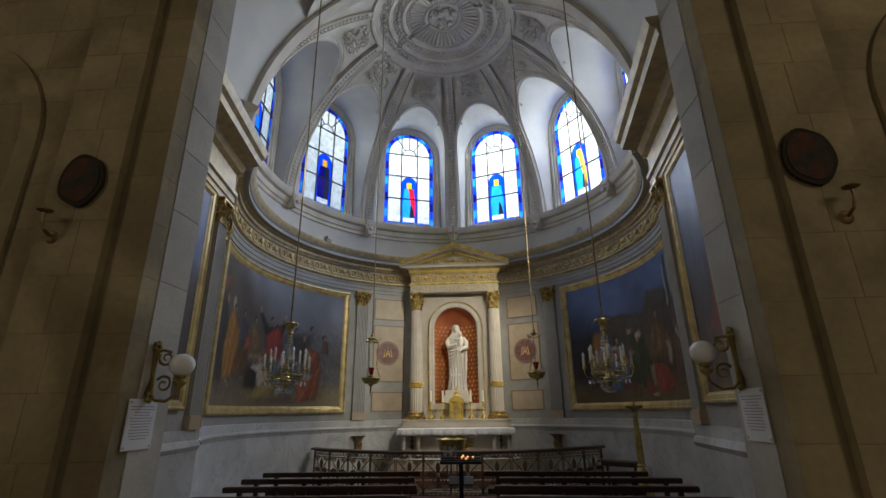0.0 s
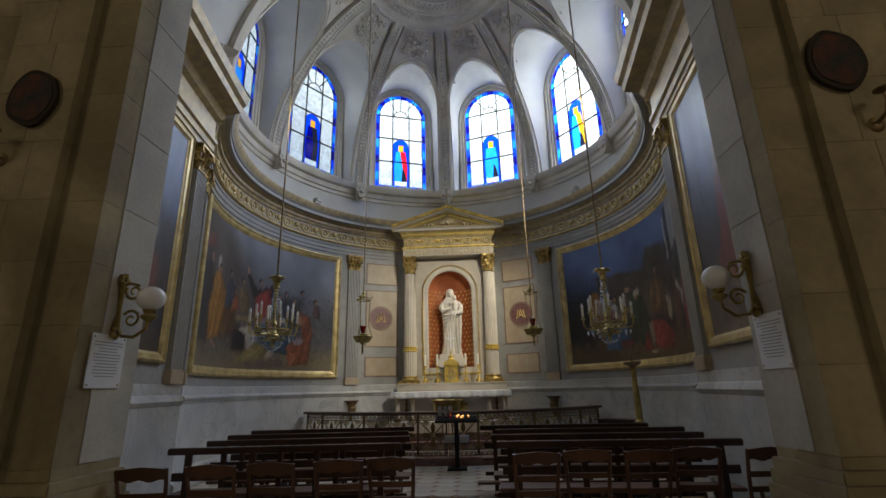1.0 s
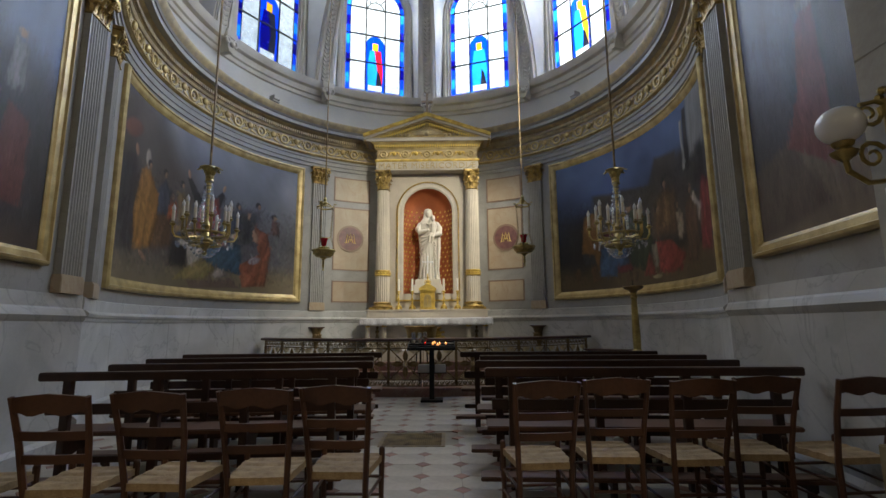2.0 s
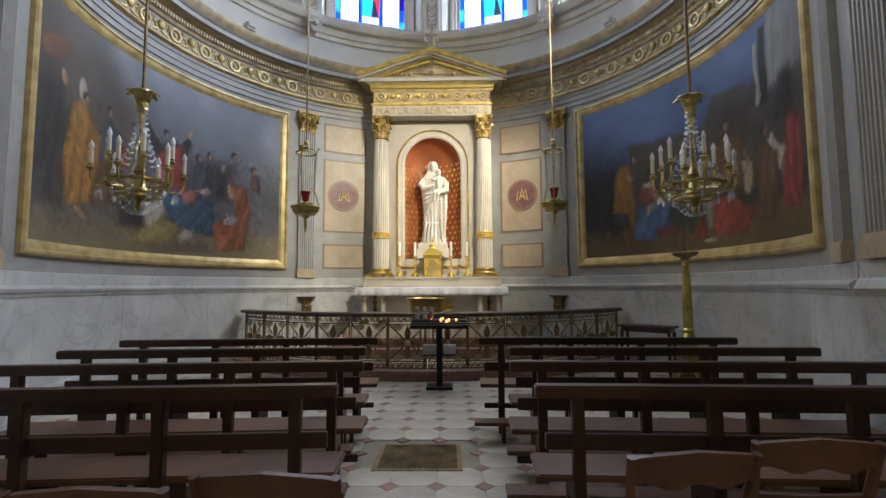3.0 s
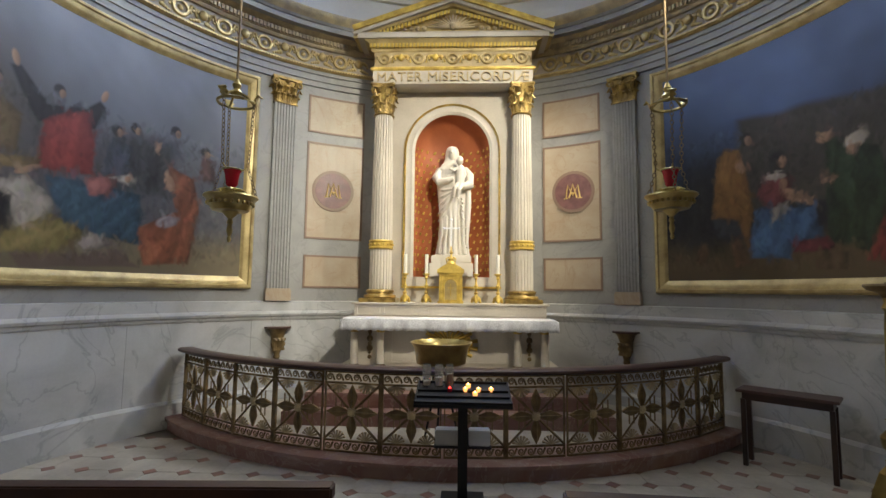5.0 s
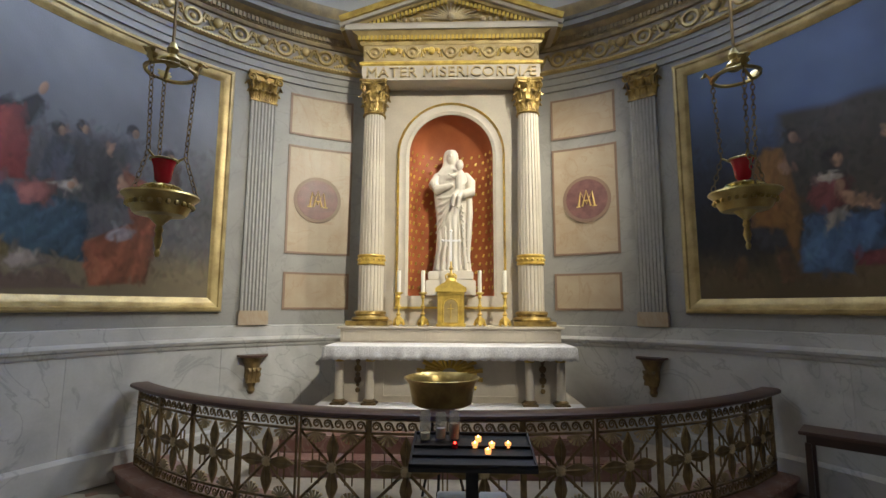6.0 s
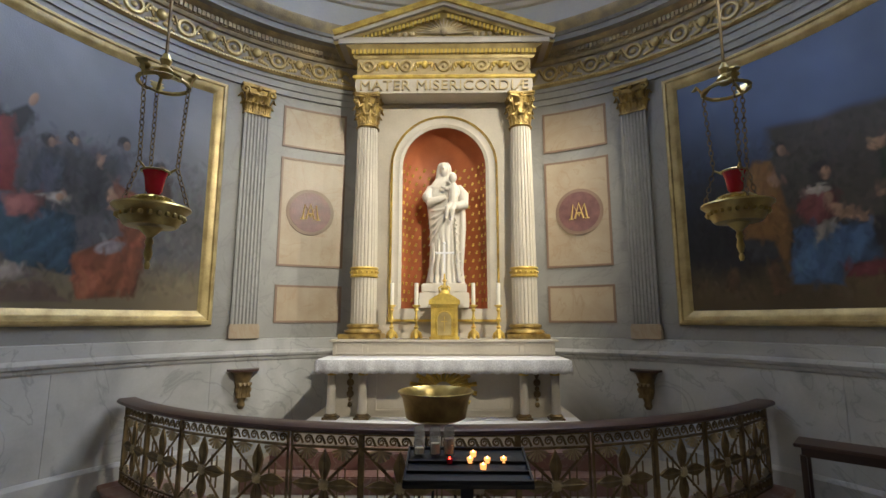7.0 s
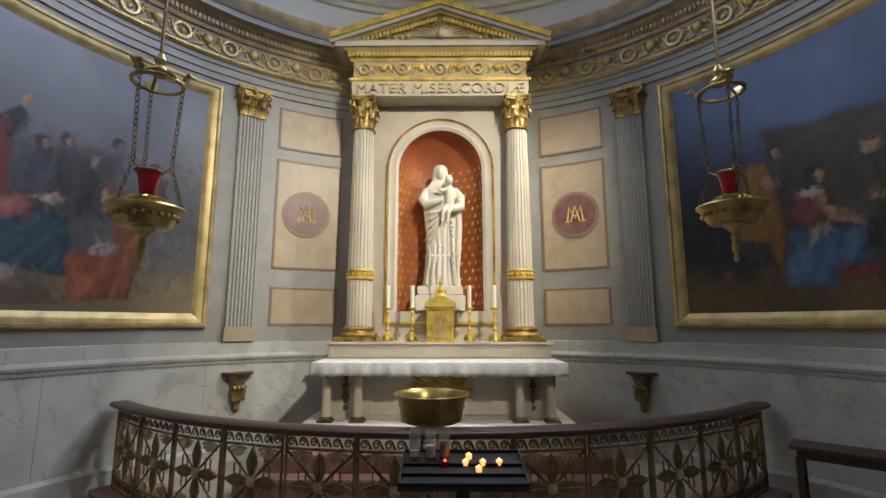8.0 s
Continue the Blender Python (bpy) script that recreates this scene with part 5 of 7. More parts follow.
# back wall with the niche cut through it
bm = bmesh.new()
NW, NSP, NZ0 = 0.592, 3.97, 1.97
ia = arch(NW, NZ0, NSP, 20)
n = len(ia)
oo = []
for i in range(n):                              # spread the outer edge evenly
    q = i / (n - 1) * (3.4 * 2 + 2.5)
    oo.append((-1.25, 1.56 + q) if q < 3.4 else ((-1.25 + q - 3.4, 4.96) if q < 3.4 + 2.5 else (1.25, 4.96 - (q - 3.4 - 2.5))))
a = [bm.verts.new((x, RY, z)) for x, z in ia]
b = [bm.verts.new((x, RY, z)) for x, z in oo]
for i in range(n - 1):
    bm.faces.new((a[i], a[i + 1], b[i + 1], b[i]))
bm.faces.new((a[0], b[0], b[-1], a[-1]))
c = [bm.verts.new((x, RY + 0.4, z)) for x, z in oo]
for i in range(n - 1):
    bm.faces.new((b[i], b[i + 1], c[i + 1], c[i]))
part("back_panel", bm, WHITE, retable)
bm = bmesh.new()
rows = []
for x, z in ia:                                 # the niche: a half-round hollow
    rows.append([(x * math.cos(t * math.pi / 2), RY + 0.45 * math.sin(t * math.pi / 2), NSP + (z - NSP) * math.cos(t * math.pi / 2) if z > NSP else z) for t in [j / 8 for j in range(9)]])
rings(bm, rows, closed=False)
box(bm, -NW, NW, RY, RY + 0.55, NZ0 - 0.05, NZ0)
niche = part("niche", bm, NICHE, retable, "red-brown niche lining", smooth=True)
bm = bmesh.new()
for j in range(18):
    for i in range(5):
        t = (i + 0.5 + 0.5 * (j % 2)) / 5.5
        z = NZ0 + 0.12 + j * 0.115
        for s in (-1, 1):
            a = t * math.pi / 2 * 0.9
            for q in range(4):
                ball(bm, (s * NW * math.cos(a) * 0.985 + 0.014 * math.cos(q * 1.57) * math.sin(a), RY + 0.44 * math.sin(a), z + 0.016 * math.sin(q * 1.57 + 0.78)), 0.015, u=5, v=3)
part("gilt_stars", bm, GILT, niche, "gilt star pattern")
# moulded arch round the niche
for name, mat, w0, w1, out in (("arch_moulding", WHITE, 0.0, 0.135, 0.05), ("gilt_fillet", GILT, 0.136, 0.165, 0.06)):
    bm = bmesh.new()
    rows = []
    for x, z in [(-NW, 1.81)] + ia[1:-1] + [(NW, 1.81)]:
        dx, dz = (x / NW, (z - NSP) / NW) if z > NSP else (math.copysign(1, x), 0)
        rows.append([(x + dx * w, RY - o, z + dz * w) for w, o in ((w0, 0.0), (w0, out * 0.6), (w0 + (w1 - w0) * 0.3, out), (w0 + (w1 - w0) * 0.7, out * 0.7), (w1, out), (w1, 0.0))])
    rings(bm, rows)
    part(name, bm, mat, retable, smooth=True)
bm = bmesh.new()
box(bm, -0.77, 0.77, RY - 0.06, RY + 0.02, 1.79, 1.82, 0.004)
part("gilt_fillet", bm, GILT, retable)
bm = bmesh.new()
box(bm, -NW - 0.13, NW + 0.13, RY - 0.05, RY + 0.02, 1.82, 1.965, 0.006)
part("niche_sill", bm, WHITE, retable)
for s in (-1, 1):
    x, y = s * 1.07, 13.80
    bm = bmesh.new()
    shaft(bm, x, y, 1.76, 4.46, 0.168, 0.138)
    col = part("column", bm, WHITE, retable, "fluted white column", smooth=True)
    bm = bmesh.new()
    box(bm, x - 0.27, x + 0.27, y - 0.27, y + 0.24, 1.575, 1.635, 0.006)
    lathe(bm, [(0.235, 1.635), (0.25, 1.655), (0.235, 1.685), (0.20, 1.69), (0.195, 1.715), (0.215, 1.725), (0.21, 1.75), (0.18, 1.765)], 28, x, y)
    part("column_base", bm, ANTIQUE, col, "gilt moulded base", smooth=True)
    bm = bmesh.new()
    lathe(bm, [(0.165, 2.37), (0.185, 2.375), (0.188, 2.395), (0.176, 2.405), (0.176, 2.475), (0.188, 2.485), (0.185, 2.505), (0.165, 2.51)], 28, x, y)
    for i in range(16):
        a = 2 * math.pi * i / 16
        ball(bm, (x + 0.178 * math.cos(a), y + 0.178 * math.sin(a), 2.44), 0.02, u=6, v=4)
    part("column_band", bm, GILT, col, "gilt ring", smooth=True)
    bm = bmesh.new()
    capital(bm, 0.142, 0.485)
    bmesh.ops.transform(bm, matrix=Matrix.Translation((x, y, 4.455)), verts=bm.verts)
    part("column_capital", bm, ANTIQUE, col, "gilt leaf capital", smooth=True)


def belt(name, prof, mat, x, y0, smooth=False):
    """A moulding that runs along the front and returns at both ends; prof: (out, height)."""
    bm = bmesh.new()
    rings(bm, [[(sx * (x + d), (y0 - 0.33 * d) if fy else 14.25, z) for d, z in prof] for sx, fy in ((-1, 0), (-1, 1), (1, 1), (1, 0))])
    return part(name, bm, mat, retable, smooth=smooth)


EY = 13.66
architrave = belt("architrave", [(-0.5, 4.935), (0, 4.935), (0, 5.015), (0.01, 5.010), (0.01, 5.145), (-0.5, 5.145)], WHITE, 1.225, EY)
belt("gilt_moulding", [(-0.5, 5.146), (0.01, 5.146), (0.045, 5.165), (0.05, 5.195), (0.02, 5.210), (-0.5, 5.210)], GILT, 1.225, EY)
frieze = belt("frieze", [(-0.5, 5.211), (0, 5.211), (0, 5.445), (-0.5, 5.445)], GILTSTONE, 1.215, EY)
bm = bmesh.new()
box(bm, -1.2, 1.2, EY + 0.02, 14.08, 4.938, 5.005)
part("soffit", bm, WHITE, retable)
belt("bed_moulding", [(-0.5, 5.446), (0.02, 5.446), (0.04, 5.465), (0.05, 5.485), (0.06, 5.575), (0.1, 5.605), (0.16, 5.645), (-0.5, 5.645)], FRAMEGILT, 1.225, EY)
belt("cornice", [(-0.5, 5.646), (0.25, 5.646), (0.25, 5.710), (0.28, 5.730), (-0.5, 5.730)], WHITE, 1.225, EY)
dent = None
for i in range(46):
    m = Matrix.Translation((-1.27 + 2.54 * i / 45, EY - 0.04, 5.533))
    if dent is None:
        bm = bmesh.new()
        box(bm, -0.018, 0.018, -0.02, 0.02, -0.032, 0.032)
        dent = part("dentil", bm, GILT, retable)
        dent.matrix_basis = m
    else:
        again(dent, "dentil", retable, m)
# words on the architrave
cu = bpy.data.curves.new("words", "FONT")
cu.body, cu.size, cu.align_x, cu.align_y, cu.extrude, cu.space_character = "MATER MISERICORDIÆ", 0.205, "CENTER", "CENTER", 0.016, 1.05
tmp = new("words", cu)
dg = bpy.context.evaluated_depsgraph_get()
me = bpy.data.meshes.new_from_object(tmp.evaluated_get(dg))
bpy.data.objects.remove(tmp)
me.materials.append(GILTSTONE)
wid = max(v.co.x for v in me.vertices) - min(v.co.x for v in me.vertices)
words = new("lettering", me)
words.parent = architrave
words.matrix_basis = Matrix.Translation((0, EY - 0.016, 5.035)) @ pose(0, 0, 0, 90, 0, 0) @ Matrix.Diagonal((2.34 / wid, 1.0, 1.0, 1.0))
tagged(words, "raised capital letters in pale stone")
# frieze: garlands and small heads
for i in range(9):
    x = -1.06 + 2.12 * i / 8
    bm = bmesh.new()
    if i % 2 == 0:
        tube(bm, [(x + 0.075 * math.cos(a), EY - 0.012, 5.330 + 0.075 * math.sin(a)) for a in [2 * math.pi * q / 14 for q in range(14)]], 0.022, 6, closed=True)
        ball(bm, (x, EY - 0.01, 5.330), 0.03, sy=0.5, u=8, v=5)
    else:
        ball(bm, (x, EY - 0.03, 5.345), 0.05, sy=0.7, sz=1.15, u=9, v=7)
        for s in (-1, 1):
            for q in range(4):
                ball(bm, (x + s * (0.055 + 0.026 * q), EY - 0.01, 5.375 + 0.012 * q - 0.012 * q * q), 0.03 - 0.003 * q, sy=0.5, u=7, v=5)
    for s in (-1, 1):
        tube(bm, [(x + s * (0.09 + 0.02 * q), EY - 0.01, 5.315 + 0.07 * math.sin(q * 1.3)) for q in range(4)], [0.018, 0.02, 0.016, 0.01], 5)
    part("garland" if i % 2 == 0 else "mask", bm, FRAMEGILT if i % 2 == 0 else GILT, frieze, smooth=True)
# pediment: raking cornices, recessed field and relief
APEX, FOOT, HALF = 6.33, 5.731, 1.53
bm = bmesh.new()
prism(bm, [(-1.25, FOOT), (1.25, FOOT), (0, APEX - 0.13)], EY + 0.03, 14.1)
tymp = part("tympanum", bm, FRAMEGILT, retable)
for name, mat, lo, hi, out in (("raking_cornice", GILT, -0.0, 0.09, 0.12), ("raking_soffit", WHITE, -0.055, -0.001, 0.09), ("raking_bed", FRAMEGILT, -0.10, -0.056, 0.04)):
    for s in (-1, 1):
        bm = bmesh.new()
        h = (APEX - FOOT - 0.075)
        a0, a1 = (s * HALF, FOOT + 0.02), (0, FOOT + 0.02 + h)
        prism(bm, [(a0[0], a0[1] + lo), (a1[0], a1[1] + lo), (a1[0], a1[1] + hi), (a0[0] + s * 0.03, a0[1] + hi * 0.9)], EY - out, 14.05)
        part(name, bm, mat, retable)
for s in (-1, 1):
    for i in range(22):
        t = (i + 0.8) / 23
        again(dent, "dentil", retable, Matrix.Translation((s * 1.28 * (1 - t), EY - 0.03, FOOT + (APEX - FOOT - 0.2) * t - 0.03)))
bm = bmesh.new()
for i in range(15):
    a = math.pi * (i + 0.5) / 15
    tube(bm, [(0.05 * math.cos(a), EY, 5.83 + 0.05 * math.sin(a)), ((0.3 + 0.12 * abs(math.cos(a))) * math.cos(a), EY, 5.83 + 0.24 * math.sin(a))], [0.022, 0.006], 5)
ball(bm, (0, EY, 5.86), 0.06, u=9, v=6)
for s in (-1, 1):
    for q in range(6):
        ball(bm, (s * (0.45 + 0.1 * q), EY + 0.01, 5.83), 0.045 - 0.005 * q, u=6, v=4)
part("relief", bm, OLDGILT, tymp)
# cross on the pediment, against the drum
bm = bmesh.new()
box(bm, -0.03, 0.03, 13.72, 13.78, 6.38, 6.95, 0.006)
box(bm, -0.14, 0.14, 13.725, 13.775, 6.70, 6.76, 0.006)
box(bm, -0.08, 0.08, 13.68, 13.82, 6.36, 6.45, 0.006)
tagged(part("cross", bm, OCHRE), "stone cross standing on the pediment", "cross")

# gradin with sunk panels
gradin = thing("gradin", Matrix(), "white marble gradin with sunk panels behind the altar table", "altar shelf")
bm = bmesh.new()
box(bm, -1.36, 1.36, 13.38, 14.15, 1.10, 1.545)
part("body", bm, WHITE, gradin)
bm = bmesh.new()
box(bm, -1.40, 1.40, 13.34, 14.15, 1.545, 1.574, 0.008)
part("top", bm, WHITE, gradin)
for x0, x1 in ((-1.33, -0.99), (-0.94, -0.30), (-0.25, 0.25), (0.30, 0.94), (0.99, 1.33)):
    bm = bmesh.new()
    for a, b, c, d in ((x0, x1, 1.40, 1.415), (x0, x1, 1.515, 1.53), (x0, x0 + 0.015, 1.415, 1.515), (x1 - 0.015, x1, 1.415, 1.515)):
        box(bm, a, b, 13.365, 13.385, c, d)
    part("panel_moulding", bm, WHITE, gradin)

# altar: steps, base, front, small columns, slab
altar = thing("altar", Matrix(), "white marble altar table on small columns with gilt capitals", "altar")
bm = bmesh.new()
box(bm, -1.55, 1.55, 12.72, 14.1, 0.49, 0.70, 0.012)
part("footing", bm, WHITE, altar)
bm = bmesh.new()
box(bm, -1.42, 1.42, 12.9, 13.5, 1.30, 1.375, 0.01)
part("table_slab", bm, WHITE, altar)
bm = bmesh.new()
box(bm, -1.36, 1.36, 13.2, 13.5, 0.70, 1.30)
front = part("front_panel", bm, WHITE, altar)
bm = bmesh.new()
for a, b, c, d in ((-0.8, 0.8, 0.76, 0.78), (-0.8, 0.8, 1.2, 1.22), (-0.8, -0.78, 0.78, 1.2), (0.78, 0.8, 0.78, 1.2)):
    box(bm, a, b, 13.185, 13.205, c, d)
part("panel_moulding", bm, WHITE, front)
bm = bmesh.new()
for i in range(28):
    a = 2 * math.pi * i / 28
    r = 0.40 if i % 2 else 0.32
    tube(bm, [(0.10 * math.cos(a), 13.18, 1.02 + 0.08 * math.sin(a)), (r * math.cos(a), 13.185, 1.02 + 0.62 * r * math.sin(a))], [0.012, 0.026], 4)
lathe(bm, [(0.1, 0), (0.1, 0.015), (0.02, 0.02)], 18)
part("sunburst", bm, GILT, front, "gilt sunburst relief")
for s in (-1, 1):
    bm = bmesh.new()
    for z, r in ((0.84, 0.03), (0.90, 0.02), (0.96, 0.045), (1.02, 0.03), (1.09, 0.045), (1.15, 0.02), (1.18, 0.03)):
        ball(bm, (s * 1.09, 13.185, z), r, sy=0.4, u=7, v=5)
    part("pendant", bm, BRONZE, front, "bronze hanging ornament")
    for x in (s * 0.915, s * 1.27):
        bm = bmesh.new()
        lathe(bm, [(0.052, 0.76), (0.05, 0.9), (0.046, 1.19)], 18, x, 13.03)
        c = part("small_column", bm, WHITE, altar, smooth=True)
        bm = bmesh.new()
        box(bm, x - 0.085, x + 0.085, 12.945, 13.115, 0.70, 0.735, 0.005)
        lathe(bm, [(0.078, 0.735), (0.08, 0.75), (0.055, 0.77)], 16, x, 13.03)
        part("base", bm, BRONZE, c, "dark moulded base", smooth=True)
        bm = bmesh.new()
        capital(bm, 0.05, 0.11, 6)
        bmesh.ops.transform(bm, matrix=Matrix.Translation((x, 13.03, 1.19)), verts=bm.verts)
        part("capital", bm, GILT, c, "gilt capital", smooth=True)
bm = bmesh.new()
rows = []
for j in range(7):                              # the cloth: over the top and down in front
    row = []
    for i in range(91):
        x = -1.43 + 2.86 * i / 90
        wv = 0.012 * math.sin(x * 17) + 0.008 * math.sin(x * 41 + 1)
        y, z = ((13.36, 1.381), (13.1, 1.381), (12.9, 1.381), (12.868, 1.372), (12.855 + wv * 0.5, 1.33), (12.85 + wv, 1.27), (12.85 + wv * 1.3, 1.225 + 0.008 * math.sin(x * 60)))[j]
        if abs(x) > 1.405:
            z = min(z, 1.381) - (abs(x) - 1.405) * 2.2 * (1 if j < 3 else 0.2)
        row.append((x, y, z))
    rows.append(row)
rings(bm, rows, closed=False)
for f in bm.faces:
    f.material_index = 1 if f.calc_center_median().z < 1.365 else 0
cloth = part("altar_cloth", bm, [LINEN, LACE], smooth=True)
mod = cloth.modifiers.new("thick", "SOLIDIFY")
mod.thickness = 0.004
tagged(cloth, "white altar cloth with a hanging lace edge", "cloth")
bm = bmesh.new()
box(bm, -1.52, 1.52, 12.73, 13.14, 0.703, 0.712, 0.003)
tagged(part("step_cloth", bm, LINEN), "white runner lying on the altar footing", "cloth")


def make_candlestick(x, y, z):
    c = thing("candlestick", Matrix.Translation((x, y, z)), "gilt altar candlestick with a white candle", "candlestick", "altar candlesticks")
    bm = bmesh.new()
    for i in range(3):
        a = 2 * math.pi * i / 3 + 0.5
        tube(bm, [(0, 0, 0.10), (0.05 * math.cos(a), 0.05 * math.sin(a), 0.06), (0.075 * math.cos(a), 0.075 * math.sin(a), 0.012)], [0.03, 0.028, 0.018], 6)
    lathe(bm, [(0.03, 0.02), (0.05, 0.06), (0.03, 0.11), (0.02, 0.13), (0.034, 0.15), (0.018, 0.17), (0.014, 0.21), (0.03, 0.25), (0.016, 0.28), (0.014, 0.34), (0.028, 0.36), (0.02, 0.39), (0.052, 0.415), (0.056, 0.425), (0.02, 0.43)], 16)
    part("stem", bm, GILT, c, smooth=True)
    bm = bmesh.new()
    lathe(bm, [(0.026, 0.425), (0.026, 0.70), (0.02, 0.705)], 14)
    candle = part("candle", bm, WAX, c, "white wax candle", smooth=True)
    bm = bmesh.new()
    tube(bm, [(0, 0, 0.70), (0.002, 0, 0.72)], 0.003, 5)
    part("wick", bm, IRON, candle)
    return c


cs = make_candlestick(-0.655, 13.5, 1.574)
for x in (-0.345, 0.375, 0.69):
    copy_thing(cs, Matrix.Translation((x, 13.5, 1.574)))

tab = thing("tabernacle", Matrix.Translation((0.01, 13.52, 1.574)), "gilt tabernacle with an arched door and gabled roof", "tabernacle")
bm = bmesh.new()
box(bm, -0.155, 0.155, -0.10, 0.2, 0.03, 0.42, 0.004)
box(bm, -0.185, 0.185, -0.125, 0.2, 0.0, 0.035, 0.004)
box(bm, -0.175, 0.175, -0.12, 0.2, 0.40, 0.43, 0.004)
for s in (-1, 1):
    box(bm, s * 0.145 - 0.022, s * 0.145 + 0.022, -0.115, -0.09, 0.035, 0.4, 0.003)
part("body", bm, GILT, tab)
bm = bmesh.new()
prism(bm, [(-0.195, 0.43), (0.195, 0.43), (0.195, 0.48), (0.12, 0.53), (0.05, 0.565), (-0.05, 0.565), (-0.12, 0.53), (-0.195, 0.48)], -0.135, 0.2)
part("roof", bm, GILT, tab)
bm = bmesh.new()
prism(bm, arch(0.085, 0.05, 0.25, 10), -0.112, -0.098)
door = part("door", bm, FRAMEGILT, tab, "chased arched door")
bm = bmesh.new()
tube(bm, [(x, -0.112, z) for x, z in arch(0.092, 0.045, 0.25, 10)], 0.008, 5)
tube(bm, [(0, -0.114, 0.1), (0, -0.114, 0.28)], 0.005, 4)
tube(bm, [(-0.04, -0.114, 0.22), (0.04, -0.114, 0.22)], 0.005, 4)
part("door_moulding", bm, GILT, door)
cr = thing("altar_cross", Matrix.Translation((0.01, 13.55, 2.139)), "gilt standing altar cross on the tabernacle roof", "cross")
bm = bmesh.new()
lathe(bm, [(0.075, 0.0), (0.07, 0.02), (0.045, 0.05), (0.05, 0.08), (0.02, 0.11), (0.015, 0.15), (0.03, 0.17), (0.012, 0.2), (0.01, 0.27)], 14)
for s in (-1, 1):
    tube(bm, [(s * 0.06, 0, 0.03), (s * 0.07, 0, 0.08), (s * 0.03, 0, 0.11)], 0.012, 5)
part("foot", bm, GILT, cr, smooth=True)
bm = bmesh.new()
box(bm, -0.012, 0.012, -0.01, 0.01, 0.26, 0.66, 0.002)
box(bm, -0.11, 0.11, -0.01, 0.01, 0.52, 0.545, 0.002)
for p in ((-0.11, 0.532), (0.11, 0.532), (0, 0.66)):
    ball(bm, (p[0], 0, p[1]), 0.02, u=8, v=5)
part("cross_arms", bm, LINEN, cr, "pale shining cross arms")

bm = bmesh.new()
box(bm, -0.34, 0.34, RY - 0.12, RY + 0.4, 1.97, 2.18, 0.01)
box(bm, -0.31, 0.31, RY - 0.10, RY + 0.38, 2.18, 2.305, 0.015)
tagged(part("statue_pedestal", bm, STATUE), "white marble pedestal block in the niche", "pedestal")

# ---- statue: one draped standing shape with a small one on its arm ----
bm = bmesh.new()
rows = []
SEC = ((0.0, 0.275, 0.185, 0.0), (0.05, 0.262, 0.18, 0.0), (0.25, 0.238, 0.165, 0.01), (0.5, 0.228, 0.16, 0.015), (0.75, 0.232, 0.165, 0.01), (0.95, 0.25, 0.172, 0.0), (1.1, 0.26, 0.17, -0.005),
       (1.22, 0.25, 0.155, -0.01), (1.32, 0.215, 0.135, -0.01), (1.39, 0.155, 0.11, 0.0), (1.44, 0.082, 0.08, -0.01), (1.52, 0.06, 0.06, -0.015))
for (za, *pa), (zb, *pb) in zip(SEC, SEC[1:]):
    for q in range(4):
        z = za + (zb - za) * q / 4
        rx, ry, dx = (a + (b - a) * q / 4 for a, b in zip(pa, pb))
        row = []
        for i in range(120):
            a = 2 * math.pi * i / 120
            f = 0.0
            if z < 1.36:
                amp = 0.030 * max(0.12, 1 - 0.85 * z)
                w = a + 0.10 * z
                f = amp * (abs(math.sin(w * 8)) ** 0.6 * 1.3 - 0.8 + 0.5 * math.sin(w * 5 + 2))
            row.append((dx + (rx + f) * math.cos(a), (ry + f) * math.sin(a), z))
        rows.append(row)
rings(bm, rows)
ball(bm, (-0.012, -0.055, 1.585), 0.088, sx=0.78, sy=0.9, sz=1.2, u=18, v=14)
tube(bm, [(-0.012, -0.135, 1.60), (-0.012, -0.150, 1.575)], [0.008, 0.013], 6)
tube(bm, [(-0.012, 0.0, 1.52), (-0.01, 0.0, 1.42)], [0.055, 0.07], 10)
rows = []                                       # the veil: open before the face, falling on both shoulders
for z, w, fr in ((1.70, 0.03, 0.0), (1.695, 0.065, 0.3), (1.66, 0.098, 0.55), (1.60, 0.112, 0.7), (1.53, 0.116, 0.75), (1.46, 0.135, 0.8), (1.40, 0.185, 0.9), (1.33, 0.235, 1.0)):
    rows.append([(-0.012 + (w + 0.006 * math.sin(9 * a)) * math.cos(a), -0.005 + w * 0.85 * math.sin(a) * (1 if math.sin(a) > 0 else 1 - 0.55 * fr * abs(math.sin(a))), z) for a in [2 * math.pi * i / 28 for i in range(28)]])
rings(bm, rows)
tube(bm, [(-0.20, 0.0, 1.33), (-0.26, -0.06, 1.19), (-0.215, -0.15, 1.10), (-0.07, -0.205, 1.13), (0.02, -0.215, 1.16)], [0.07, 0.085, 0.07, 0.045, 0.03], 10)
tube(bm, [(0.19, 0.0, 1.34), (0.275, -0.05, 1.22), (0.275, -0.13, 1.07), (0.17, -0.205, 1.03), (0.06, -0.22, 1.05)], [0.065, 0.08, 0.075, 0.055, 0.035], 10)
for k in range(5):                              # mantle folds that fan out from the arm to the hip
    tube(bm, [(0.10 - 0.01 * k, -0.20, 1.02 - 0.01 * k), (-0.03 - 0.01 * k, -0.172, 1.00 - 0.055 * k), (-0.15, -0.150 + 0.003 * k, 0.99 - 0.09 * k), (-0.235, -0.06, 1.0 - 0.12 * k)], [0.006, 0.018, 0.020, 0.010], 6)
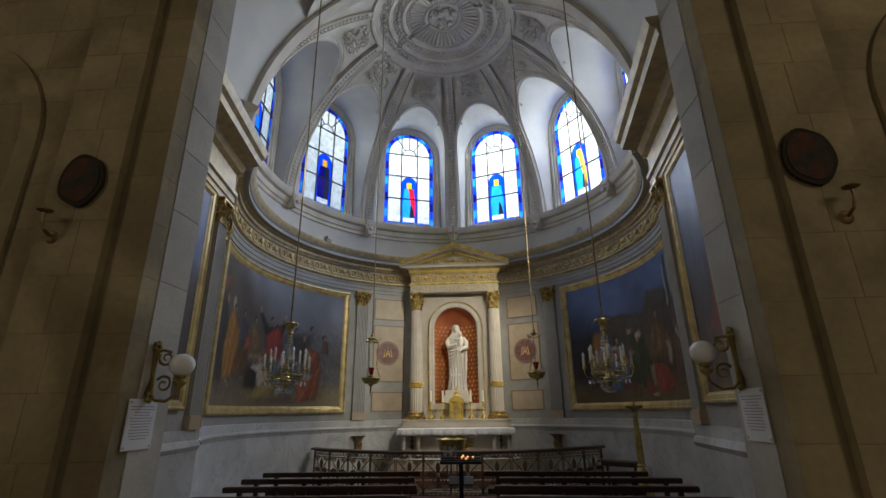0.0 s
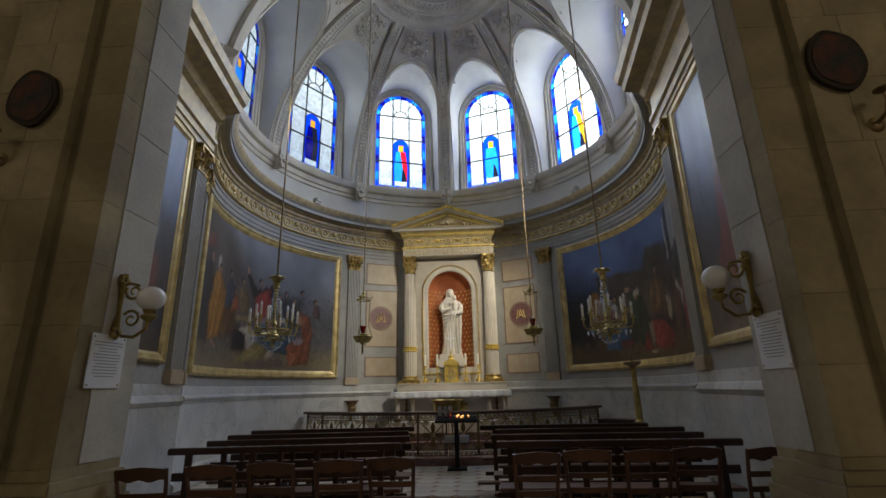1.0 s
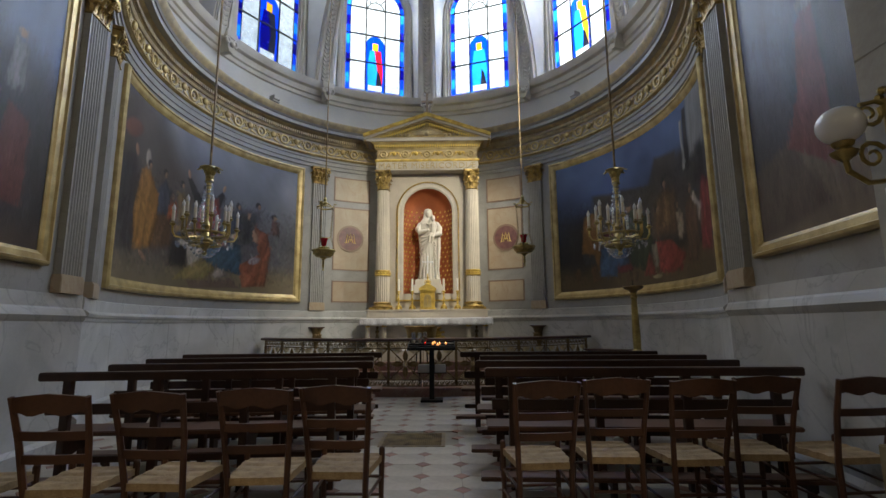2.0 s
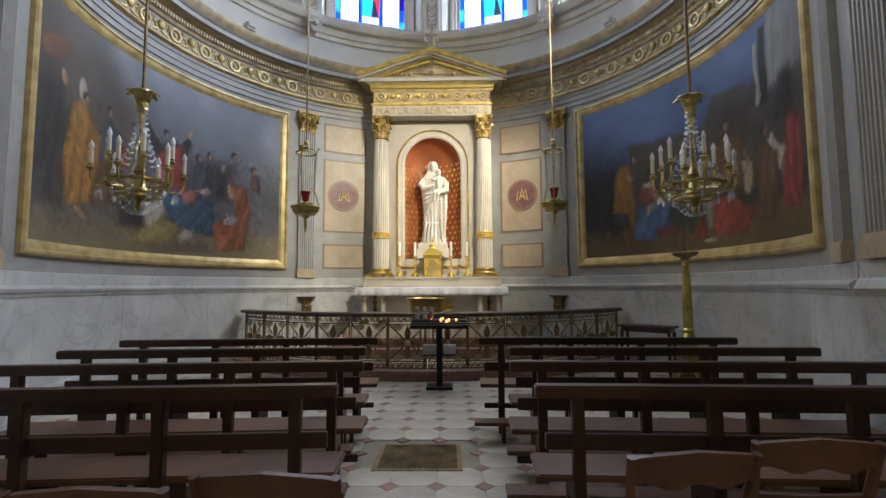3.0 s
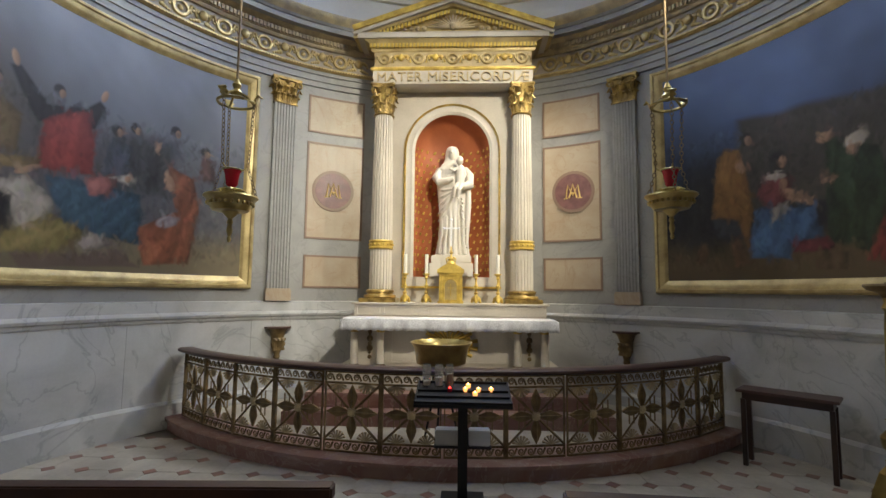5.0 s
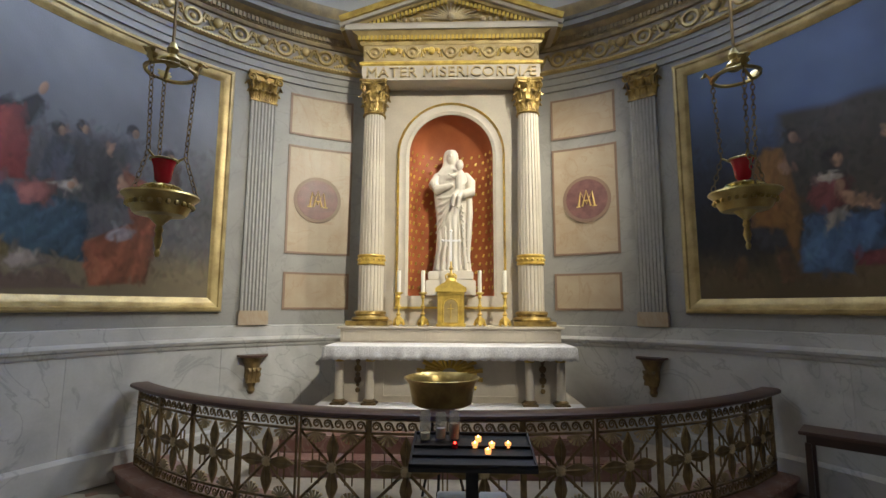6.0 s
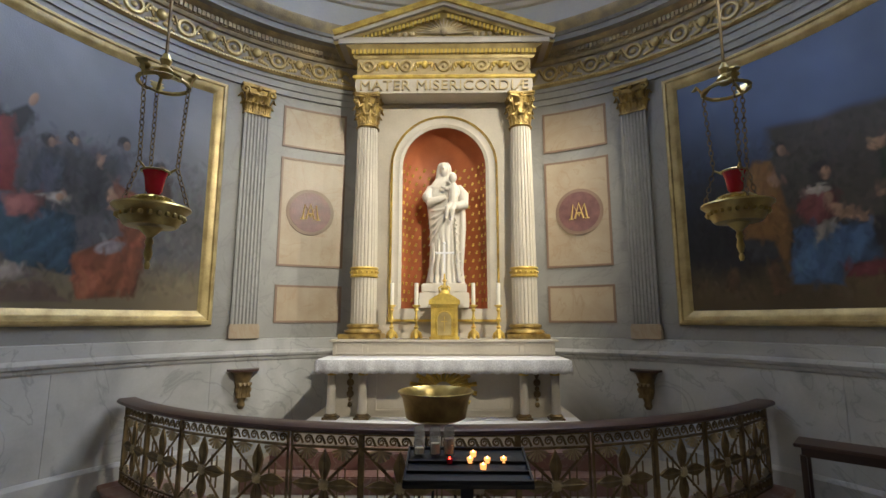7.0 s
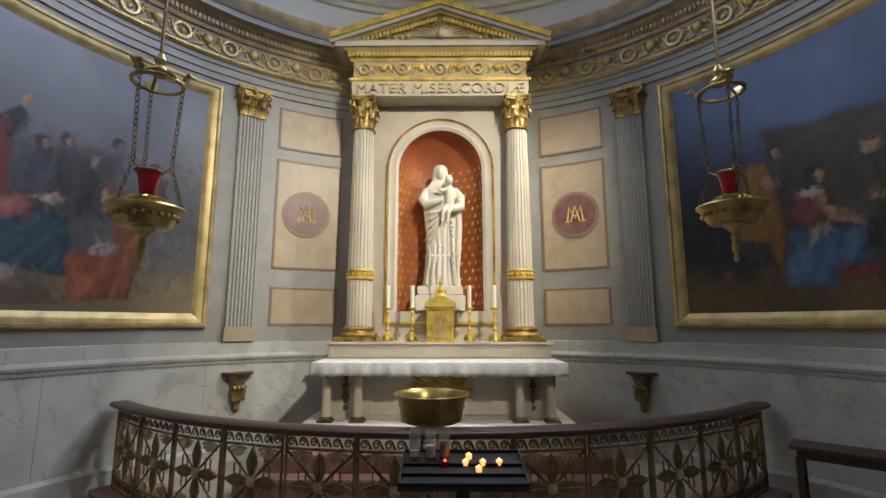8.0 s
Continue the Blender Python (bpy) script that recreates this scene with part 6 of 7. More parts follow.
for k, (x, z1) in enumerate(((-0.17, 0.55), (-0.10, 0.60), (-0.035, 0.78), (0.035, 0.84), (0.10, 0.86), (0.17, 0.9))):    # long folds down to the feet
    tube(bm, [(x * 0.9, -0.150, z1), (x + 0.01, -0.165, z1 * 0.6), (x * 1.1, -0.172, 0.22), (x * 1.2, -0.180 + 0.12 * abs(x), 0.02)], [0.006, 0.022, 0.024, 0.034], 7)
for k in range(6):                              # the falling end of the mantle, in zigzags
    z = 0.88 - 0.12 * k
    tube(bm, [(0.12 + 0.01 * k, -0.172, z), (0.17, -0.180, z - 0.03), (0.135 + 0.008 * k, -0.185, z - 0.07), (0.215, -0.15, z - 0.10)], [0.008, 0.018, 0.016, 0.008], 6)
tube(bm, [(0.25, -0.06, 1.1), (0.262, -0.08, 0.8), (0.245, -0.10, 0.45), (0.23, -0.11, 0.12)], [0.05, 0.05, 0.045, 0.03], 9)
tube(bm, [(0.12, -0.2, 1.05), (0.125, -0.2, 1.16), (0.125, -0.195, 1.28), (0.12, -0.185, 1.36)], [0.062, 0.072, 0.066, 0.035], 10)
ball(bm, (0.115, -0.205, 1.43), 0.066, sx=0.92, sz=1.12, u=16, v=12)
tube(bm, [(0.08, -0.205, 1.31), (0.01, -0.24, 1.27), (-0.05, -0.235, 1.30)], [0.028, 0.024, 0.018], 8)
tube(bm, [(0.175, -0.195, 1.3), (0.205, -0.21, 1.2), (0.155, -0.245, 1.14)], [0.03, 0.027, 0.02], 8)
tube(bm, [(0.09, -0.225, 1.06), (0.035, -0.275, 1.0), (0.025, -0.265, 0.87), (0.01, -0.285, 0.85)], [0.045, 0.036, 0.025, 0.018], 8)
tube(bm, [(0.15, -0.225, 1.05), (0.11, -0.285, 0.97), (0.095, -0.275, 0.85), (0.08, -0.295, 0.83)], [0.045, 0.036, 0.025, 0.018], 8)
ball(bm, (0, 0, 0.0), 0.3, sx=1.0, sy=0.72, sz=0.12, u=24, v=8)
statue = part("statue", bm, STATUE, smooth=True)
statue.matrix_basis = Matrix.Translation((0.01, RY + 0.12, 2.30)) @ Matrix.Diagonal((0.97, 1.0, 1.045, 1))
mod = statue.modifiers.new("union", "REMESH")
mod.mode, mod.voxel_size, mod.use_smooth_shade = "VOXEL", 0.0085, True
mod = statue.modifiers.new("soften", "SMOOTH")
mod.factor, mod.iterations = 0.5, 2
tagged(statue, "white marble statue of a plain draped standing form", "statue")

# ---- sanctuary step, altar steps and the cast-iron rail ----
QY, QR = 16.17, 4.87


def on_rail(phi, r=QR, z=0.0):
    a = radians(phi)
    return Vector((r * math.sin(a), QY - r * math.cos(a), z))


def inside_wall(p, r=RW - 0.055):
    d = math.hypot(p.x - CX, p.y - CY)
    return p if d < r else Vector((CX + (p.x - CX) * r / d, CY + (p.y - CY) * r / d, p.z))


step = thing("sanctuary_step", Matrix(), "curved red marble step under the altar rail", "step", kind="structure")
bm = bmesh.new()
n = 40
rows = []
for i in range(n + 1):
    phi = -47 + 94 * i / n
    rows.append([inside_wall(on_rail(phi, r, z)) for r, z in ((QR - 0.35, 0.0), (QR + 0.16, 0.0), (QR + 0.16, 0.11), (QR + 0.19, 0.115), (QR + 0.195, 0.15), (QR + 0.18, 0.16), (QR - 0.35, 0.16))])
rings(bm, rows)
part("tread", bm, REDSTEP, step, smooth=True)
bm = bmesh.new()
poly = [inside_wall(on_rail(-44 + 88 * i / 30, QR - 0.2, 0.155)) for i in range(31)] + [polar(52 - 104 * i / 40, RW - 0.05, 0.155) for i in range(41)]
rings(bm, [[(p.x, p.y, z) for p in poly] for z in (0.0, 0.155)])
tagged(part("sanctuary_floor", bm, TILE), "raised pale stone floor inside the rail", "floor", kind="structure")
for i, (y, z0, z1, w) in enumerate(((12.28, 0.156, 0.32, 1.95), (12.5, 0.32, 0.49, 1.75))):
    bm = bmesh.new()
    box(bm, -w, w, y, 14.1, z0, z1, 0.012)
    tagged(part("altar_step", bm, REDSTEP), "red-brown marble step before the altar", "step", "altar steps")

rail = thing("altar_rail", Matrix(), "curved cast-iron altar rail, dark bronze with a wooden top", "railing")
MODN, SPAN = 12, 42.6
MW = 2 * QR * math.sin(radians(SPAN / MODN)) - 0.034
ZB, ZT = 0.17, 0.93


z0, z1 = ZB + 0.11, ZT - 0.115
zc = (z0 + z1) / 2


def scroll(flip):
    bm = bmesh.new()
    pts = [(0.05, 0, -flip * 0.032)] + [(0.036 * (1 - k / 16) * math.cos(k * 0.75), 0, flip * 0.036 * (1 - k / 16) * math.sin(k * 0.75)) for k in range(14)]
    tube(bm, pts, [0.011] + [0.010 - 0.0004 * k for k in range(14)], 4)
    return bm


def diagonal(s):
    bm = bmesh.new()
    tube(bm, [(-MW / 2, 0, zc - s * (z1 - z0) / 2), (MW / 2, 0, zc + s * (z1 - z0) / 2)], 0.012, 4)
    return bm


def petal(L):
    bm = bmesh.new()
    w = 0.05
    prism(bm, [(0.03, 0.014), (0.03, -0.014), (L * 0.36, -w * 0.8), (L * 0.56, -w), (L * 0.74, -w * 0.7), (L, 0), (L * 0.74, w * 0.7), (L * 0.56, w), (L * 0.36, w * 0.8)], -0.010, 0.010)
    tube(bm, [(0.04, -0.012, 0), (L * 0.9, -0.012, 0)], 0.008, 4)
    return bm


def palmette(up):
    bm = bmesh.new()
    for k in range(7):
        a = math.pi * (0.10 + 0.80 * k / 6)
        tube(bm, [(0, 0, 0), (0.055 * math.cos(a), 0, up * 0.055 * math.sin(a)), (0.09 * math.cos(a), 0, up * 0.088 * math.sin(a))], [0.006, 0.009, 0.014], 4)
    return bm


bm_frame = bmesh.new()
for z in (ZB, ZB + 0.10, ZT - 0.105, ZT):
    box(bm_frame, -MW / 2, MW / 2, -0.011, 0.011, z - 0.009, z + 0.009)
for s in (-1, 1):
    box(bm_frame, s * MW / 2 - 0.006, s * MW / 2 + 0.006, -0.010, 0.010, ZB - 0.009, ZT + 0.009)
bm_rose = bmesh.new()
ball(bm_rose, (0, -0.012, 0), 0.036, sy=0.6, u=10, v=6)
for k in range(8):
    ball(bm_rose, (0.036 * math.cos(k * 0.785), -0.008, 0.036 * math.sin(k * 0.785)), 0.015, sy=0.7, u=6, v=4)
bm_bar = bmesh.new()
box(bm_bar, -0.004, 0.004, -0.006, 0.006, -0.13, 0.13)
T = Matrix.Translation
# each kind of piece with the places that it takes in a panel
pieces = [("scroll", scroll(1), BRONZE, [T((-MW / 2 + MW * (i + 0.45) / 6, 0, ZT - 0.053)) for i in range(6)]),
          ("scroll", scroll(-1), BRONZE, [T((-MW / 2 + MW * (i + 0.45) / 6, 0, ZB + 0.05)) for i in range(6)]),
          ("diagonal", diagonal(1), BRONZE, [Matrix()]), ("diagonal", diagonal(-1), BRONZE, [Matrix()]),
          ("petal", petal(MW / 2 - 0.012), BRONZE, [T((0, 0, zc)) @ pose(0, 0, 0, 0, a, 0) for a in (0, 180)]),
          ("petal", petal((z1 - z0) / 2 - 0.004), BRONZE, [T((0, 0, zc)) @ pose(0, 0, 0, 0, a, 0) for a in (90, 270)]),
          ("rosette", bm_rose, OLDGILT, [T((0, 0, zc))]),
          ("palmette", palmette(1), OLDGILT, [T((x, 0, z0)) for x in (-0.15, 0.15)]), ("palmette", palmette(-1), OLDGILT, [T((x, 0, z1)) for x in (-0.15, 0.15)]),
          ("bar", bm_bar, BRONZE, [T((cx + q * 0.03, 0, zc)) for cx in (-MW / 4, MW / 4) for q in (-1, 1)])]
panel_ob, seeds = None, []
for i in range(MODN):
    phi = -SPAN + 2 * SPAN * (i + 0.5) / MODN
    m = Matrix.Translation(on_rail(phi)) @ pose(0, 0, 0, 0, 0, phi)
    if panel_ob is None:
        panel_ob = part("panel", bm_frame, BRONZE, rail)
        panel_ob.matrix_basis = m
        for name, b, mat, spots in pieces:
            for q, spot in enumerate(spots):
                if q == 0:
                    ob = part(name, b, mat, panel_ob)
                    ob.matrix_basis = spot
                    seeds.append((name, ob, spots))
                else:
                    again(ob, name, panel_ob, spot)
    else:
        p2 = again(panel_ob, "panel", rail, m)
        for name, ob, spots in seeds:
            for spot in spots:
                again(ob, name, p2, spot)
bm = bmesh.new()
box(bm, -0.017, 0.017, -0.02, 0.02, 0.16, 0.945, 0.003)
for z in (0.30, 0.8):
    box(bm, -0.021, 0.021, -0.024, 0.024, z - 0.012, z + 0.012, 0.003)
post = None
for i in [0, *range(1, MODN, 2), MODN]:
    phi = -SPAN + 2 * SPAN * i / MODN
    m = Matrix.Translation(on_rail(phi)) @ pose(0, 0, 0, 0, 0, phi)
    if post is None:
        post = part("post", bm, BRONZE, rail)
        post.matrix_basis = m
    else:
        again(post, "post", rail, m)
bm = bmesh.new()
rings(bm, [[on_rail(-SPAN - 0.6 + (2 * SPAN + 1.2) * i / 60, QR + d, z) for d, z in ((-0.075, 0.945), (0.075, 0.945), (0.095, 0.96), (0.095, 0.985), (0.07, 1.0), (-0.07, 1.0), (-0.095, 0.985), (-0.095, 0.96))] for i in range(61)])
part("top_rail", bm, RAILWOOD, rail, "dark wooden top rail", smooth=True)


# ---- benches and chairs ----
def make_bench(length):
    """A church bench that faces +y; its back stands on the origin's line, from x = 0 to x = length."""
    b = thing("bench", Matrix(), "dark wooden church bench with open back and narrow kneeler", "bench", "rows of benches")
    bm = bmesh.new()
    box(bm, -0.05, length + 0.05, -0.035, 0.05, 0.835, 0.90, 0.008)
    part("top_rail", bm, WOOD, b)
    bm = bmesh.new()
    box(bm, 0.0, length, 0.005, 0.03, 0.58, 0.66, 0.004)
    part("back_board", bm, WOOD, b)
    bm = bmesh.new()
    box(bm, -0.04, length + 0.04, 0.03, 0.36, 0.415, 0.45, 0.008)
    part("seat", bm, SEATWOOD, b, "worn brown plank seat")
    bm = bmesh.new()
    box(bm, 0.0, length, 0.12, 0.145, 0.20, 0.25, 0.004)
    part("stretcher", bm, WOOD, b)
    bm = bmesh.new()
    box(bm, -0.10, length - 0.02, -0.33, -0.16, 0.155, 0.185, 0.006)
    part("kneeler", bm, SEATWOOD, b, "narrow worn kneeling plank")
    k = 4
    for i in range(k):
        x = 0.16 + (length - 0.32) * i / (k - 1)
        bm = bmesh.new()
        box(bm, x - 0.03, x + 0.03, -0.02, 0.035, 0.0, 0.85, 0.004)
        part("upright", bm, WOOD, b)
        bm = bmesh.new()
        prism(bm, [(0.035, 0.415), (0.32, 0.415), (0.33, 0.38), (0.26, 0.33), (0.27, 0.03), (0.32, 0.0), (0.21, 0.0), (0.2, 0.3), (0.035, 0.26)], x - 0.02, x + 0.02, Matrix(((0, 1, 0, 0), (1, 0, 0, 0), (0, 0, 1, 0), (0, 0, 0, 1))))
        part("bracket", bm, WOOD, b)
        bm = bmesh.new()
        box(bm, x - 0.018, x + 0.018, -0.32, -0.02, 0.10, 0.155, 0.004)
        box(bm, x - 0.018, x + 0.018, -0.30, -0.24, 0.0, 0.10, 0.004)
        part("kneeler_bearer", bm, WOOD, b)
    return b


ROWS_Y = (8.75, 8.02, 7.30, 6.55)
left = make_bench(2.33)
right = make_bench(2.3)
for i, y in enumerate(ROWS_Y):
    ml = Matrix.Translation(((-0.42, -0.41, -0.30, -0.30)[i], y, 0)) @ pose(0, 0, 0, 0, 0, 3.5) @ Matrix.Translation((-2.33, 0, 0))
    mr = Matrix.Translation(((0.66, 0.86, 0.77, 0.80)[i], y - 0.03, 0)) @ pose(0, 0, 0, 0, 0, -3.0)
    if i == 0:
        left.matrix_basis, right.matrix_basis = ml, mr
    else:
        copy_thing(left, ml)
        copy_thing(right, mr)


def make_chair():
    """A rush-seated church chair that faces +y."""
    c = thing("chair", Matrix(), "brown wooden church chair with a woven straw seat", "chair", "row of chairs")
    W, H = 0.20, 0.92
    for s in (-1, 1):
        bm = bmesh.new()
        tube(bm, [(s * 0.165, -0.005, 0.0), (s * 0.17, 0.0, 0.42), (s * 0.19, -0.05, 0.70), (s * 0.205, -0.11, H)], [0.017, 0.019, 0.018, 0.016], 6)
        part("back_leg", bm, CHAIRWOOD, c, smooth=True)
        bm = bmesh.new()
        tube(bm, [(s * 0.195, 0.37, 0.0), (s * 0.20, 0.36, 0.47)], [0.016, 0.02], 8)
        ball(bm, (s * 0.20, 0.36, 0.475), 0.021, u=8, v=5)
        part("front_leg", bm, CHAIRWOOD, c, smooth=True)
        for z in (0.16, 0.29):
            bm = bmesh.new()
            tube(bm, [(s * 0.168, 0.0, z), (s * 0.197, 0.365, z + 0.02)], 0.010, 6)
            part("side_stretcher", bm, CHAIRWOOD, c, smooth=True)
    for y, z, w in ((0.365, 0.2, 0.196), (0.365, 0.31, 0.197), (0.0, 0.24, 0.168)):
        bm = bmesh.new()
        tube(bm, [(-w, y, z), (w, y, z)], 0.010, 6)
        part("stretcher", bm, CHAIRWOOD, c, smooth=True)
    bm = bmesh.new()
    rows = []
    for i in range(13):
        x = -0.203 + 0.406 * i / 12
        bow = -0.02 * (1 - (x / 0.203) ** 2)
        hi = H - 0.005 + 0.022 * (1 - abs(x) / 0.203) ** 0.7
        lo = H - 0.085 + 0.010 * math.cos(math.pi * 2.4 * x / 0.203)
        rows.append([(x, -0.115 + bow, hi), (x, -0.092 + bow, hi), (x, -0.082 + bow, lo), (x, -0.105 + bow, lo)])
    rings(bm, rows)
    part("crest_rail", bm, CHAIRWOOD, c)
    for z, y in ((0.72, -0.055), (0.60, -0.03)):
        bm = bmesh.new()
        rings(bm, [[(x, y - 0.009 - 0.015 * (1 - (x / 0.19) ** 2), z + 0.022), (x, y + 0.009 - 0.015 * (1 - (x / 0.19) ** 2), z + 0.022), (x, y + 0.009 - 0.015 * (1 - (x / 0.19) ** 2), z - 0.022), (x, y - 0.009 - 0.015 * (1 - (x / 0.19) ** 2), z - 0.022)] for x in [-0.188 + 0.376 * i / 8 for i in range(9)]])
        part("slat", bm, CHAIRWOOD, c)
    bm = bmesh.new()
    rows = []
    for j in range(13):
        t = j / 12
        w = 0.175 + 0.03 * t
        rows.append([(w * q, -0.01 + 0.38 * t, 0.445 + 0.004 * math.sin(j * 2.2) - 0.012 * (1 - max(abs(q), abs(2 * t - 1)))) for q in (-1, -0.66, -0.33, 0, 0.33, 0.66, 1)] + [(w * q, -0.01 + 0.38 * t, 0.405) for q in (1, 0, -1)])
    rings(bm, rows)
    part("seat", bm, STRAW, c, "woven straw seat")
    return c


CHAIRS = ((-2.02, 5.02, 5), (-1.53, 5.12, 2), (-1.08, 5.2, -3), (-0.575, 5.29, 3), (-0.16, 5.38, -2), (1.025, 5.53, 4), (1.476, 5.64, -2), (1.954, 5.58, 3), (2.40, 5.68, -3), (2.93, 5.60, 6))
ch = make_chair()
for i, (x, y, r) in enumerate(CHAIRS):
    m = Matrix.Translation((x, y + 0.1, 0)) @ pose(0, 0, 0, 0, 0, r)
    if i == 0:
        ch.matrix_basis = m @ Matrix.Diagonal((0.92, 1, 0.98, 1))
    else:
        copy_thing(ch, m)

# ---- candle stand, basin, bench and tall candlestick near the rail ----
stand = thing("candle_stand", Matrix.Translation((0.19, 10.72, 0)), "black iron votive candle stand with a sloping tray", "candle stand")
bm = bmesh.new()
box(bm, -0.18, 0.18, -0.16, 0.16, 0.0, 0.035, 0.004)
part("foot", bm, IRON, stand)
bm = bmesh.new()
box(bm, -0.04, 0.04, -0.04, 0.04, 0.03, 0.86, 0.004)
part("post", bm, IRON, stand)
bm = bmesh.new()
box(bm, -0.39, 0.39, -0.22, 0.22, -0.03, 0.0, 0.004)
for y in (-0.21, -0.1, 0.02, 0.2):
    box(bm, -0.385, 0.385, y, y + 0.012, 0.0, 0.018)
for s in (-1, 1):
    box(bm, s * 0.382 - 0.006, s * 0.382 + 0.006, -0.21, 0.21, 0.0, 0.02)
tray = part("tray", bm, IRON, stand)
tray.matrix_basis = Matrix.Translation((0, -0.06, 0.90)) @ pose(0, 0, 0, 12, 0, 0)
bm = bmesh.new()
box(bm, -0.24, 0.24, -0.02, 0.16, 0.44, 0.455, 0.003)
box(bm, -0.24, 0.24, 0.145, 0.16, 0.44, 0.56, 0.003)
part("lower_shelf", bm, IRON, stand)
for x, w, col in ((-0.13, 0.20, MARBLE), (0.14, 0.18, PAPER)):
    bm = bmesh.new()
    box(bm, 0.19 + x - w / 2, 0.19 + x + w / 2, 10.72, 10.85, 0.456, 0.58, 0.008)
    tagged(part("candle_box", bm, col), "small pale carton of candles on the stand's shelf", "box", "candle boxes")
tm = Matrix.Translation((0.19, 10.72, 0)) @ tray.matrix_basis
for k, (x, y, h) in enumerate(((-0.31, 0.12, 0.19), (-0.205, 0.12, 0.185), (-0.115, 0.12, 0.19))):
    p = tm @ Vector((x, y, 0.002))
    j = thing("candle_jar", Matrix.Translation(p), "tall clear glass candle jar, nearly empty", "jar", "candle jars")
    bm = bmesh.new()
    lathe(bm, [(0.033, 0.0), (0.038, 0.01), (0.038, h - 0.03), (0.032, h - 0.015), (0.034, h), (0.03, h), (0.029, h - 0.015), (0.034, h - 0.035), (0.034, 0.014), (0.0, 0.012)], 16)
    part("glass", bm, JAR, j, smooth=True)
    bm = bmesh.new()
    lathe(bm, [(0.03, 0.014), (0.03, 0.05 + 0.03 * k), (0.0, 0.05 + 0.03 * k)], 12)
    part("wax", bm, (WAX, WAX, OCHRE)[k], j)
for x, y, red in ((-0.11, 0.02, True), (0.02, 0.03, False), (0.13, 0.03, False), (0.235, 0.035, False), (0.10, -0.05, False), (0.045, 0.11, False)):
    p = tm @ Vector((x, y, 0.002))
    j = thing("tea_light", Matrix.Translation(p), "small lit votive candle in a %s cup" % ("red" if red else "clear"), "candle", "votive candles")
    bm = bmesh.new()
    lathe(bm, [(0.018, 0.0), (0.021, 0.03), (0.019, 0.031), (0.0, 0.02)], 12)
    part("cup", bm, RUBY if red else GLOWCUP, j, smooth=True)
    bm = bmesh.new()
    lathe(bm, [(0.002, 0.02), (0.006, 0.026), (0.005, 0.033), (0.001, 0.042)], 8)
    part("flame", bm, REDFLAME if red else FLAME, j, "small burning flame", smooth=True)

basin = thing("basin", Matrix.Translation((-0.04, 11.72, 0.155)), "wide brass baptismal basin on an iron tripod", "basin")
bm = bmesh.new()
lathe(bm, [(0.02, 0.80), (0.22, 0.815), (0.26, 0.835), (0.275, 0.92), (0.29, 1.0), (0.325, 1.042), (0.33, 1.05), (0.32, 1.055), (0.28, 1.01), (0.265, 0.92), (0.245, 0.85), (0.02, 0.825)], 40)
part("bowl", bm, BRASS, basin, smooth=True)
for i in range(3):
    a = 2 * math.pi * i / 3 + 0.4
    bm = bmesh.new()
    tube(bm, [(0.10 * math.cos(a), 0.10 * math.sin(a), 0.81), (0.12 * math.cos(a), 0.12 * math.sin(a), 0.4), (0.22 * math.cos(a), 0.22 * math.sin(a), 0.01)], 0.012, 6)
    part("leg", bm, IRON, basin, smooth=True)

side = thing("side_bench", Matrix.Translation((3.45, 11.65, 0)) @ pose(0, 0, 0, 0, 0, -42), "dark brown wooden bench standing by the marble wall", "bench")
bm = bmesh.new()
box(bm, -0.42, 0.42, -0.17, 0.17, 0.735, 0.765, 0.006)
part("top", bm, RAILWOOD, side)
bm = bmesh.new()
box(bm, -0.37, 0.37, -0.13, 0.13, 0.66, 0.734)
part("apron", bm, WOOD, side)
for x in (-0.36, 0.36):
    for y in (-0.12, 0.12):
        bm = bmesh.new()
        box(bm, x - 0.022, x + 0.022, y - 0.022, y + 0.022, 0.0, 0.67, 0.003)
        part("leg", bm, WOOD, side)

tall = thing("floor_candlestick", Matrix.Translation((3.52, 10.5, 0)), "tall gilt bronze floor candlestick with a wide drip dish", "candlestick")
bm = bmesh.new()
for i in range(3):
    a = 2 * math.pi * i / 3 + 0.9
    rings(bm, [[(math.cos(a) * r + math.cos(a + 1.57) * w * q, math.sin(a) * r + math.sin(a + 1.57) * w * q, z) for q, z in ((-1, z0), (1, z0), (1, z0 + 0.03), (-1, z0 + 0.03))] for r, w, z0 in ((0.04, 0.09, 0.42), (0.10, 0.10, 0.34), (0.16, 0.09, 0.2), (0.2, 0.07, 0.1), (0.26, 0.06, 0.02))])
    ball(bm, (0.26 * math.cos(a), 0.26 * math.sin(a), 0.03), 0.045, u=8, v=6)
lathe(bm, [(0.2, 0.05), (0.17, 0.2), (0.12, 0.36), (0.09, 0.45)], 3)
part("tripod_foot", bm, BRASS, tall)
bm = bmesh.new()
lathe(bm, [(0.09, 0.44), (0.10, 0.48), (0.06, 0.52), (0.11, 0.58), (0.12, 0.66), (0.075, 0.72), (0.06, 0.76), (0.085, 0.79), (0.06, 0.82), (0.065, 1.0), (0.05, 1.5), (0.042, 1.62), (0.06, 1.65), (0.042, 1.69), (0.05, 1.73)], 20)
part("stem", bm, BRASS, tall, smooth=True)
bm = bmesh.new()
lathe(bm, [(0.045, 1.72), (0.07, 1.76), (0.14, 1.79), (0.165, 1.82), (0.16, 1.835), (0.05, 1.81), (0.03, 1.85)], 24)
part("drip_dish", bm, BRONZE, tall, smooth=True)
bm = bmesh.new()
tube(bm, [(0, 0, 1.83), (0, 0, 1.93)], [0.012, 0.004], 6)
part("spike", bm, IRON, tall)

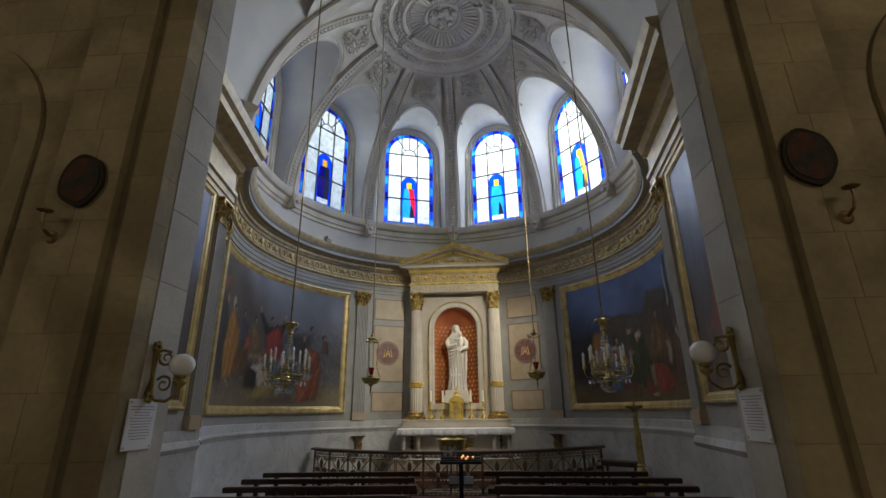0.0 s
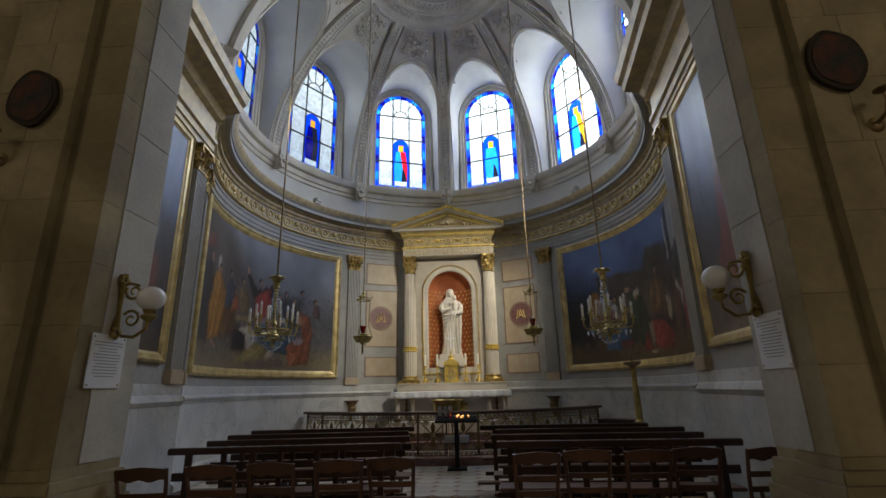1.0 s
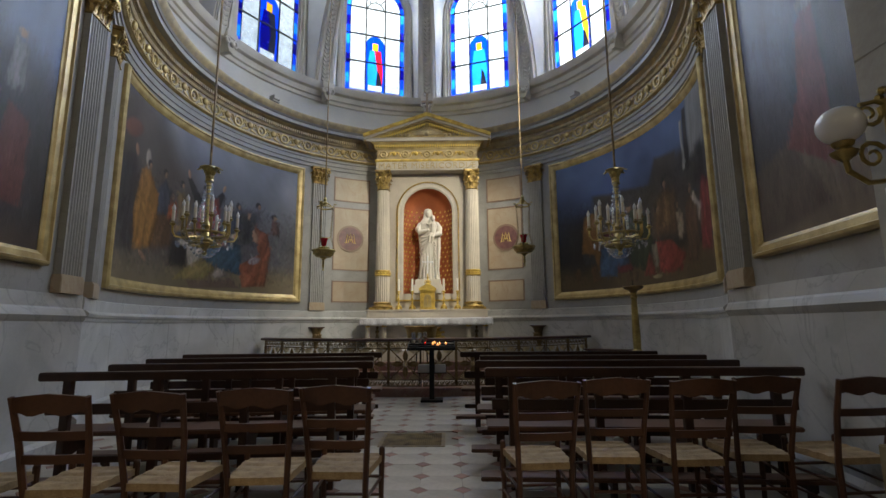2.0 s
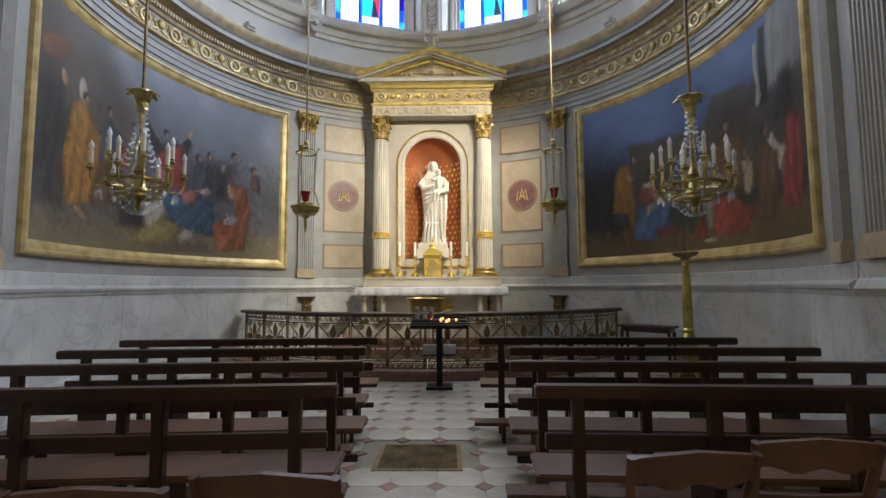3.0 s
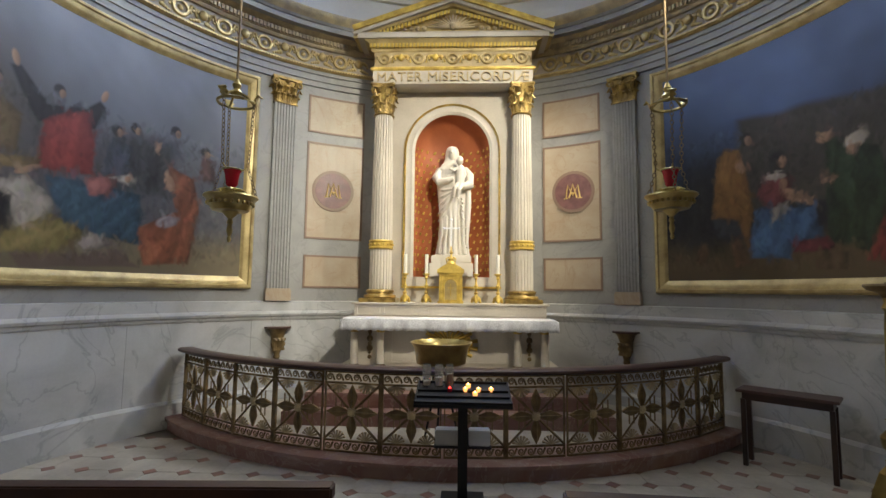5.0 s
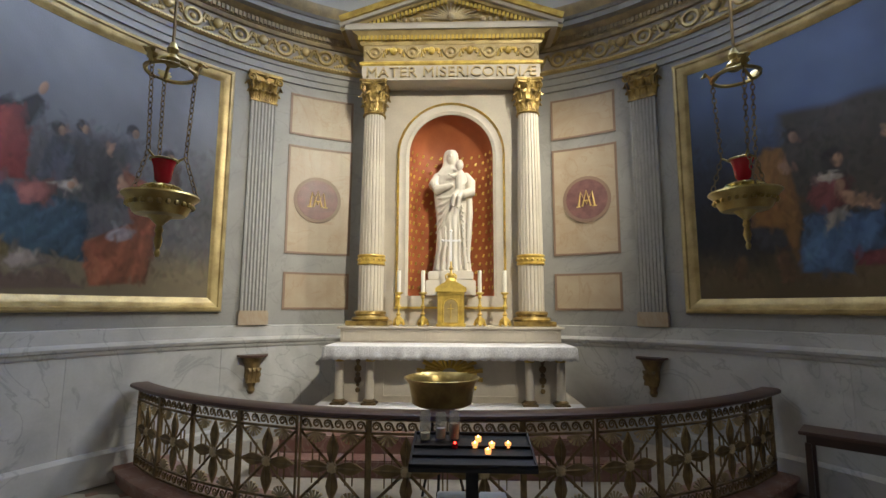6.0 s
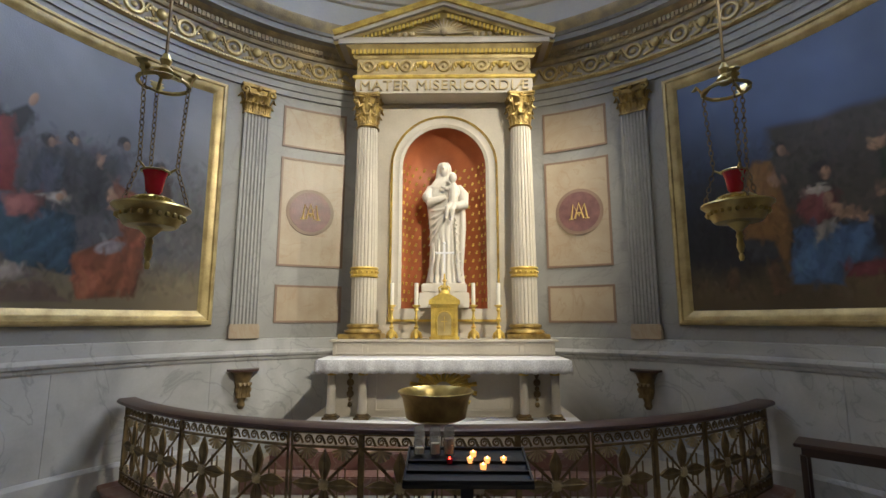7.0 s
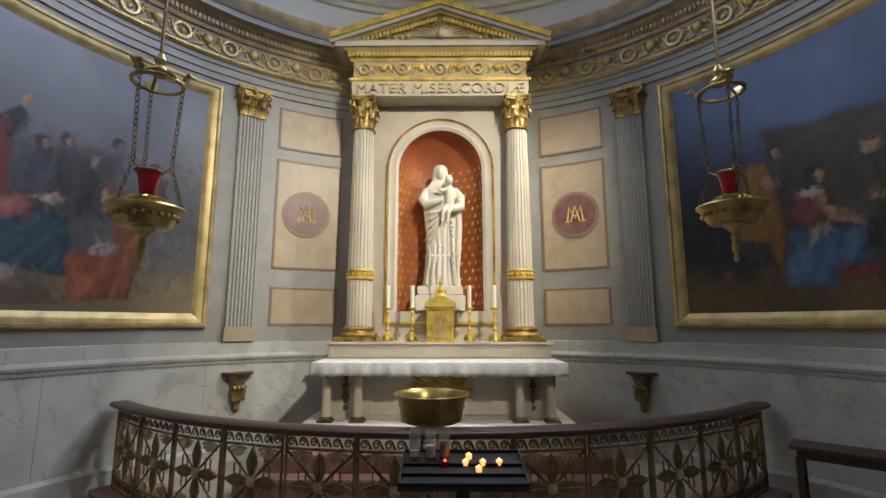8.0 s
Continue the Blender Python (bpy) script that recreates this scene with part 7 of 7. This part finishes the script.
# consoles on the wainscot
for az in (-36.9, 36.7):
    co = thing("console", at_wall(az, RW - 0.05), "small carved dark wood bracket on the marble wainscot", "bracket", "wall consoles")
    bm = bmesh.new()
    rings(bm, [[(w * math.cos(a), -d * math.sin(a) + 0.004, z) for a in [math.pi * i / 10 for i in range(11)]] for w, d, z in ((0.03, 0.04, 0.72), (0.05, 0.07, 0.76), (0.04, 0.06, 0.80), (0.085, 0.11, 0.92), (0.09, 0.13, 1.05), (0.12, 0.16, 1.14), (0.16, 0.19, 1.18))])
    for k in range(3):
        leaf(bm, Vector((-0.05 + 0.05 * k, -0.09, 0.86)), Vector((0, 0, 1)), Vector((0, -1, 0)), 0.04, 0.2, 0.05)
    part("body", bm, BRONZE, co, smooth=True)
    bm = bmesh.new()
    rings(bm, [[(0.19 * math.cos(a), -0.22 * math.sin(a) + 0.004, z) for a in [math.pi * i / 12 for i in range(13)]] for z in (1.18, 1.205)])
    part("shelf", bm, RAILWOOD, co)


# ---- hanging lamps ----
def chain(bm, p, q, size=0.02):
    """Oval links from p to q, each turned a quarter against the last."""
    p, q = Vector(p), Vector(q)
    n = max(2, round((q - p).length / (size * 1.5)))
    d = (q - p).normalized()
    u = d.cross(Vector((0.3, 1, 0.1))).normalized()
    v = d.cross(u)
    for i in range(n):
        c = p + (q - p) * (i + 0.5) / n
        w = u if i % 2 else v
        tube(bm, [c + d * size * math.cos(2 * math.pi * k / 8) + w * size * 0.55 * math.sin(2 * math.pi * k / 8) for k in range(8)], size * 0.17, 4, closed=True)


def make_sanctuary_lamp(x, y, z, top):
    """z: the dish's rim."""
    s = thing("sanctuary_lamp", Matrix.Translation((x, y, z)), "hanging brass sanctuary lamp with a ruby glass cup", "hanging lamp", "sanctuary lamps")
    bm = bmesh.new()
    lathe(bm, [(0.008, -0.31), (0.014, -0.29), (0.008, -0.27), (0.014, -0.255), (0.02, -0.23), (0.013, -0.19), (0.02, -0.175), (0.013, -0.15), (0.02, -0.14), (0.045, -0.115), (0.06, -0.10), (0.115, -0.095), (0.125, -0.085), (0.158, -0.02), (0.18, 0.0), (0.176, 0.01), (0.155, -0.004), (0.05, -0.02)], 28)
    for i in range(24):
        a = 2 * math.pi * i / 24
        ball(bm, (0.147 * math.cos(a), 0.147 * math.sin(a), -0.045), 0.014, u=5, v=4)
    dish = part("dish", bm, BRASS, s, "pierced brass dish with a drop finial", smooth=True)
    bm = bmesh.new()
    for i in range(10):
        a = 2 * math.pi * i / 10
        leaf(bm, Vector((0.03 * math.cos(a), 0.03 * math.sin(a), -0.005)), Vector((0, 0, 1)), Vector((math.cos(a), math.sin(a), 0)), 0.03, 0.07, 0.06)
    tube(bm, [(0.064 * math.cos(a), 0.064 * math.sin(a), 0.196) for a in [2 * math.pi * k / 18 for k in range(18)]], 0.006, 5, closed=True)
    for i in range(3):
        a = 2 * math.pi * i / 3 + 0.3
        tube(bm, [(0.064 * math.cos(a), 0.064 * math.sin(a), 0.196), (0.10 * math.cos(a), 0.10 * math.sin(a), 0.22)], 0.006, 5)
    part("cup_holder", bm, BRASS, s)
    bm = bmesh.new()
    lathe(bm, [(0.0, 0.066), (0.022, 0.07), (0.038, 0.09), (0.042, 0.12), (0.048, 0.16), (0.06, 0.195), (0.057, 0.195), (0.045, 0.16), (0.038, 0.12), (0.0, 0.08)], 20)
    part("glass_cup", bm, RUBY, s, "ruby red glass cup", smooth=True)
    H = 0.68
    bm = bmesh.new()
    tube(bm, [(0.12 * math.cos(a), 0.12 * math.sin(a), H) for a in [2 * math.pi * k / 18 for k in range(18)]], 0.011, 5, closed=True)
    for i in range(3):
        a = 2 * math.pi * i / 3 + 0.3
        c = Vector((0.12 * math.cos(a), 0.12 * math.sin(a), H))
        leaf(bm, c, Vector((0, 0, 1)), Vector((math.cos(a), math.sin(a), 0)), 0.03, 0.07, 0.05)
        tube(bm, [c, c * 0.6 + Vector((0, 0, H * 0.4 + 0.05)), Vector((0, 0, H + 0.09))], 0.009, 5)
    lathe(bm, [(0.03, H + 0.04), (0.045, H + 0.07), (0.02, H + 0.10), (0.03, H + 0.13), (0.012, H + 0.17)], 12)
    part("crown", bm, BRASS, s, smooth=True)
    for i in range(3):
        a = 2 * math.pi * i / 3 + 0.3
        bm = bmesh.new()
        chain(bm, (0.12 * math.cos(a), 0.12 * math.sin(a), H), (0.10 * math.cos(a), 0.10 * math.sin(a), 0.22))
        chain(bm, (0.10 * math.cos(a), 0.10 * math.sin(a), 0.22), (0.165 * math.cos(a), 0.165 * math.sin(a), 0.005))
        part("chain", bm, BRONZE, s)
    bm = bmesh.new()
    tube(bm, [(0, 0, H + 0.16), (0, 0, top - z)], 0.009, 6)
    part("suspension", bm, BRONZE, s)
    return s


make_sanctuary_lamp(-1.43, 9.82, 2.37, 11.05)
make_sanctuary_lamp(1.68, 10.08, 2.44, 10.95)


def make_chandelier(x, y, z, top, turn):
    """z: the ring that carries the arms."""
    c = thing("chandelier", Matrix.Translation((x, y, z)) @ pose(0, 0, 0, 0, 0, turn), "gilt brass chandelier with crystal drops and unlit candle bulbs", "chandelier", "chandeliers")
    bm = bmesh.new()
    lathe(bm, [(0.01, -0.26), (0.03, -0.24), (0.02, -0.2), (0.05, -0.15), (0.09, -0.08), (0.05, -0.02), (0.03, 0.06), (0.05, 0.1), (0.025, 0.16), (0.018, 0.5), (0.03, 0.6), (0.02, 0.72)], 16)
    part("stem", bm, BRASS, c, smooth=True)
    bm = bmesh.new()
    for r, zz in ((0.24, 0.0), (0.16, -0.13)):
        tube(bm, [(r * math.cos(a), r * math.sin(a), zz) for a in [2 * math.pi * k / 28 for k in range(28)]], 0.016, 6, flat=1.6, closed=True)
    part("ring", bm, BRASS, c, smooth=True)
    bm = bmesh.new()
    for i in range(6):
        a = 2 * math.pi * i / 6
        leaf(bm, Vector((0.03 * math.cos(a), 0.03 * math.sin(a), 0.68)), Vector((0, 0, 1)), Vector((math.cos(a), math.sin(a), 0)), 0.045, 0.16, 0.11)
    lathe(bm, [(0.03, 0.62), (0.05, 0.66), (0.03, 0.72), (0.02, 0.78)], 10)
    part("crown", bm, BRASS, c, "gilt leaf crown", smooth=True)
    for i in range(12):
        a = 2 * math.pi * i / 12
        o = Vector((math.cos(a), math.sin(a), 0))
        R = 0.35 if i % 2 else 0.27
        zc = 0.10 if i % 2 else 0.20
        bm = bmesh.new()
        tube(bm, [o * 0.1 + Vector((0, 0, -0.05)), o * 0.24 + Vector((0, 0, -0.07)), o * (R - 0.03) + Vector((0, 0, -0.06)), o * R + Vector((0, 0, 0.0)), o * R + Vector((0, 0, zc - 0.03))], 0.011, 5)
        lathe(bm, [(0.012, zc - 0.04), (0.032, zc - 0.02), (0.034, zc - 0.012), (0.016, zc), (0.022, zc + 0.015)], 10, o.x * R, o.y * R)
        arm = part("arm", bm, BRASS, c, smooth=True)
        bm = bmesh.new()
        lathe(bm, [(0.017, zc), (0.017, zc + 0.135), (0.012, zc + 0.14)], 10, o.x * R, o.y * R)
        part("candle_tube", bm, WAX, arm, "white sleeve", smooth=True)
        bm = bmesh.new()
        lathe(bm, [(0.012, zc + 0.138), (0.021, zc + 0.16), (0.02, zc + 0.18), (0.009, zc + 0.205), (0.002, zc + 0.22)], 10, o.x * R, o.y * R)
        part("bulb", bm, BULB, arm, "unlit white candle bulb", smooth=True)
    for k in range(14):                         # crystal strings: from the crown to the ring, and in swags below
        a = 2 * math.pi * k / 14
        bm = bmesh.new()
        for i in range(13):
            t = i / 12
            r = 0.04 + 0.2 * t ** 2.2
            ball(bm, (r * math.cos(a), r * math.sin(a), 0.64 - 0.62 * t), 0.010 if i % 3 else 0.014, u=5, v=4)
        for i in range(8):
            t = i / 7
            r = 0.24 - 0.22 * t
            ball(bm, (r * math.cos(a), r * math.sin(a), -0.02 - 0.26 * math.sin(t * 1.7)), 0.012, u=5, v=4)
        ball(bm, (0.30 * math.cos(a), 0.30 * math.sin(a), -0.13), 0.016, sz=2.2, u=5, v=4)
        part("crystal_string", bm, CRYSTAL, c, "string of crystal drops")
    bm = bmesh.new()
    tube(bm, [(0, 0, 0.76), (0, 0, top - z)], 0.014, 6)
    part("suspension", bm, BRONZE, c, smooth=True)
    return c


make_chandelier(-2.42, 8.2, 2.33, 9.95, 8)
make_chandelier(2.56, 8.36, 2.30, 9.9, 22)


# ---- sconces, notices and marks on the piers ----
def make_sconce(s, pier, y, z):
    c = thing("wall_lamp", Matrix.Translation((pier - s * 0.006, y, z)) @ Matrix.Diagonal((-s, 1, 1, 1)), "gilt scrolled wall lamp with a white glass globe", "wall lamp", "pier lamps")
    bm = bmesh.new()
    tube(bm, [(0.02, 0, -0.22), (0.03, 0, -0.1), (0.025, 0, 0.05), (0.03, 0, 0.16)], [0.035, 0.02, 0.022, 0.03], 8)
    for zz in (-0.24, 0.18):
        for k in range(5):
            a = 2 * math.pi * k / 5
            ball(bm, (0.03, 0.035 * math.cos(a), zz + 0.035 * math.sin(a)), 0.024, u=6, v=5)
    part("back_plate", bm, BRASS, c, smooth=True)
    bm = bmesh.new()
    for cx, cz, r, s2 in ((0.13, 0.08, 0.07, 1), (0.14, -0.14, 0.075, -1)):
        tube(bm, [(cx + r * (1 - k / 18) * math.cos(2.6 + s2 * k * 0.6), 0, cz + r * (1 - k / 18) * math.sin(2.6 + s2 * k * 0.6)) for k in range(15)], [0.013 - 0.0004 * k for k in range(15)], 6)
    tube(bm, [(0.03, 0, -0.2), (0.08, 0, -0.27), (0.18, 0, -0.28), (0.27, 0, -0.22), (0.28, 0, -0.15)], 0.014, 6)
    tube(bm, [(0.03, 0, 0.13), (0.09, 0, 0.15), (0.17, 0, 0.13)], 0.012, 6)
    part("scroll_arm", bm, BRASS, c, smooth=True)
    bm = bmesh.new()
    lathe(bm, [(0.012, -0.17), (0.05, -0.14), (0.06, -0.12), (0.03, -0.1), (0.045, -0.085), (0.05, -0.07)], 16, 0.28, 0)
    part("cup", bm, BRASS, c, smooth=True)
    bm = bmesh.new()
    ball(bm, (0.28, 0, 0.02), 0.105, sz=0.92, u=24, v=16)
    part("globe", bm, OPAL, c, "white frosted glass globe", smooth=True)
    return c


make_sconce(-1, PIER_L, 4.82, 2.16)
make_sconce(1, PIER_R, 4.98, 2.20)
for s, pier, y0, z0 in ((-1, PIER_L, 4.62, 1.50), (1, PIER_R, 4.72, 1.52)):
    n = thing("notice_board", Matrix(), "white notice board with lines of grey text, screwed on", "notice", "pier notices")
    bm = bmesh.new()
    x0, x1 = sorted((pier - s * 0.008, pier - s * 0.018))
    box(bm, x0, x1, y0, y0 + 0.36, z0, z0 + 0.40, 0.002)
    part("board", bm, PAPER, n)
    rng = random.Random(2)
    for k in range(12):
        w = rng.uniform(0.18, 0.30)
        bm = bmesh.new()
        x0, x1 = sorted((pier - s * 0.017, pier - s * 0.0195))
        box(bm, x0, x1, y0 + 0.18 - w / 2, y0 + 0.18 + w / 2, z0 + 0.335 - 0.023 * k, z0 + 0.343 - 0.023 * k)
        part("text_line", bm, INK, n)
    for yy in (0.025, 0.335):
        for zz in (0.025, 0.375):
            bm = bmesh.new()
            ball(bm, (pier - s * 0.018, y0 + yy, z0 + zz), 0.008, u=6, v=4)
            part("screw", bm, BRASS, n)
DARKWOODY = material("dark_medallion", (0.05, 0.04, 0.03), 0.9, scale=6, vary=0.4, spec=0.2)
for s, x, z in ((-1, -2.98, 3.80), (1, 3.33, 3.72)):
    pl = thing("wall_medallion", Matrix.Translation((x, PIER_Y - 0.08, z)), "dark weathered round painted medallion on the stone pier", "medallion", "pier medallions")
    bm = bmesh.new()
    out = [(0.21 * math.cos(a) * (1 + 0.02 * math.cos(5 * a + 1)), 0.26 * math.sin(a) * (1 + 0.05 * math.sin(4 * a))) for a in [2 * math.pi * k / 28 for k in range(28)]]
    prism(bm, out, -0.035, 0.1)
    part("panel", bm, DARKWOODY, pl)
    bm = bmesh.new()
    prism(bm, [(a * 0.84, b * 0.84) for a, b in out], -0.042, -0.03)
    part("picture", bm, material("dark_paint_%d" % (s + 1), (0.035, 0.045, 0.042), 0.85, spec=0.2, scale=7, vary=0.5, second=(0.11, 0.045, 0.03)), pl, "darkened painted field")
    co = thing("candle_bracket", Matrix.Translation((x + s * 0.16, PIER_Y - 0.08, z - 0.44)), "small dark iron candle bracket under the medallion", "bracket", "pier brackets")
    bm = bmesh.new()
    ball(bm, (0, 0.0, -0.1), 0.06, sy=0.4, u=10, v=7)
    tube(bm, [(0, -0.01, -0.1), (0, -0.1, -0.06), (0, -0.13, 0.02), (0, -0.13, 0.08)], [0.018, 0.014, 0.012, 0.012], 6)
    lathe(bm, [(0.015, 0.08), (0.06, 0.1), (0.062, 0.11), (0.01, 0.105)], 14, 0, -0.13)
    part("arm", bm, BRONZE, co, smooth=True)
bm = bmesh.new()
box(bm, 3.33, 3.47, PIER_Y - 0.10, PIER_Y - 0.06, 1.11, 1.17, 0.004)
tagged(part("small_plate", bm, PAPER), "small blank white plate on the pier", "plate")
bm = bmesh.new()
prism(bm, [(0.13 * math.cos(a), 0.15 * math.sin(a)) for a in [2 * math.pi * k / 20 for k in range(20)]], -0.1, 0.02, Matrix.Translation((3.42, PIER_Y - 0.08, 0.9)))
tagged(part("offering_box", bm, IRON), "dark rounded iron alms box on the pier", "box")

# spotlights on the cornice
for az in (-57, 57):
    sp = thing("spotlight", at_wall(az, 3.9), "small grey spotlight standing on the cornice", "spotlight", "cornice spotlights")
    bm = bmesh.new()
    box(bm, -0.09, 0.09, -0.06, 0.06, 6.06, 6.10, 0.006)
    part("foot", bm, PLASTER, sp)
    bm = bmesh.new()
    box(bm, -0.08, 0.08, -0.09, 0.09, 6.105, 6.20, 0.01)
    part("housing", bm, PLASTER, sp)

# metal grating in the aisle
gr = thing("floor_grating", Matrix.Translation((0.07, 8.1, 0)), "worn iron heating grating set in the floor", "grating")
bm = bmesh.new()
for a, b, c, d in ((-0.35, 0.35, -0.31, -0.27), (-0.35, 0.35, 0.27, 0.31), (-0.35, -0.31, -0.27, 0.27), (0.31, 0.35, -0.27, 0.27)):
    box(bm, a, b, c, d, -0.012, 0.006)
part("rim", bm, BRONZE, gr)
# thin black sheet in place of the dark hollow's shade under the lattice
bm = bmesh.new()
box(bm, -0.33, 0.33, -0.29, 0.29, -0.0118, -0.009)
part("pit", bm, IRON, gr)
bm = bmesh.new()
for k in range(-13, 14):
    for s in (-1, 1):
        pts = []
        x = k * 0.045
        a, b = Vector((x - s * 0.27, -0.27, 0)), Vector((x + s * 0.27, 0.27, 0))
        t0, t1 = 0.0, 1.0
        for lim in (-0.31, 0.31):
            if abs(b.x - a.x) > 0:
                t = (lim - a.x) / (b.x - a.x)
                if (a.x - lim) * (1 if lim > 0 else -1) > 0:
                    t0 = max(t0, t)
                if (b.x - lim) * (1 if lim > 0 else -1) > 0:
                    t1 = min(t1, t)
        if t1 - t0 > 0.05:
            tube(bm, [a.lerp(b, t0) + Vector((0, 0, 0.0)), a.lerp(b, t1)], 0.006, 4)
part("lattice", bm, BRONZE, gr)

# ---- floor tiles: cream octagons with red squares set cornerwise ----
PITCH, CUT = 0.335, 0.072
bm = bmesh.new()
h, c = PITCH / 2 - 0.0014, CUT
octo = [(-h + c, -h), (h - c, -h), (h, -h + c), (h, h - c), (h - c, h), (-h + c, h), (-h, h - c), (-h, -h + c)]
rings(bm, [[(x, y, z) for x, y in octo] for z in (-0.012, -0.001)] + [[(x * 0.985, y * 0.985, 0.0) for x, y in octo]])
tile_mesh = part("tile", bm, TILE, floor)
bm = bmesh.new()
d = CUT - 0.002
rings(bm, [[(x, y, z) for x, y in ((-d, 0), (0, -d), (d, 0), (0, d))] for z in (-0.012, -0.001)] + [[(x * 0.95, y * 0.95, 0.0002) for x, y in ((-d, 0), (0, -d), (d, 0), (0, d))]])
dot_mesh = part("inset", bm, REDTILE, floor)
rng = random.Random(9)
rest_o, rest_d = bmesh.new(), bmesh.new()
used = [0, 0]


def join_copy(bm, me, m):
    vs = [bm.verts.new(m @ v.co) for v in me.vertices]
    for p in me.polygons:
        bm.faces.new([vs[i] for i in p.vertices])


for j in range(-32, 28):
    for i in range(-26, 27):
        for k, (me_ob, rest) in enumerate(((tile_mesh, rest_o), (dot_mesh, rest_d))):
            x, y = i * PITCH + k * PITCH / 2 + 0.06, 3.0 + j * PITCH + k * PITCH / 2
            if math.hypot(x, y - CY) > RW - 0.02 and y > 7.7 or abs(x) > 3.4 and 5.2 < y <= 7.7 or abs(x) > 2.15 and 4.3 < y <= 5.4 or abs(x) > 8.5 or y < -7.7:
                continue
            if -0.46 < x - 0.07 < 0.46 and 7.7 < y < 8.5:
                continue
            if math.hypot(x, y - QY) < QR - 0.1:
                continue
            m = Matrix.Translation((x, y, rng.uniform(-0.0015, 0.0012))) @ pose(0, 0, 0, rng.uniform(-0.25, 0.25), rng.uniform(-0.25, 0.25), rng.uniform(-0.6, 0.6))
            near_aisle = abs(x) < 2.3 and 6.3 < y < 11.5
            if near_aisle and used[k] < 215:
                if used[k] == 0:
                    me_ob.matrix_basis = m
                else:
                    again(me_ob, me_ob.name, floor, m)
                used[k] += 1
            else:
                join_copy(rest, me_ob.data, m)
tagged(part("far_tiles", rest_o, TILE, floor), kind="stuff")
tagged(part("far_insets", rest_d, REDTILE, floor), kind="stuff")
